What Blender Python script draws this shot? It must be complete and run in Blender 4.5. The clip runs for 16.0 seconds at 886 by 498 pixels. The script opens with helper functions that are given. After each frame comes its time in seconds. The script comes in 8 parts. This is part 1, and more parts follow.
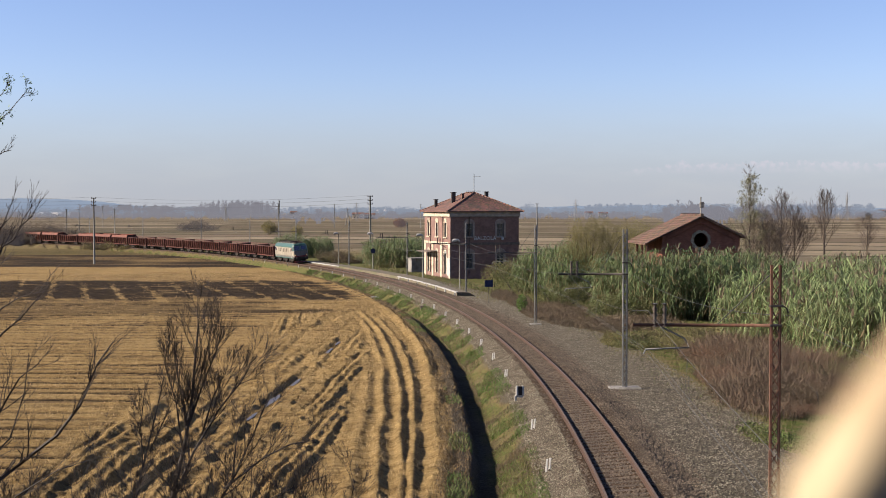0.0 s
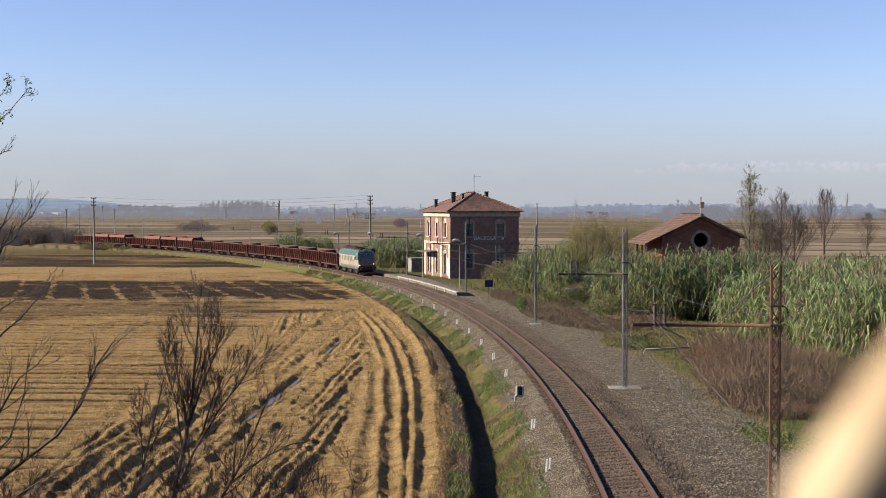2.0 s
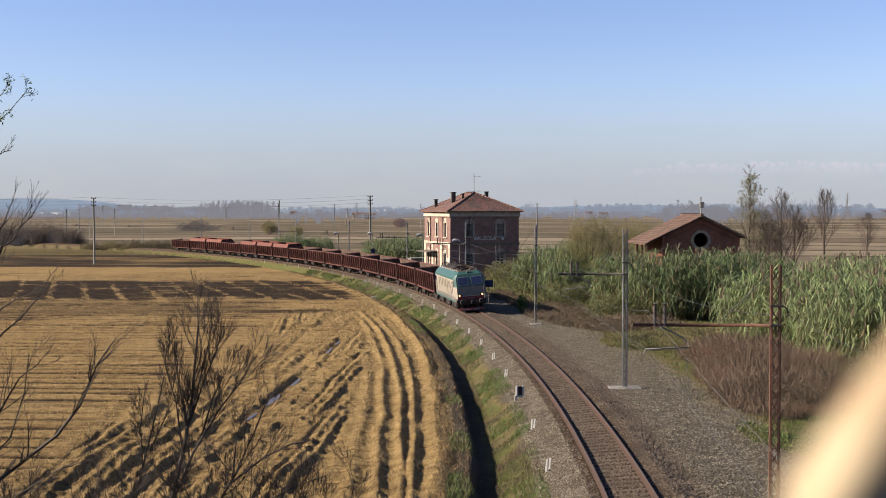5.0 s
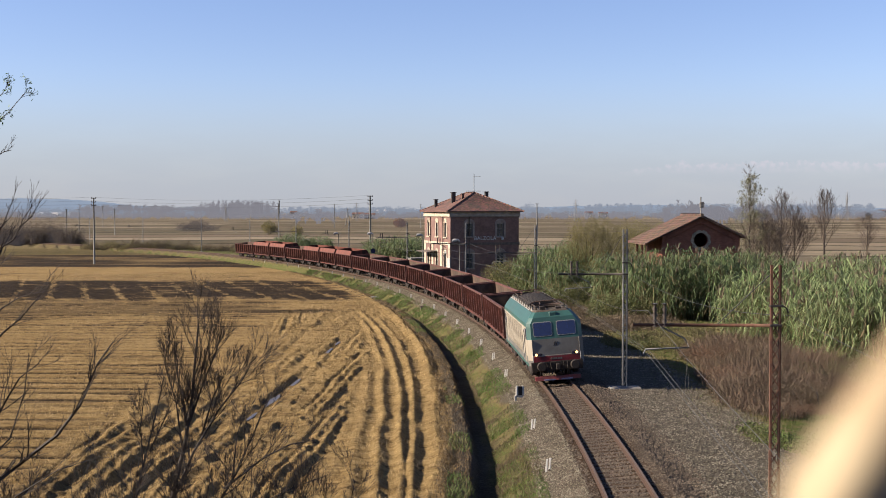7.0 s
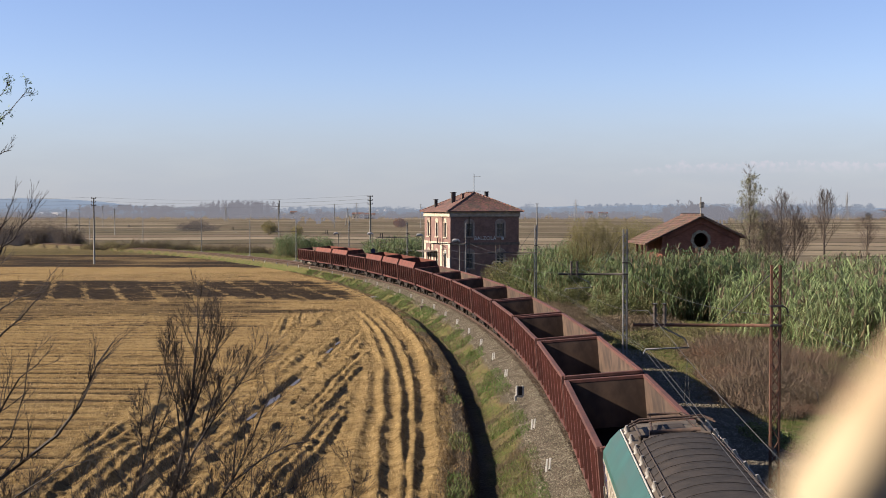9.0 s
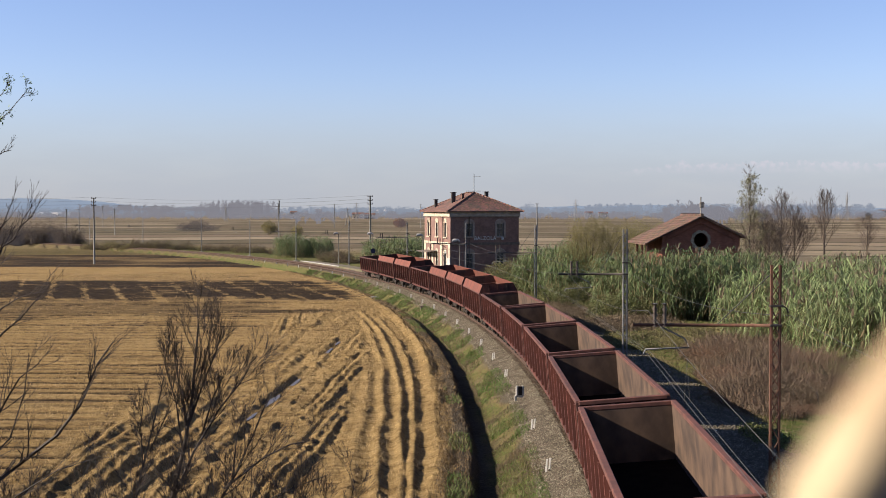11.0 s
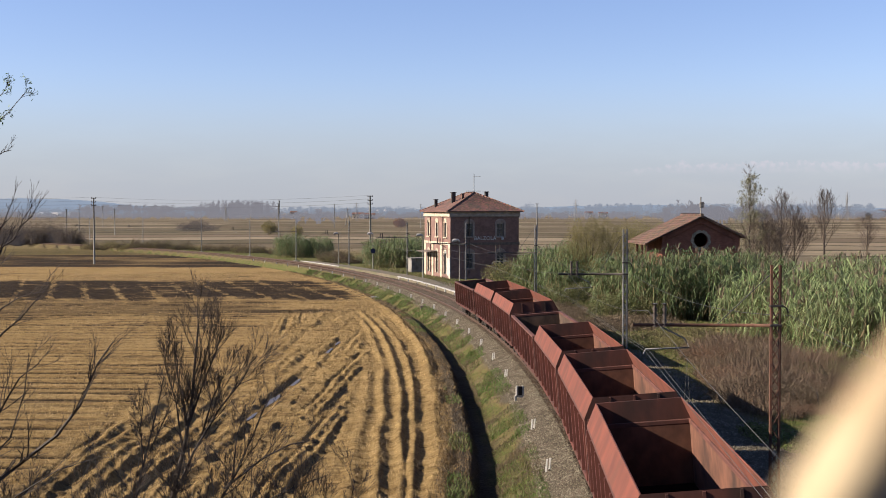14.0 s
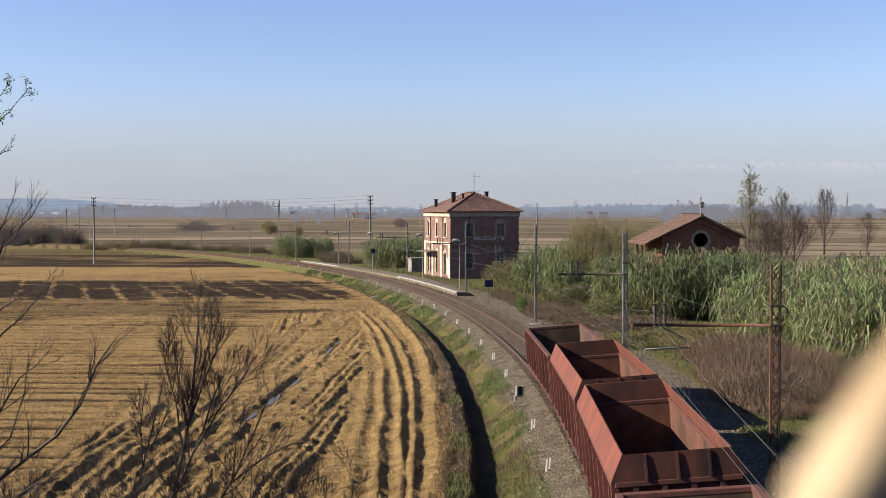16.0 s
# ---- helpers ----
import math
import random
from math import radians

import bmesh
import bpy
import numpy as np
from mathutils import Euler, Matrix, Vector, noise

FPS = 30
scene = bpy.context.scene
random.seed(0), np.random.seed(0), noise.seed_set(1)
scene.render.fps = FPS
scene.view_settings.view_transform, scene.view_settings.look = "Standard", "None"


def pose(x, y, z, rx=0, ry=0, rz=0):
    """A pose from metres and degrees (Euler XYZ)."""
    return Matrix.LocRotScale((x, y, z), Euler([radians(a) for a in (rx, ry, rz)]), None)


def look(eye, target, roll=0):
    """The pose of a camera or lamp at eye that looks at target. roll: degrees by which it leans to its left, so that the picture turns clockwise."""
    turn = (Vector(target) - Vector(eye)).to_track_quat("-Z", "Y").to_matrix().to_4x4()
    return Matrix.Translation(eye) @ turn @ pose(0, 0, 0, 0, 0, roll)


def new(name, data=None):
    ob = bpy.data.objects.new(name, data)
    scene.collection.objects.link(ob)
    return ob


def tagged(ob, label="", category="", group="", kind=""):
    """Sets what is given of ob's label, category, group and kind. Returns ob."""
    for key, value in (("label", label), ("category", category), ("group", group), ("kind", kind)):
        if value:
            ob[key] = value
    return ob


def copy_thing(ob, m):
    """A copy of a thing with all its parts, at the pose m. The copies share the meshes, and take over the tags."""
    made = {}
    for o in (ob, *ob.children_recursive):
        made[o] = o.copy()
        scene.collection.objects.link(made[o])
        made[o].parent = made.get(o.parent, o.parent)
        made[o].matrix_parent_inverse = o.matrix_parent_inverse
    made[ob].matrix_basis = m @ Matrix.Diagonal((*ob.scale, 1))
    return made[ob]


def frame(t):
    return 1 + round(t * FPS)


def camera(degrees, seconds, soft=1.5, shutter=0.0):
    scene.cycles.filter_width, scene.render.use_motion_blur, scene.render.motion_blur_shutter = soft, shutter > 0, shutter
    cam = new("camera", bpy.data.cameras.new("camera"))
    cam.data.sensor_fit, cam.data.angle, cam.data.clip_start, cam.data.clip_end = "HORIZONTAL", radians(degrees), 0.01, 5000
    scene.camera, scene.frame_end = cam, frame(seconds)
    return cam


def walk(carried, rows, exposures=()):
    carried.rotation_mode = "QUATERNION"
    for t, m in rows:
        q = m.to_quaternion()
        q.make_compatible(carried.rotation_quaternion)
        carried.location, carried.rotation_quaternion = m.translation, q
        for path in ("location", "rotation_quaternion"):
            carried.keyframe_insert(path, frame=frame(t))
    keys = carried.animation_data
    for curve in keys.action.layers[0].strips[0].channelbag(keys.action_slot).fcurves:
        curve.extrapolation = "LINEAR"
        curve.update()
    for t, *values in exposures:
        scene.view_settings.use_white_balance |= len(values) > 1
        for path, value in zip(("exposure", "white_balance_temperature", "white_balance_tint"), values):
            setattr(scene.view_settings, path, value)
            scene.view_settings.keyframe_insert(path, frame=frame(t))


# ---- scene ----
# ---- camera: fixed, on a road bridge beside the railway ----
EYE_Z = 8.72
cam = camera(39.75, 16.0, soft=0.7)
cam.data.dof.use_dof = True
cam.data.dof.focus_distance = 150.0
cam.data.dof.aperture_fstop = 6.0
walk(cam, [(0.0, pose(0, 0, EYE_Z, 88.151)), (16.0, pose(0, 0, EYE_Z, 88.151))], exposures=[(0.0, 1.385, 6350, 25), (16.0, 1.385, 6350, 25)])

# ---- world and sun ----
SUN_ELEV, SUN_AZ = radians(26.5), radians(96.0)   # azimuth counted from +Y towards -X
to_sun = Vector((-math.sin(SUN_AZ) * math.cos(SUN_ELEV), math.cos(SUN_AZ) * math.cos(SUN_ELEV), math.sin(SUN_ELEV)))
world = bpy.data.worlds.new("world")
scene.world = world
world.use_nodes = True
wn = world.node_tree
sky = wn.nodes.new("ShaderNodeTexSky")
sky.sky_type, sky.sun_disc = "NISHITA", False
sky.sun_elevation, sky.sun_rotation = SUN_ELEV, -SUN_AZ
sky.altitude, sky.air_density, sky.dust_density, sky.ozone_density = 100, 1.0, 0.35, 4.0
wn.nodes["Background"].inputs[1].default_value = 0.0575
tint = wn.nodes.new("ShaderNodeMix")
tint.data_type, tint.blend_type = "RGBA", "MULTIPLY"
tint.inputs["Factor"].default_value, tint.inputs[7].default_value = 1.0, (1.025, 0.993, 1.03, 1)
wn.links.new(sky.outputs[0], tint.inputs[6])
wn.links.new(tint.outputs[2], wn.nodes["Background"].inputs[0])
sun = new("sun", bpy.data.lights.new("sun", "SUN"))
sun.data.energy, sun.data.angle, sun.data.color = 5.0, radians(0.6), (1.0, 0.92, 0.68)
sun.matrix_world = look(to_sun * 100, (0, 0, 0))


# ---- materials ----
TONE = 0.45      # darkens every paint, soil and leaf colour so that shade falls deeper


def mat(name, base, rough=0.8, metal=0.0, second=None, scale=4.0, detail=6.0, bump=0.0, bump_scale=40.0,
        third=None, third_scale=0.6, stretch=(1, 1, 1), per_object=0.0, spec=0.3, contrast=(0.35, 0.65), per_island=0.0):
    """A weathered surface: two scales of colour change, fine relief, and a shade that differs from piece to piece."""
    base, second, third = (None if c is None else tuple(v * TONE for v in c) for c in (base, second, third))
    m = bpy.data.materials.new(name)
    m.use_nodes = True
    nt = m.node_tree
    bs = nt.nodes["Principled BSDF"]
    bs.inputs["Roughness"].default_value, bs.inputs["Metallic"].default_value = rough, metal
    bs.inputs["Specular IOR Level"].default_value = spec
    tc = nt.nodes.new("ShaderNodeTexCoord")
    mp = nt.nodes.new("ShaderNodeMapping")
    mp.inputs["Scale"].default_value = stretch
    nt.links.new(tc.outputs["Object"], mp.inputs[0])

    def blend(a, b, sc, lo, hi, det):
        nz = nt.nodes.new("ShaderNodeTexNoise")
        nz.inputs["Scale"].default_value, nz.inputs["Detail"].default_value = sc, det
        nt.links.new(mp.outputs[0], nz.inputs["Vector"])
        rg = nt.nodes.new("ShaderNodeMapRange")
        rg.inputs["From Min"].default_value, rg.inputs["From Max"].default_value = lo, hi
        nt.links.new(nz.outputs["Fac"], rg.inputs["Value"])
        mx = nt.nodes.new("ShaderNodeMix")
        mx.data_type = "RGBA"
        nt.links.new(rg.outputs[0], mx.inputs["Factor"])
        for k, v in ((6, a), (7, b)):
            if isinstance(v, tuple):
                mx.inputs[k].default_value = (*v, 1)
            else:
                nt.links.new(v, mx.inputs[k])
        return mx.outputs[2]

    col = blend(base, second or tuple(c * 0.72 for c in base), scale, contrast[0], contrast[1], detail)
    if third:
        col = blend(col, third, third_scale, 0.5, 0.72, 4.0)
    if per_object or per_island:
        if per_island:
            src = nt.nodes.new("ShaderNodeNewGeometry").outputs["Random Per Island"]
        else:
            src = nt.nodes.new("ShaderNodeObjectInfo").outputs["Random"]
        amount = per_object or per_island
        rg = nt.nodes.new("ShaderNodeMapRange")
        rg.inputs["To Min"].default_value, rg.inputs["To Max"].default_value = 1 - amount, 1 + amount
        nt.links.new(src, rg.inputs["Value"])
        hs = nt.nodes.new("ShaderNodeHueSaturation")
        nt.links.new(rg.outputs[0], hs.inputs["Value"])
        nt.links.new(col, hs.inputs["Color"])
        col = hs.outputs[0]
    nt.links.new(col, bs.inputs["Base Color"])
    if bump:
        nz = nt.nodes.new("ShaderNodeTexNoise")
        nz.inputs["Scale"].default_value, nz.inputs["Detail"].default_value = bump_scale, 5
        nt.links.new(mp.outputs[0], nz.inputs["Vector"])
        bp = nt.nodes.new("ShaderNodeBump")
        bp.inputs["Strength"].default_value, bp.inputs["Distance"].default_value = bump, 0.05
        nt.links.new(nz.outputs["Fac"], bp.inputs["Height"])
        nt.links.new(bp.outputs[0], bs.inputs["Normal"])
    return m


def leaf_mat(name, base, second, vary=0.35, rough=0.6, through_light=0.25):
    """Foliage: each leaf its own shade, with some light coming through."""
    m = mat(name, base, rough, second=second, scale=0.35, detail=3, per_island=vary, spec=0.25)
    nt = m.node_tree
    bs = nt.nodes["Principled BSDF"]
    tr = nt.nodes.new("ShaderNodeBsdfTranslucent")
    nt.links.new(bs.inputs["Base Color"].links[0].from_socket, tr.inputs["Color"])
    mx = nt.nodes.new("ShaderNodeMixShader")
    mx.inputs[0].default_value = through_light
    nt.links.new(bs.outputs[0], mx.inputs[1])
    nt.links.new(tr.outputs[0], mx.inputs[2])
    nt.links.new(mx.outputs[0], nt.nodes["Material Output"].inputs[0])
    return m


def glow(name, col, strength):
    m = bpy.data.materials.new(name)
    m.use_nodes = True
    bs = m.node_tree.nodes["Principled BSDF"]
    bs.inputs["Base Color"].default_value = (*col, 1)
    bs.inputs["Emission Color"].default_value = (*col, 1)
    bs.inputs["Emission Strength"].default_value = strength
    return m


M_RAIL = mat("rail_steel", (0.125, 0.07, 0.043), 0.85, 0.0, second=(0.075, 0.042, 0.028), scale=6, bump=0.2)
M_RAILTOP = mat("rail_head", (0.25, 0.175, 0.125), 0.6, 0.1, second=(0.16, 0.11, 0.078), scale=8)
M_SLEEPER = mat("sleeper_concrete", (0.20, 0.16, 0.12), 0.9, second=(0.13, 0.095, 0.07), scale=9, per_object=0.15)
M_CONC = mat("concrete", (0.45, 0.43, 0.39), 0.9, second=(0.32, 0.30, 0.27), scale=5, bump=0.3, third=(0.22, 0.2, 0.17), third_scale=1.2)
M_WHITE = mat("white_paint", (0.72, 0.71, 0.67), 0.7, second=(0.55, 0.53, 0.48), scale=14)
M_STEEL = mat("galvanised_steel", (0.36, 0.36, 0.345), 0.7, 0.1, second=(0.24, 0.24, 0.23), scale=5)
M_GREYPOLE = mat("concrete_pole", (0.34, 0.33, 0.29), 0.85, second=(0.24, 0.23, 0.2), scale=3)
M_RUSTMAST = mat("rusty_mast", (0.22, 0.10, 0.06), 0.8, 0.2, second=(0.14, 0.07, 0.05), scale=7, third=(0.27, 0.15, 0.1), third_scale=2)
M_WIRE = mat("copper_wire", (0.11, 0.11, 0.105), 0.7, 0.0)
M_INSUL = mat("brown_insulator", (0.07, 0.05, 0.042), 0.4, second=(0.16, 0.14, 0.12), scale=9)
M_DARK = mat("dark_underframe", (0.035, 0.028, 0.024), 0.85, second=(0.06, 0.045, 0.035), scale=6)


# ---- mesh helpers ----
def part(name, bm, material, parent=None, label="", smooth_faces=False):
    """Links a bmesh as one mesh object under a thing or a part."""
    me = bpy.data.meshes.new(name)
    bm.to_mesh(me)
    bm.free()
    if smooth_faces:
        me.polygons.foreach_set("use_smooth", np.ones(len(me.polygons), bool))
    for m in (material if isinstance(material, (list, tuple)) else (material,)):
        me.materials.append(m)
    ob = new(name, me)
    if parent is not None:
        ob.parent = parent
    if label:
        ob["label"] = label
    return ob


def again(ob, m, parent=None):
    """Another object on the same mesh, at the pose m, under the same parent."""
    o = new(ob.name.split(".")[0], ob.data)
    o.parent = parent or ob.parent
    o.matrix_basis = m
    if "label" in ob:
        o["label"] = ob["label"]
    return o


def box(bm, x0, x1, y0, y1, z0, z1, m=None, bevel=0.0, mi=0):
    vs = [bm.verts.new((x, y, z)) for z in (z0, z1) for x, y in ((x0, y0), (x1, y0), (x1, y1), (x0, y1))]
    fs = [bm.faces.new([vs[i] for i in q]) for q in ((3, 2, 1, 0), (4, 5, 6, 7), (0, 1, 5, 4), (1, 2, 6, 5), (2, 3, 7, 6), (3, 0, 4, 7))]
    for f in fs:
        f.material_index = mi
    if bevel:
        es = {e for f in fs for e in f.edges}
        r = bmesh.ops.bevel(bm, geom=list(es), offset=bevel, segments=1, affect="EDGES")
        vs = list({v for f in r["faces"] for v in f.verts} | {v for v in vs if v.is_valid})
    if m is not None:
        bmesh.ops.transform(bm, matrix=m, verts=vs)
    return vs


def tube(bm, pts, radii, n=8, cap=True, mi=0):
    """A round bar through pts; radii is a number or one for each point."""
    pts = [Vector(p) for p in pts]
    if isinstance(radii, (int, float)):
        radii = [radii] * len(pts)
    rings = []
    for k, p in enumerate(pts):
        t = (pts[min(k + 1, len(pts) - 1)] - pts[max(k - 1, 0)]).normalized()
        a = t.cross(Vector((0, 0, 1)) if abs(t.z) < 0.9 else Vector((1, 0, 0))).normalized()
        b = t.cross(a)
        rings.append([bm.verts.new(p + (a * math.cos(2 * math.pi * i / n) + b * math.sin(2 * math.pi * i / n)) * radii[k]) for i in range(n)])
    for r0, r1 in zip(rings, rings[1:]):
        for i in range(n):
            f = bm.faces.new((r0[i], r0[(i + 1) % n], r1[(i + 1) % n], r1[i]))
            f.material_index, f.smooth = mi, n > 5
    if cap:
        for r, rev in ((rings[0], True), (rings[-1], False)):
            f = bm.faces.new(r[::-1] if not rev else r)
            f.material_index = mi


def prism(bm, outline, axis, a, b, mi=0):
    """A closed outline of 2D points pushed along an axis ('x': outline is y,z; 'y': x,z; 'z': x,y) from a to b."""
    def at(p, v):
        return {"x": (v, p[0], p[1]), "y": (p[0], v, p[1]), "z": (p[0], p[1], v)}[axis]
    r0 = [bm.verts.new(at(p, a)) for p in outline]
    r1 = [bm.verts.new(at(p, b)) for p in outline]
    n = len(outline)
    fs = [bm.faces.new((r0[i], r0[(i + 1) % n], r1[(i + 1) % n], r1[i])) for i in range(n)]
    fs += [bm.faces.new(r0[::-1]), bm.faces.new(r1)]
    for f in fs:
        f.material_index = mi
    bmesh.ops.recalc_face_normals(bm, faces=fs)
    return fs


def cloud_mesh(name, verts, faces, material):
    me = bpy.data.meshes.new(name)
    verts, faces = np.asarray(verts, np.float32), np.asarray(faces, np.int32)
    k = faces.shape[1]
    me.vertices.add(len(verts))
    me.vertices.foreach_set("co", verts.ravel())
    me.loops.add(faces.size)
    me.loops.foreach_set("vertex_index", faces.ravel())
    me.polygons.add(len(faces))
    me.polygons.foreach_set("loop_start", np.arange(0, faces.size, k))
    me.update(calc_edges=True)
    me.materials.append(material)
    return me


def thing(name, m=None, label="", category="", group="", kind=""):
    """An empty at a thing's base, to carry its parts."""
    ob = new(name)
    if m is not None:
        ob.matrix_basis = m
    return tagged(ob, label, category, group, kind)


def B():
    return bmesh.new()


def zland(x, y):
    return float(land(np.array([x]), np.array([y]))[0][0])


# ---- the line of the railway: straight, then a curve to the left ----
X0, A1, S1, RAD = 3.232, -0.0990, 5.0, 495.2
FALL, CANT = 0.0066, 0.0823
CXC, CYC = X0 - math.sin(A1) * S1 - RAD * math.cos(A1), math.cos(A1) * S1 - RAD * math.sin(A1)


def lie(y):
    """Height of the made ground: it falls gently away from the bridge and then runs level."""
    y = np.asarray(y, float)
    k = 60.0
    return -FALL * (k * np.log1p(np.exp(330 / k)) - k * np.log1p(np.exp(np.clip((330 - y) / k, -50, 50))))


def line_at(s, d=0.0):
    """Plan point and heading at s metres along the line, d metres to its right (looking away from the bridge)."""
    u = max(s - S1, 0.0)
    th = A1 + u / RAD
    x = X0 - math.sin(A1) * min(s, S1) + RAD * (math.cos(th) - math.cos(A1))
    y = math.cos(A1) * min(s, S1) + RAD * (math.sin(th) - math.sin(A1))
    return x + d * math.cos(th), y + d * math.sin(th), th


def rail_point(s, d, h=0.0):
    """A point d to the right of the centre line and h above the canted rail plane."""
    x, y, _ = line_at(s, d)
    _, y0, _ = line_at(s)
    return Vector((x, y, float(lie(y0)) + d * CANT + h))


def sd_of(x, y):
    """Along and across the line for arrays of plan points."""
    x, y = np.asarray(x, float), np.asarray(y, float)
    th = np.arctan2(y - CYC, x - CXC)
    s = S1 + (th - A1) * RAD
    d = np.hypot(x - CXC, y - CYC) - RAD
    ux, uy = -math.sin(A1), math.cos(A1)
    s2 = (x - X0) * ux + y * uy
    d2 = (x - X0) * uy - y * ux
    early = (s < S1) | (y < 0)
    return np.where(early, s2, s), np.where(early, d2, d)


def vnoise(x, y, seed=0):
    """Smooth value noise on arrays, -1 to 1."""
    xi, yi = np.floor(x).astype(np.int64), np.floor(y).astype(np.int64)
    fx, fy = x - xi, y - yi
    fx, fy = fx * fx * (3 - 2 * fx), fy * fy * (3 - 2 * fy)

    def h(a, b):
        n = (a * 374761393 + b * 668265263 + seed * 974634777) & 0x7FFFFFFF
        n = ((n ^ (n >> 13)) * 1274126177) & 0x7FFFFFFF
        return ((n ^ (n >> 16)) & 0xFFFF) / 32767.5 - 1
    a, b, c, e = h(xi, yi), h(xi + 1, yi), h(xi, yi + 1), h(xi + 1, yi + 1)
    return (a * (1 - fx) + b * fx) * (1 - fy) + (c * (1 - fx) + e * fx) * fy


def fbm(x, y, seed=0, octaves=4):
    t, a = 0, 1.0
    for o in range(octaves):
        t = t + a * vnoise(x * 2 ** o, y * 2 ** o, seed + o)
        a *= 0.5
    return t / 1.9


def smooth(a, b, v):
    t = np.clip((v - a) / (b - a), 0, 1)
    return t * t * (3 - 2 * t)


FIELD = -0.85     # the field lies below the rails
# straw ridges of the headland: distance from the line at five places along it, width, height
RIDGES = [((-6.0, -6.0, -6.4, -6.45, -6.8), 0.34, 0.75), ((-6.95, -7.4, -7.75, -8.04, -8.5), 0.19, 0.95), ((-7.45, -7.98, -8.58, -8.95, -9.4), 0.20, 1.0),
          ((-8.3, -8.95, -9.4, -9.82, -10.2), 0.24, 0.85), ((-9.3, -9.9, -10.3, -10.8, -11.2), 0.30, 0.55)]


def land(x, y):
    """Height of the ground and the share of straw, grass, gravel and bare soil at plan points (arrays)."""
    x, y = np.asarray(x, float), np.asarray(y, float)
    s, d = sd_of(x, y)
    z0 = lie(y)
    w1 = fbm(x * 0.25, y * 0.25, 3)
    dd = d + 0.25 * w1
    # cross-section of the line: field, ditch, bank, ballast, yard
    knots_d = [-400, -7.0, -6.5, -6.05, -5.6, -5.1, -4.7, -4.05, -3.65, -2.65, -1.9, -1.3, -0.76, 0.76, 1.5, 2.4, 6.0, 8.5, 14, 30, 700]
    knots_z = [FIELD, FIELD, FIELD + .16, FIELD - .01, FIELD - .04, -.99, -1.62, -1.56, -1.3, -.62, -.42, -.22, -.235, -.11, -.02, -.22, -.35, -.45, -.5, -.75, -.85]
    z = z0 + np.interp(dd, knots_d, knots_z)
    z = np.where(np.abs(d) < 1.75, z0 + np.interp(d, knots_d, knots_z), z)
    far = smooth(330, 460, y) + smooth(25, 60, d)
    far = np.clip(far, 0, 1)
    # the field: straw ridges along the headland, trampled clods and wheel tracks, and rows beyond
    fieldm = smooth(-5.5, -5.9, dd) * (1 - smooth(330, 420, y))
    head = smooth(-11.2, -10.3, d + 0.9 * w1) * fieldm * (1 - smooth(112, 132, s + 6 * w1))
    clod = fbm(x * 2.6, y * 1.5, 23, 3)
    lumps = fbm(x * 1.1, y * 0.7, 21, 3)
    ridge = np.zeros_like(d)
    for k, (line, wide, tall) in enumerate(RIDGES):
        c = np.interp(s, [40, 52, 75, 100, 125], line) + 0.16 * fbm(s * 0.17, 0 * s + 7.3 * k, 11 + k, 3)
        broken = 0.35 + 0.65 * smooth(-0.45, 0.0, fbm(s * 0.16, 0 * s + 3.1 * k, 15 + k, 3))
        ridge = np.maximum(ridge, tall * broken * np.exp(-((d - c) / (wide * (1 + 0.3 * clod))) ** 2))
    z = z + head * (ridge * 0.22 - 0.06 + lumps * 0.05 + clod * 0.06)
    mid = smooth(-17.5, -14.0, x + 1.8 * w1) * fieldm * (1 - head) * (1 - smooth(122, 140, y + 4 * w1))
    # wheel tracks that fan out from the corner of the headland
    x40 = x.copy()
    for _ in range(5):
        x40 = x - np.interp(x40, [-15, -12.4, -9.5, -6], [-0.09, 0.0, 0.033, 0.045]) * (y - 40)
    tp = (x40 + 0.35 * fbm(x * 0.12, y * 0.06, 31) + 0.22 * fbm(x * 0.3, y * 0.22, 33, 2)) / 1.3
    tl = np.floor(tp)
    tamp = smooth(-0.35, 0.25, fbm(x * 0.05 + tl * 5.1, y * 0.06, 41, 3))
    away = np.abs((tp % 1.0) - 0.5) * 2
    trk = smooth(0.42, 0.9, away + 0.15 * clod) * tamp
    lip = np.exp(-((away - 0.35) / 0.16) ** 2) * tamp
    plates = smooth(-0.03, 0.10, fbm(x * 0.85 + 0.25 * clod, y * 0.5, 25, 3))
    tufts = 1 - 2.2 * np.abs(fbm(x * 1.25, y * 0.8, 27, 3))
    z = z + mid * (0.09 * lip - 0.11 * trk + 0.09 * (plates - 0.5) * (1 - 0.5 * trk) + 0.06 * tufts + clod * 0.06)
    # water lies in the deepest track
    pan = np.exp(-(((x + 8.9 - 0.055 * (y - 66)) / 0.42) ** 4)) * smooth(56, 58, y) * (1 - smooth(73, 75, y))
    pan = np.maximum(pan, np.exp(-(((x + 8.2 - 0.03 * (y - 90)) / 0.38) ** 4)) * smooth(84, 86, y) * (1 - smooth(96, 98, y)))
    z = z * (1 - pan) + (z0 + FIELD - 0.11) * pan
    rows = fieldm * (1 - head) * (1 - 0.55 * mid)
    rw = (y * 0.985 + x * 0.05 + 0.4 * fbm(x * 0.05, y * 0.2, 61) + 0.5 * mid * clod) / 2.15
    rr = smooth(0.45, 0.85, np.abs((rw % 1.0) - 0.5) * 2 + 0.15 * clod) * smooth(-0.8, 0.1, fbm(x * 0.05, y * 0.5, 63, 3))
    rr = rr * (1 - mid * smooth(-0.15, 0.2, fbm(x * 0.5, y * 0.3, 67, 2)))
    fine_rows = fbm(x * 0.10, y * 1.6, 65, 3)
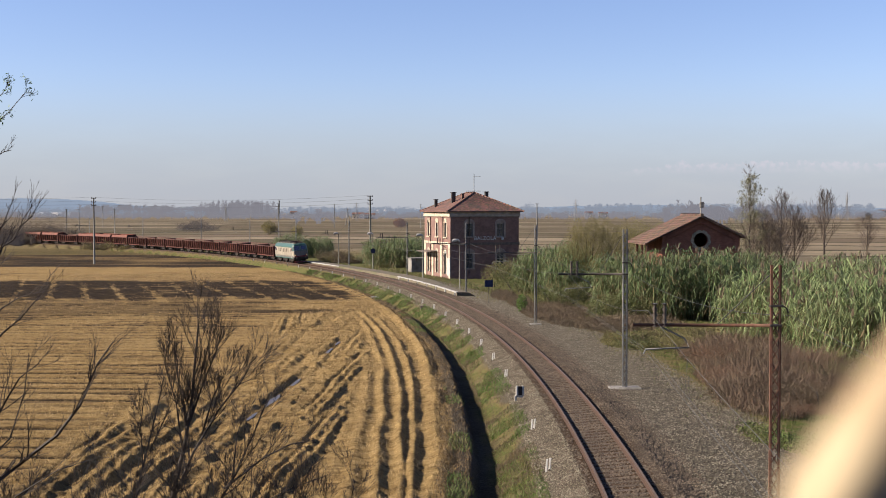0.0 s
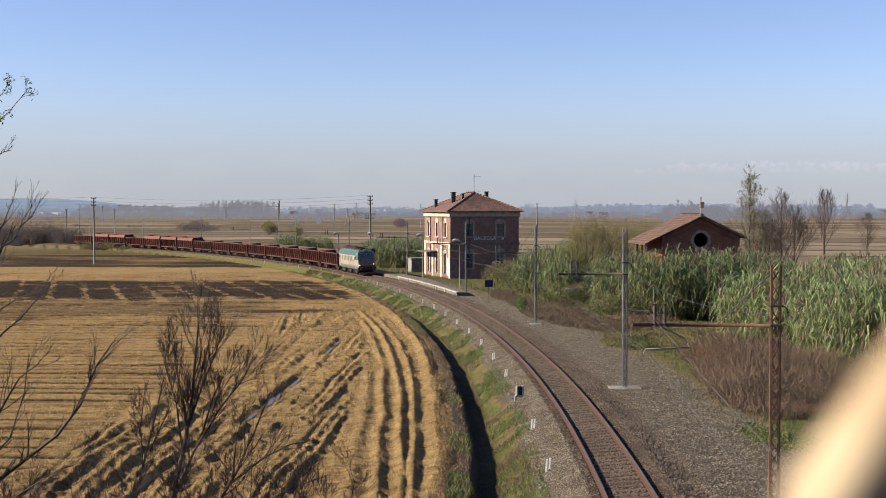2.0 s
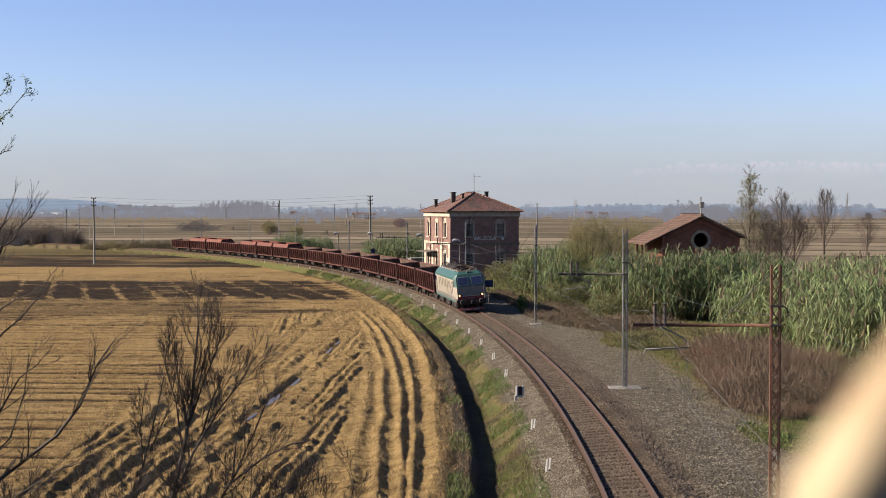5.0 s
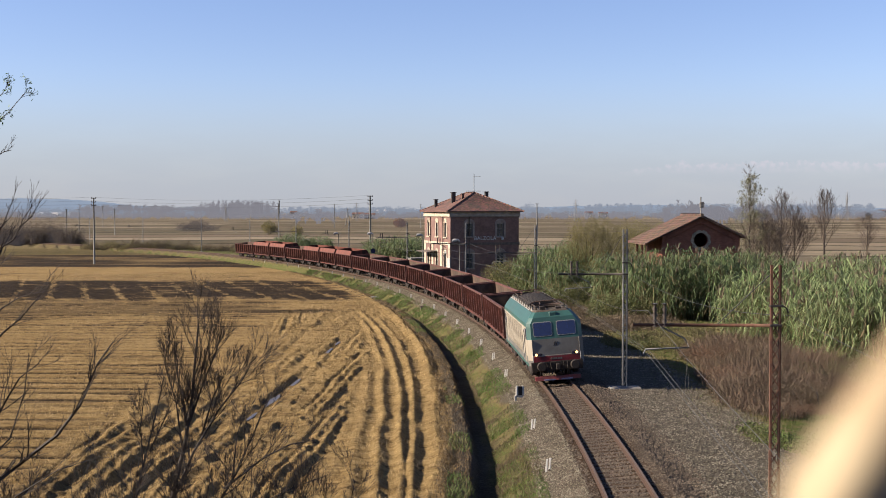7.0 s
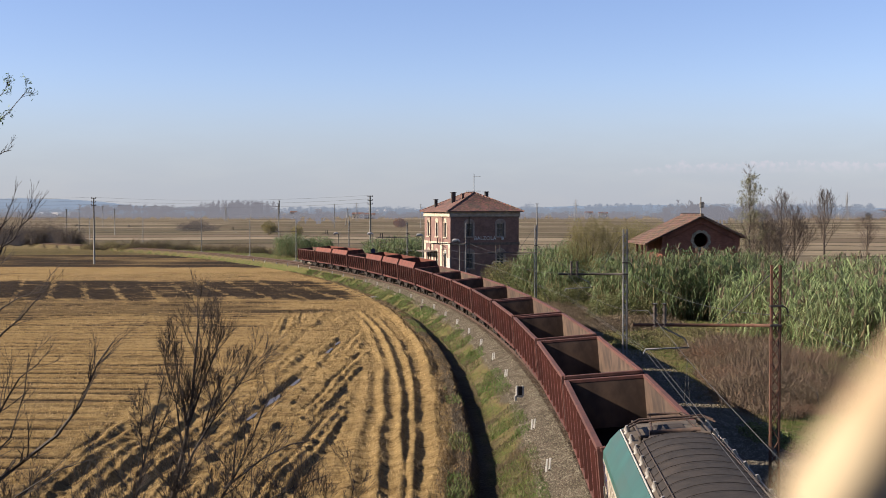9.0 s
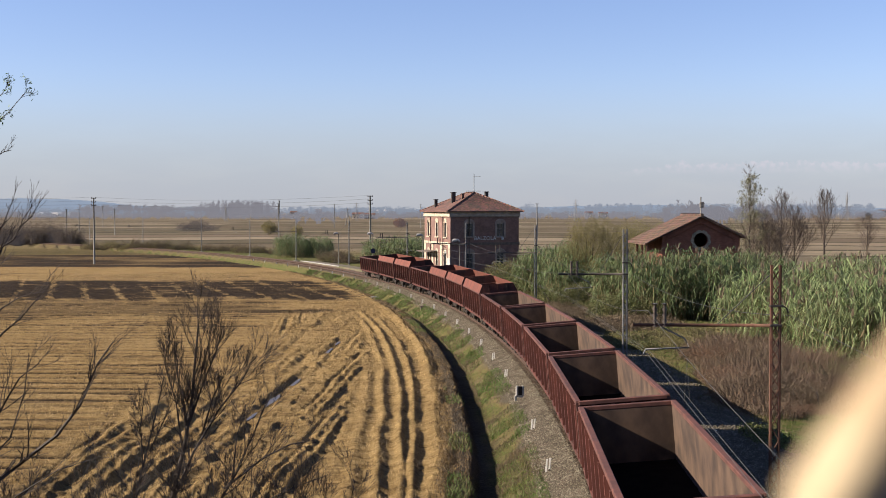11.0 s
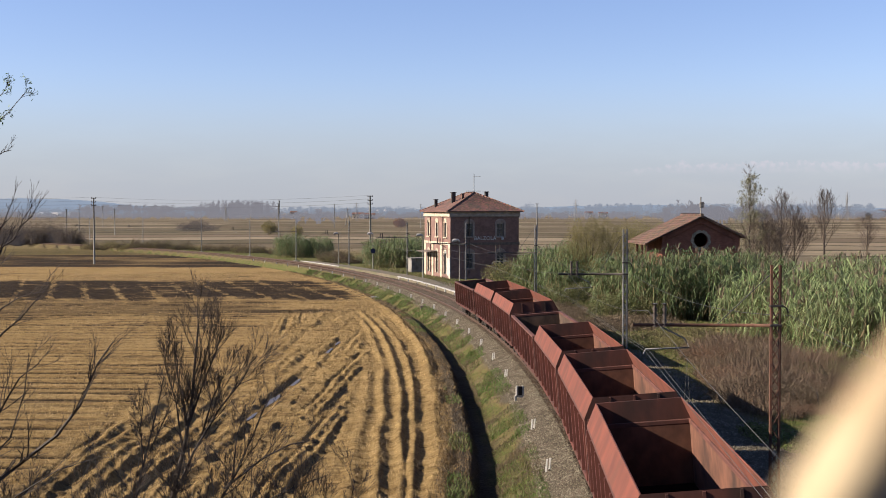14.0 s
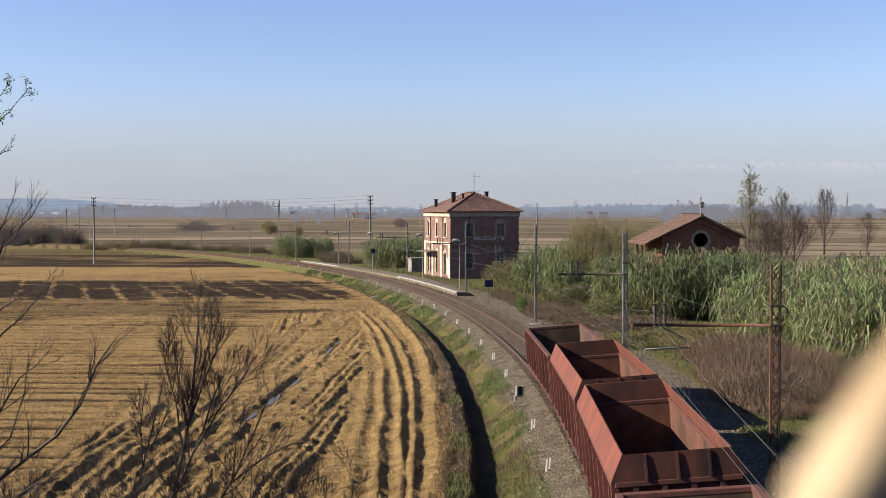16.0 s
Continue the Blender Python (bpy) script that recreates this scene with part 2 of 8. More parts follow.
    z = z - rows * (rr * 0.14 - fine_rows * 0.09) * (1 - smooth(160, 260, y)) + rows * clod * 0.03
    stubborn = 1 - smooth(178, 198, y)
    # wet hollows
    wet = smooth(0.12, 0.5, fbm(x * 0.07 + 3, y * 0.035, 71)) * mid
    # grass and gravel relief
    z = z + 0.05 * fbm(x * 2.1, y * 2.1, 81, 3) * (1 - fieldm) * (1 - far) * (np.abs(d) > 1.9)
    # zones
    straw = fieldm.copy()
    soil = np.clip(head * (0.10 - 0.3 * ridge + 0.12 * lumps) + mid * np.maximum(trk * 0.12, 0.13 * (1 - plates) + 0.10 * (1 - tufts)) + 0.3 * pan + rows * stubborn * (rr * (0.8 - 0.45 * mid) + 0.55 * (1 - 0.6 * mid) * smooth(0.1, 0.5, -fine_rows)), 0, 1)
    stripes = 0.5 + 0.5 * np.sin((x + 0.30 * y) * 1.46 + 1.3 * fbm(s * 0.05, d * 0.1, 97))
    band = smooth(138, 147, y + 7 * w1) * (1 - smooth(180, 192, y + 6 * w1)) * smooth(-6.6, -9, d + 2 * w1)
    soil = np.maximum(soil, fieldm * band * np.clip(0.90 - 0.62 * smooth(0.86, 1.02, stripes + 0.3 * clod) * smooth(-62, -46, d + 5 * w1) + 0.75 * fbm(x * 0.11, y * 0.55, 91, 4), 0, 1))
    tan = smooth(116, 122, y + 3 * w1) * (1 - smooth(140, 146, y)) * smooth(-14, -22, d)
    soil = np.maximum(soil, fieldm * tan * (0.48 + 0.35 * fbm(x * 0.04, y * 0.9, 92)))
    band2 = smooth(228, 238, y + 5 * w1) * (1 - smooth(300, 318, y)) * fieldm
    soil = np.maximum(soil, band2 * np.clip(0.70 + 0.5 * fbm(x * 0.05, y * 0.15, 93), 0, 1))
    soil = np.maximum(soil, 0.5 * smooth(296, 312, y + 4 * w1) * fieldm * (1 - far))
    band3 = smooth(-8, -14, d + 4 * w1) * smooth(116, 126, y) * (1 - smooth(205, 215, y)) * smooth(0.1, 0.5, fbm(x * 0.06, y * 0.12, 95)) * fieldm
    soil = np.maximum(soil, 0.75 * band3)
    soil = np.clip(np.maximum(soil, wet * (0.55 + 0.4 * lumps)), 0, 1)
    # the earthy ditch
    soil = np.maximum(soil, smooth(-6.0, -5.6, dd) * smooth(-3.5, -3.9, dd) * np.clip(0.06 + 0.3 * w1 + 0.4 * smooth(-5.1, -4.7, dd), 0, 1))
    grass = smooth(-2.6, -3.2, dd + 0.5 * fbm(s * 0.3, d, 101)) * (1 - fieldm) * smooth(-4.6, -3.9, dd) * (0.35 + 0.65 * smooth(-0.25, 0.25, fbm(x * 0.5, y * 0.35, 103)))
    grass = np.maximum(grass, smooth(-1.8, -2.3, d) * smooth(-5.6, -5.2, d) * smooth(120, 165, s) * (1 - far))
    grass = np.maximum(grass, smooth(6.5, 9.5, dd + 1.5 * w1) * (1 - far))
    grass = np.maximum(grass, smooth(-3.0, -1.5, d) * smooth(128, 140, s) * smooth(4.2, 5.0, np.abs(d)) * (1 - far))
    grass = np.maximum(grass, smooth(298, 314, y + 4 * w1) * smooth(-5, -8, d) * (1 - far) * 0.6)
    gravel = (1 - grass) * (1 - fieldm) * (1 - far)
    # the far plain: strips of stubble, winter grass and ploughed soil
    return z, s, d, np.clip(straw, 0, 1), np.clip(grass, 0, 1), np.clip(gravel, 0, 1), soil, far


def build_ground():
    """One sheet out to the horizon, finer where the line and the field lie close."""
    ang = np.concatenate([np.linspace(-180, -24, 60), np.linspace(-23.8, 23.8, 700), np.linspace(24, 180, 60)[:-1]])
    ang = np.radians(ang)
    far_k = np.linspace(1 / 30.0, 1 / 420.0, 560)
    rad = np.concatenate([[0.01, 8, 16, 24], 1 / far_k, np.geomspace(432, 4900, 90)])
    A, Rr = np.meshgrid(ang, rad)
    x, y = np.sin(A) * Rr, np.cos(A) * Rr
    z, s, d, straw, grass, gravel, soil, far = land(x, y)
    nr, na = x.shape
    verts = np.stack([x.ravel(), y.ravel(), z.ravel()], 1)
    i = np.arange(nr - 1)[:, None] * na + np.arange(na)[None, :]
    j = np.arange(nr - 1)[:, None] * na + (np.arange(na) + 1)[None, :] % na
    faces = np.stack([i, j, j + na, i + na], -1).reshape(-1, 4)[:, ::-1]
    me = bpy.data.meshes.new("ground")
    me.vertices.add(len(verts))
    me.vertices.foreach_set("co", verts.ravel())
    me.loops.add(faces.size)
    me.loops.foreach_set("vertex_index", faces.ravel())
    me.polygons.add(len(faces))
    me.polygons.foreach_set("loop_start", np.arange(0, faces.size, 4))
    me.polygons.foreach_set("use_smooth", np.ones(len(faces), bool))
    me.update(calc_edges=True)
    zone = me.color_attributes.new("zone", "FLOAT_COLOR", "POINT")
    zone.data.foreach_set("color", np.stack([straw, grass, gravel, far], -1).astype(np.float32).ravel())
    so = me.attributes.new("soil", "FLOAT", "POINT")
    so.data.foreach_set("value", soil.astype(np.float32).ravel())
    for nm, v in (("across", d), ("along", s)):
        at = me.attributes.new(nm, "FLOAT", "POINT")
        at.data.foreach_set("value", np.clip(v, -2000, 5000).astype(np.float32).ravel())
    ob = tagged(new("ground", me), "stubble field, grassy ditch, gravel yard and plain out to the horizon", "ground", kind="structure")
    me.materials.append(ground_mat())
    return ob


def ground_mat():
    m = bpy.data.materials.new("ground_cover")
    m.use_nodes = True
    nt = m.node_tree
    L = nt.links.new
    bs = nt.nodes["Principled BSDF"]
    bs.inputs["Roughness"].default_value = 0.95
    bs.inputs["Specular IOR Level"].default_value = 0.03
    pos = nt.nodes.new("ShaderNodeNewGeometry").outputs["Position"]

    def noise_at(scale, detail=5, stretch=(1, 1, 1), rough=0.6):
        mp = nt.nodes.new("ShaderNodeMapping")
        mp.inputs["Scale"].default_value = stretch
        L(pos, mp.inputs[0])
        nz = nt.nodes.new("ShaderNodeTexNoise")
        nz.inputs["Scale"].default_value, nz.inputs["Detail"].default_value, nz.inputs["Roughness"].default_value = scale, detail, rough
        L(mp.outputs[0], nz.inputs["Vector"])
        return nz.outputs["Fac"]

    def ramp(v, *stops):
        r = nt.nodes.new("ShaderNodeValToRGB")
        while len(r.color_ramp.elements) < len(stops):
            r.color_ramp.elements.new(0.5)
        for e, (p, c) in zip(r.color_ramp.elements, stops):
            e.position, e.color = p, (*(v * TONE for v in c), 1)
        L(v, r.inputs[0])
        return r.outputs[0]

    def mix(f, a, b):
        mx = nt.nodes.new("ShaderNodeMix")
        mx.data_type = "RGBA"
        L(f, mx.inputs["Factor"])
        L(a, mx.inputs[6])
        L(b, mx.inputs[7])
        return mx.outputs[2]

    def math_node(op, a, b):
        n = nt.nodes.new("ShaderNodeMath")
        n.operation = op
        for k, v in ((0, a), (1, b)):
            if isinstance(v, (int, float)):
                n.inputs[k].default_value = v
            else:
                L(v, n.inputs[k])
        return n.outputs[0]

    def attr(name, out="Fac"):
        a = nt.nodes.new("ShaderNodeAttribute")
        a.attribute_name = name
        return a.outputs[out]

    zone = nt.nodes.new("ShaderNodeSeparateColor")
    L(attr("zone", "Color"), zone.inputs[0])
    soilm = attr("soil")
    fine = noise_at(9, 6)
    grain = noise_at(16, 4, (1, 0.6, 1), 0.8)
    straw = ramp(noise_at(4.5, 8, (0.5, 1, 1), 0.85), (0.37, (0.131, 0.0783, 0.0296)), (0.46, (0.383, 0.244, 0.094)), (0.55, (0.644, 0.444, 0.191)), (0.66, (0.844, 0.618, 0.296)))
    straw2 = ramp(noise_at(1.3, 6, (0.09, 1, 1), 0.7), (0.38, (0.131, 0.0827, 0.0348)), (0.5, (0.452, 0.313, 0.137)), (0.62, (0.644, 0.461, 0.213)))
    mx = nt.nodes.new("ShaderNodeMix")
    mx.data_type, mx.blend_type = "RGBA", "MIX"
    mx.inputs["Factor"].default_value = 0.5
    L(straw, mx.inputs[6])
    L(straw2, mx.inputs[7])
    straw = mx.outputs[2]
    soil = ramp(noise_at(3.5, 8, (0.5, 1, 1), 0.85), (0.34, (0.018, 0.0135, 0.010)), (0.5, (0.055, 0.040, 0.027)), (0.68, (0.18, 0.128, 0.072)))
    grass = ramp(noise_at(1.7, 9, rough=0.85), (0.34, (0.06, 0.085, 0.022)), (0.46, (0.15, 0.19, 0.05)), (0.55, (0.24, 0.20, 0.095)), (0.70, (0.38, 0.30, 0.165)))
    gravel = ramp(noise_at(8, 6, rough=0.9), (0.30, (0.06, 0.05, 0.038)), (0.48, (0.175, 0.148, 0.112)), (0.60, (0.26, 0.225, 0.175)), (0.75, (0.40, 0.355, 0.29)))
    patch = ramp(noise_at(0.35, 5, rough=0.6), (0.4, (0.10, 0.10, 0.05)), (0.62, (0.15, 0.12, 0.085)))
    pm = nt.nodes.new("ShaderNodeMapRange")
    pm.inputs["From Min"].default_value, pm.inputs["From Max"].default_value, pm.inputs["To Max"].default_value = 0.5, 0.7, 0.55
    L(noise_at(0.55, 6, rough=0.7), pm.inputs["Value"])
    gravel = mix(pm.outputs[0], gravel, patch)
    rusty = ramp(noise_at(10, 6, rough=0.9), (0.30, (0.035, 0.021, 0.013)), (0.5, (0.125, 0.082, 0.052)), (0.72, (0.27, 0.195, 0.135)))
    across = attr("across")
    rustm = nt.nodes.new("ShaderNodeMapRange")
    rustm.interpolation_type = "SMOOTHSTEP"
    rustm.inputs["From Min"].default_value, rustm.inputs["From Max"].default_value = 2.55, 1.35
    L(math_node("ADD", math_node("ABSOLUTE", across, 0), math_node("MULTIPLY", noise_at(0.9, 3), 1.0)), rustm.inputs["Value"])
    gravel = mix(rustm.outputs[0], gravel, rusty)
    # the plain beyond: long strips
    sp = nt.nodes.new("ShaderNodeSeparateXYZ")
    L(pos, sp.inputs[0])
    drift = math_node("MULTIPLY", noise_at(0.004, 3, (1, 0.2, 0)), 3.0)
    lane = math_node("ADD", math_node("ADD", math_node("MULTIPLY", sp.outputs[1], 0.019), math_node("MULTIPLY", sp.outputs[0], 0.003)), drift)
    idx = math_node("FLOOR", lane, 0)
    fr = math_node("FRACT", lane, 0)
    plot = math_node("FLOOR", math_node("ADD", math_node("MULTIPLY", sp.outputs[0], 0.006), math_node("MULTIPLY", idx, 0.37)), 0)
    wn_ = nt.nodes.new("ShaderNodeTexWhiteNoise")
    wn_.noise_dimensions = "2D"
    cb = nt.nodes.new("ShaderNodeCombineXYZ")
    L(idx, cb.inputs[0])
    L(plot, cb.inputs[1])
    L(cb.outputs[0], wn_.inputs["Vector"])
    plain = ramp(wn_.outputs["Value"], (0.0, (0.35, 0.30, 0.19)), (0.18, (0.50, 0.42, 0.28)), (0.35, (0.66, 0.54, 0.36)), (0.6, (0.88, 0.72, 0.50)), (0.78, (0.62, 0.47, 0.33)), (0.9, (0.42, 0.35, 0.23)))
    bund = nt.nodes.new("ShaderNodeMapRange")
    bund.inputs["From Min"].default_value, bund.inputs["From Max"].default_value = 0.17, 0.10
    L(math_node("ADD", fr, math_node("MULTIPLY", math_node("SUBTRACT", noise_at(0.05, 3), 0.5), 0.3)), bund.inputs["Value"])
    edge = ramp(noise_at(0.03, 3), (0.4, (0.17, 0.15, 0.085)), (0.65, (0.28, 0.225, 0.14)))
    plain = mix(bund.outputs[0], plain, edge)
    mott = ramp(noise_at(0.12, 5, (0.3, 1, 1), 0.7), (0.35, (0.55, 0.55, 0.55)), (0.65, (1.1, 1.1, 1.1)))
    mm = nt.nodes.new("ShaderNodeMix")
    mm.data_type, mm.blend_type = "RGBA", "MULTIPLY"
    mm.inputs["Factor"].default_value = 0.8
    L(plain, mm.inputs[6])
    L(mott, mm.inputs[7])
    plain = mm.outputs[2]
    col = mix(zone.outputs[2], straw, gravel)
    col = mix(zone.outputs[1], col, grass)
    sm = nt.nodes.new("ShaderNodeMapRange")
    sm.inputs["From Min"].default_value, sm.inputs["From Max"].default_value = 0.25, 0.75
    L(math_node("ADD", soilm, math_node("MULTIPLY", math_node("SUBTRACT", fine, 0.5), 0.7)), sm.inputs["Value"])
    col = mix(sm.outputs[0], col, soil)
    col = mix(attr("zone", "Alpha"), col, plain)
    L(col, bs.inputs["Base Color"])
    bp = nt.nodes.new("ShaderNodeBump")
    bp.inputs["Strength"].default_value, bp.inputs["Distance"].default_value = 1.0, 0.16
    L(noise_at(6, 6, rough=0.85), bp.inputs["Height"])
    L(bp.outputs[0], bs.inputs["Normal"])
    return m


ground = build_ground()


# ---- the track ----
def build_track():
    track = thing("railway_track", label="single railway track curving on a ballast bed", category="railway track", kind="structure")
    step = 2.0
    ss = np.arange(-40, 430, step)
    prof = [(-0.07, -0.17), (0.07, -0.17), (0.07, -0.155), (0.012, -0.13), (0.012, -0.045), (0.036, -0.03), (0.036, 0.0), (-0.036, 0.0),
            (-0.036, -0.03), (-0.012, -0.045), (-0.012, -0.13), (-0.07, -0.155)]
    for side in (-0.752, 0.752):
        bm = B()
        rings = [[bm.verts.new(rail_point(s, side + a, b)) for a, b in prof] for s in ss]
        for r0, r1 in zip(rings, rings[1:]):
            for i in range(len(prof)):
                f = bm.faces.new((r0[i], r1[i], r1[(i + 1) % len(prof)], r0[(i + 1) % len(prof)]))
                f.material_index = 1 if i == 6 else 0
        bmesh.ops.recalc_face_normals(bm, faces=bm.faces)
        part("rail", bm, (M_RAIL, M_RAILTOP), track, "rust-brown steel rail with a worn bright head")
    bm = B()
    box(bm, -1.2, 1.2, -0.13, 0.13, -0.30, -0.165, bevel=0.015)
    first = part("sleeper", bm, M_SLEEPER, track)
    k = 0
    for i in range(300):
        s = 28 + i * 0.62
        p = rail_point(s, 0)
        m = Matrix.Translation(p) @ Matrix.Rotation(line_at(s)[2], 4, "Z") @ Matrix.Rotation(-math.atan(CANT), 4, "Y")
        if i == 0:
            first.matrix_basis = m
        else:
            again(first, m)
    return track


track = build_track()


# stones of the ballast, proud of the bed
def build_stones(seed, n, d0, d1, name, label, base, second, size=1.0, vary=0.45):
    rng = np.random.default_rng(seed)
    s = 30 + 150 * rng.random(n) ** 1.7
    d = rng.uniform(d0, d1, n)
    keep = (np.abs(np.abs(d) - 0.752) > 0.13)
    s, d = s[keep], d[keep]
    n = len(s)
    th = A1 + (s - S1) / RAD
    x = X0 - math.sin(A1) * S1 + RAD * (np.cos(th) - math.cos(A1)) + d * np.cos(th)
    y = math.cos(A1) * S1 + RAD * (np.sin(th) - math.sin(A1)) + d * np.sin(th)
    z = land(x, y)[0]
    shape = np.array([(1, 0, 0), (-.4, .9, 0), (-.5, -.8, 0), (0, 0, .8), (.1, 0, -.6)])
    sz = size * rng.uniform(0.025, 0.06, n) * (1 + s / 160)
    a = rng.uniform(0, 6.28, n)
    v = shape[None] * rng.uniform(0.7, 1.3, (n, 5, 1)) * sz[:, None, None]
    vx = v[..., 0] * np.cos(a)[:, None] - v[..., 1] * np.sin(a)[:, None] + x[:, None]
    vy = v[..., 0] * np.sin(a)[:, None] + v[..., 1] * np.cos(a)[:, None] + y[:, None]
    vz = v[..., 2] + z[:, None] + 0.012
    f = np.array([(0, 1, 3), (1, 2, 3), (2, 0, 3)])
    faces = (f[None] + 5 * np.arange(n)[:, None, None]).reshape(-1, 3)
    m = mat(name + "_stone", base, 0.95, second=second, scale=1.2, per_island=vary)
    ob = new(name, cloud_mesh(name, np.stack([vx, vy, vz], -1).reshape(-1, 3), faces, m))
    tagged(ob, label, name, kind="stuff")


build_stones(5, 56000, -2.5, 3.0, "ballast", "rust-stained crushed stone ballast round the rails", (0.22, 0.172, 0.125), (0.13, 0.097, 0.068), 0.8)
build_stones(6, 46000, 2.6, 8.2, "gravel", "grey gravel of the old goods yard", (0.30, 0.268, 0.20), (0.18, 0.157, 0.115), 0.75, 0.5)
build_stones(7, 30000, -2.75, -1.2, "shoulder_gravel", "pale gravel on the bank beside the track", (0.36, 0.315, 0.225), (0.22, 0.19, 0.13), 0.72, 0.5)


# white twin markers that stand along the inner side of the curve
def build_markers():
    bm = B()
    box(bm, -0.036, 0.036, -0.03, 0.03, -0.15, 0.46, bevel=0.008)
    for k in range(26):
        s = 44.3 + 8.78 * k
        if abs(s - 62) < 1.0:
            continue
        x, y, th = line_at(s, -2.22)
        t = thing("track_marker", Matrix.Translation((x, y, zland(x, y))) @ Matrix.Rotation(th + 0.15, 4, "Z"),
                  "pair of short white concrete posts beside the track", "marker post", "markers along the curve")
        if k == 0:
            a = part("post", bm, mat("marker_whitewash", (1.0, 0.97, 0.90), 0.8, second=(0.8, 0.77, 0.7), scale=9), t)
            a.matrix_basis = pose(-0.085, 0, 0, 0, 4, -20)
            first = a
        else:
            again(first, pose(-0.085, 0, 0, 0, 4, -20), t)
        again(first, pose(0.085, 0.24, -0.02, 0, 4, -20), t)


build_markers()


# ---- the train ----
M_WAG = mat("wagon_red_brown", (0.20, 0.058, 0.04), 0.85, second=(0.095, 0.032, 0.026), scale=1.6, third=(0.10, 0.05, 0.035), third_scale=0.9,
            stretch=(1, 1, 0.35), per_object=0.18, bump=0.12, bump_scale=15)
# outer side sheets, much darker than the ribs
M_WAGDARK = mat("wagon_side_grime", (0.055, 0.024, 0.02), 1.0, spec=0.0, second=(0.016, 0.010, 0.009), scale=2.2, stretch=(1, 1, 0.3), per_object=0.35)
# end sheets: the extension red darkened, with the ends' shade put into it
M_ENDEXT = mat("sooty_extension", (0.16, 0.052, 0.036), 0.9, second=(0.07, 0.028, 0.022), scale=1.6, third=(0.04, 0.022, 0.018), third_scale=0.9, stretch=(1, 1, 0.4), per_object=0.15)
M_RIM = mat("wagon_rim", (0.20, 0.075, 0.054), 0.8, second=(0.12, 0.05, 0.039), scale=2.5, per_object=0.15)
M_EXT = mat("orange_red_extension", (0.30, 0.09, 0.055), 0.8, second=(0.19, 0.062, 0.041), scale=1.3, third=(0.17, 0.07, 0.045), third_scale=0.8,
            stretch=(1, 1, 0.5), per_object=0.1)
M_INNER = mat("wagon_inside_rust", (0.185, 0.118, 0.078), 0.95, second=(0.085, 0.055, 0.04), scale=1.5, third=(0.022, 0.018, 0.016), third_scale=0.7,
              stretch=(1, 1, 0.75), per_object=0.12)
M_REDINNER = mat("wagon_inside_red_rust", (0.24, 0.105, 0.065), 0.95, second=(0.12, 0.055, 0.037), scale=1.9, third=(0.045, 0.028, 0.022), third_scale=0.75,
                 stretch=(1, 1, 0.75), per_object=0.12)
# floor dust, taken to near black for the shade inside the wagon
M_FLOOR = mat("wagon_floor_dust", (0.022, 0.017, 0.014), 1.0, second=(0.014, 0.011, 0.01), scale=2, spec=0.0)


def add_wheels(owner, xs, radius, material):
    bm = B()
    tube(bm, [(0, -0.07, 0), (0, 0.07, 0)], radius, 20)
    tube(bm, [(0, -0.10, 0), (0, -0.07, 0)], [radius * 0.45, radius * 0.5], 12)
    first = None
    for x in xs:
        for y in (-0.75, 0.75):
            if first is None:
                first = part("wheel", bm, material, owner)
                first.matrix_basis = pose(x, y, radius)
            else:
                again(first, pose(x, y, radius, 0, 0, 180 if y > 0 else 0), owner)


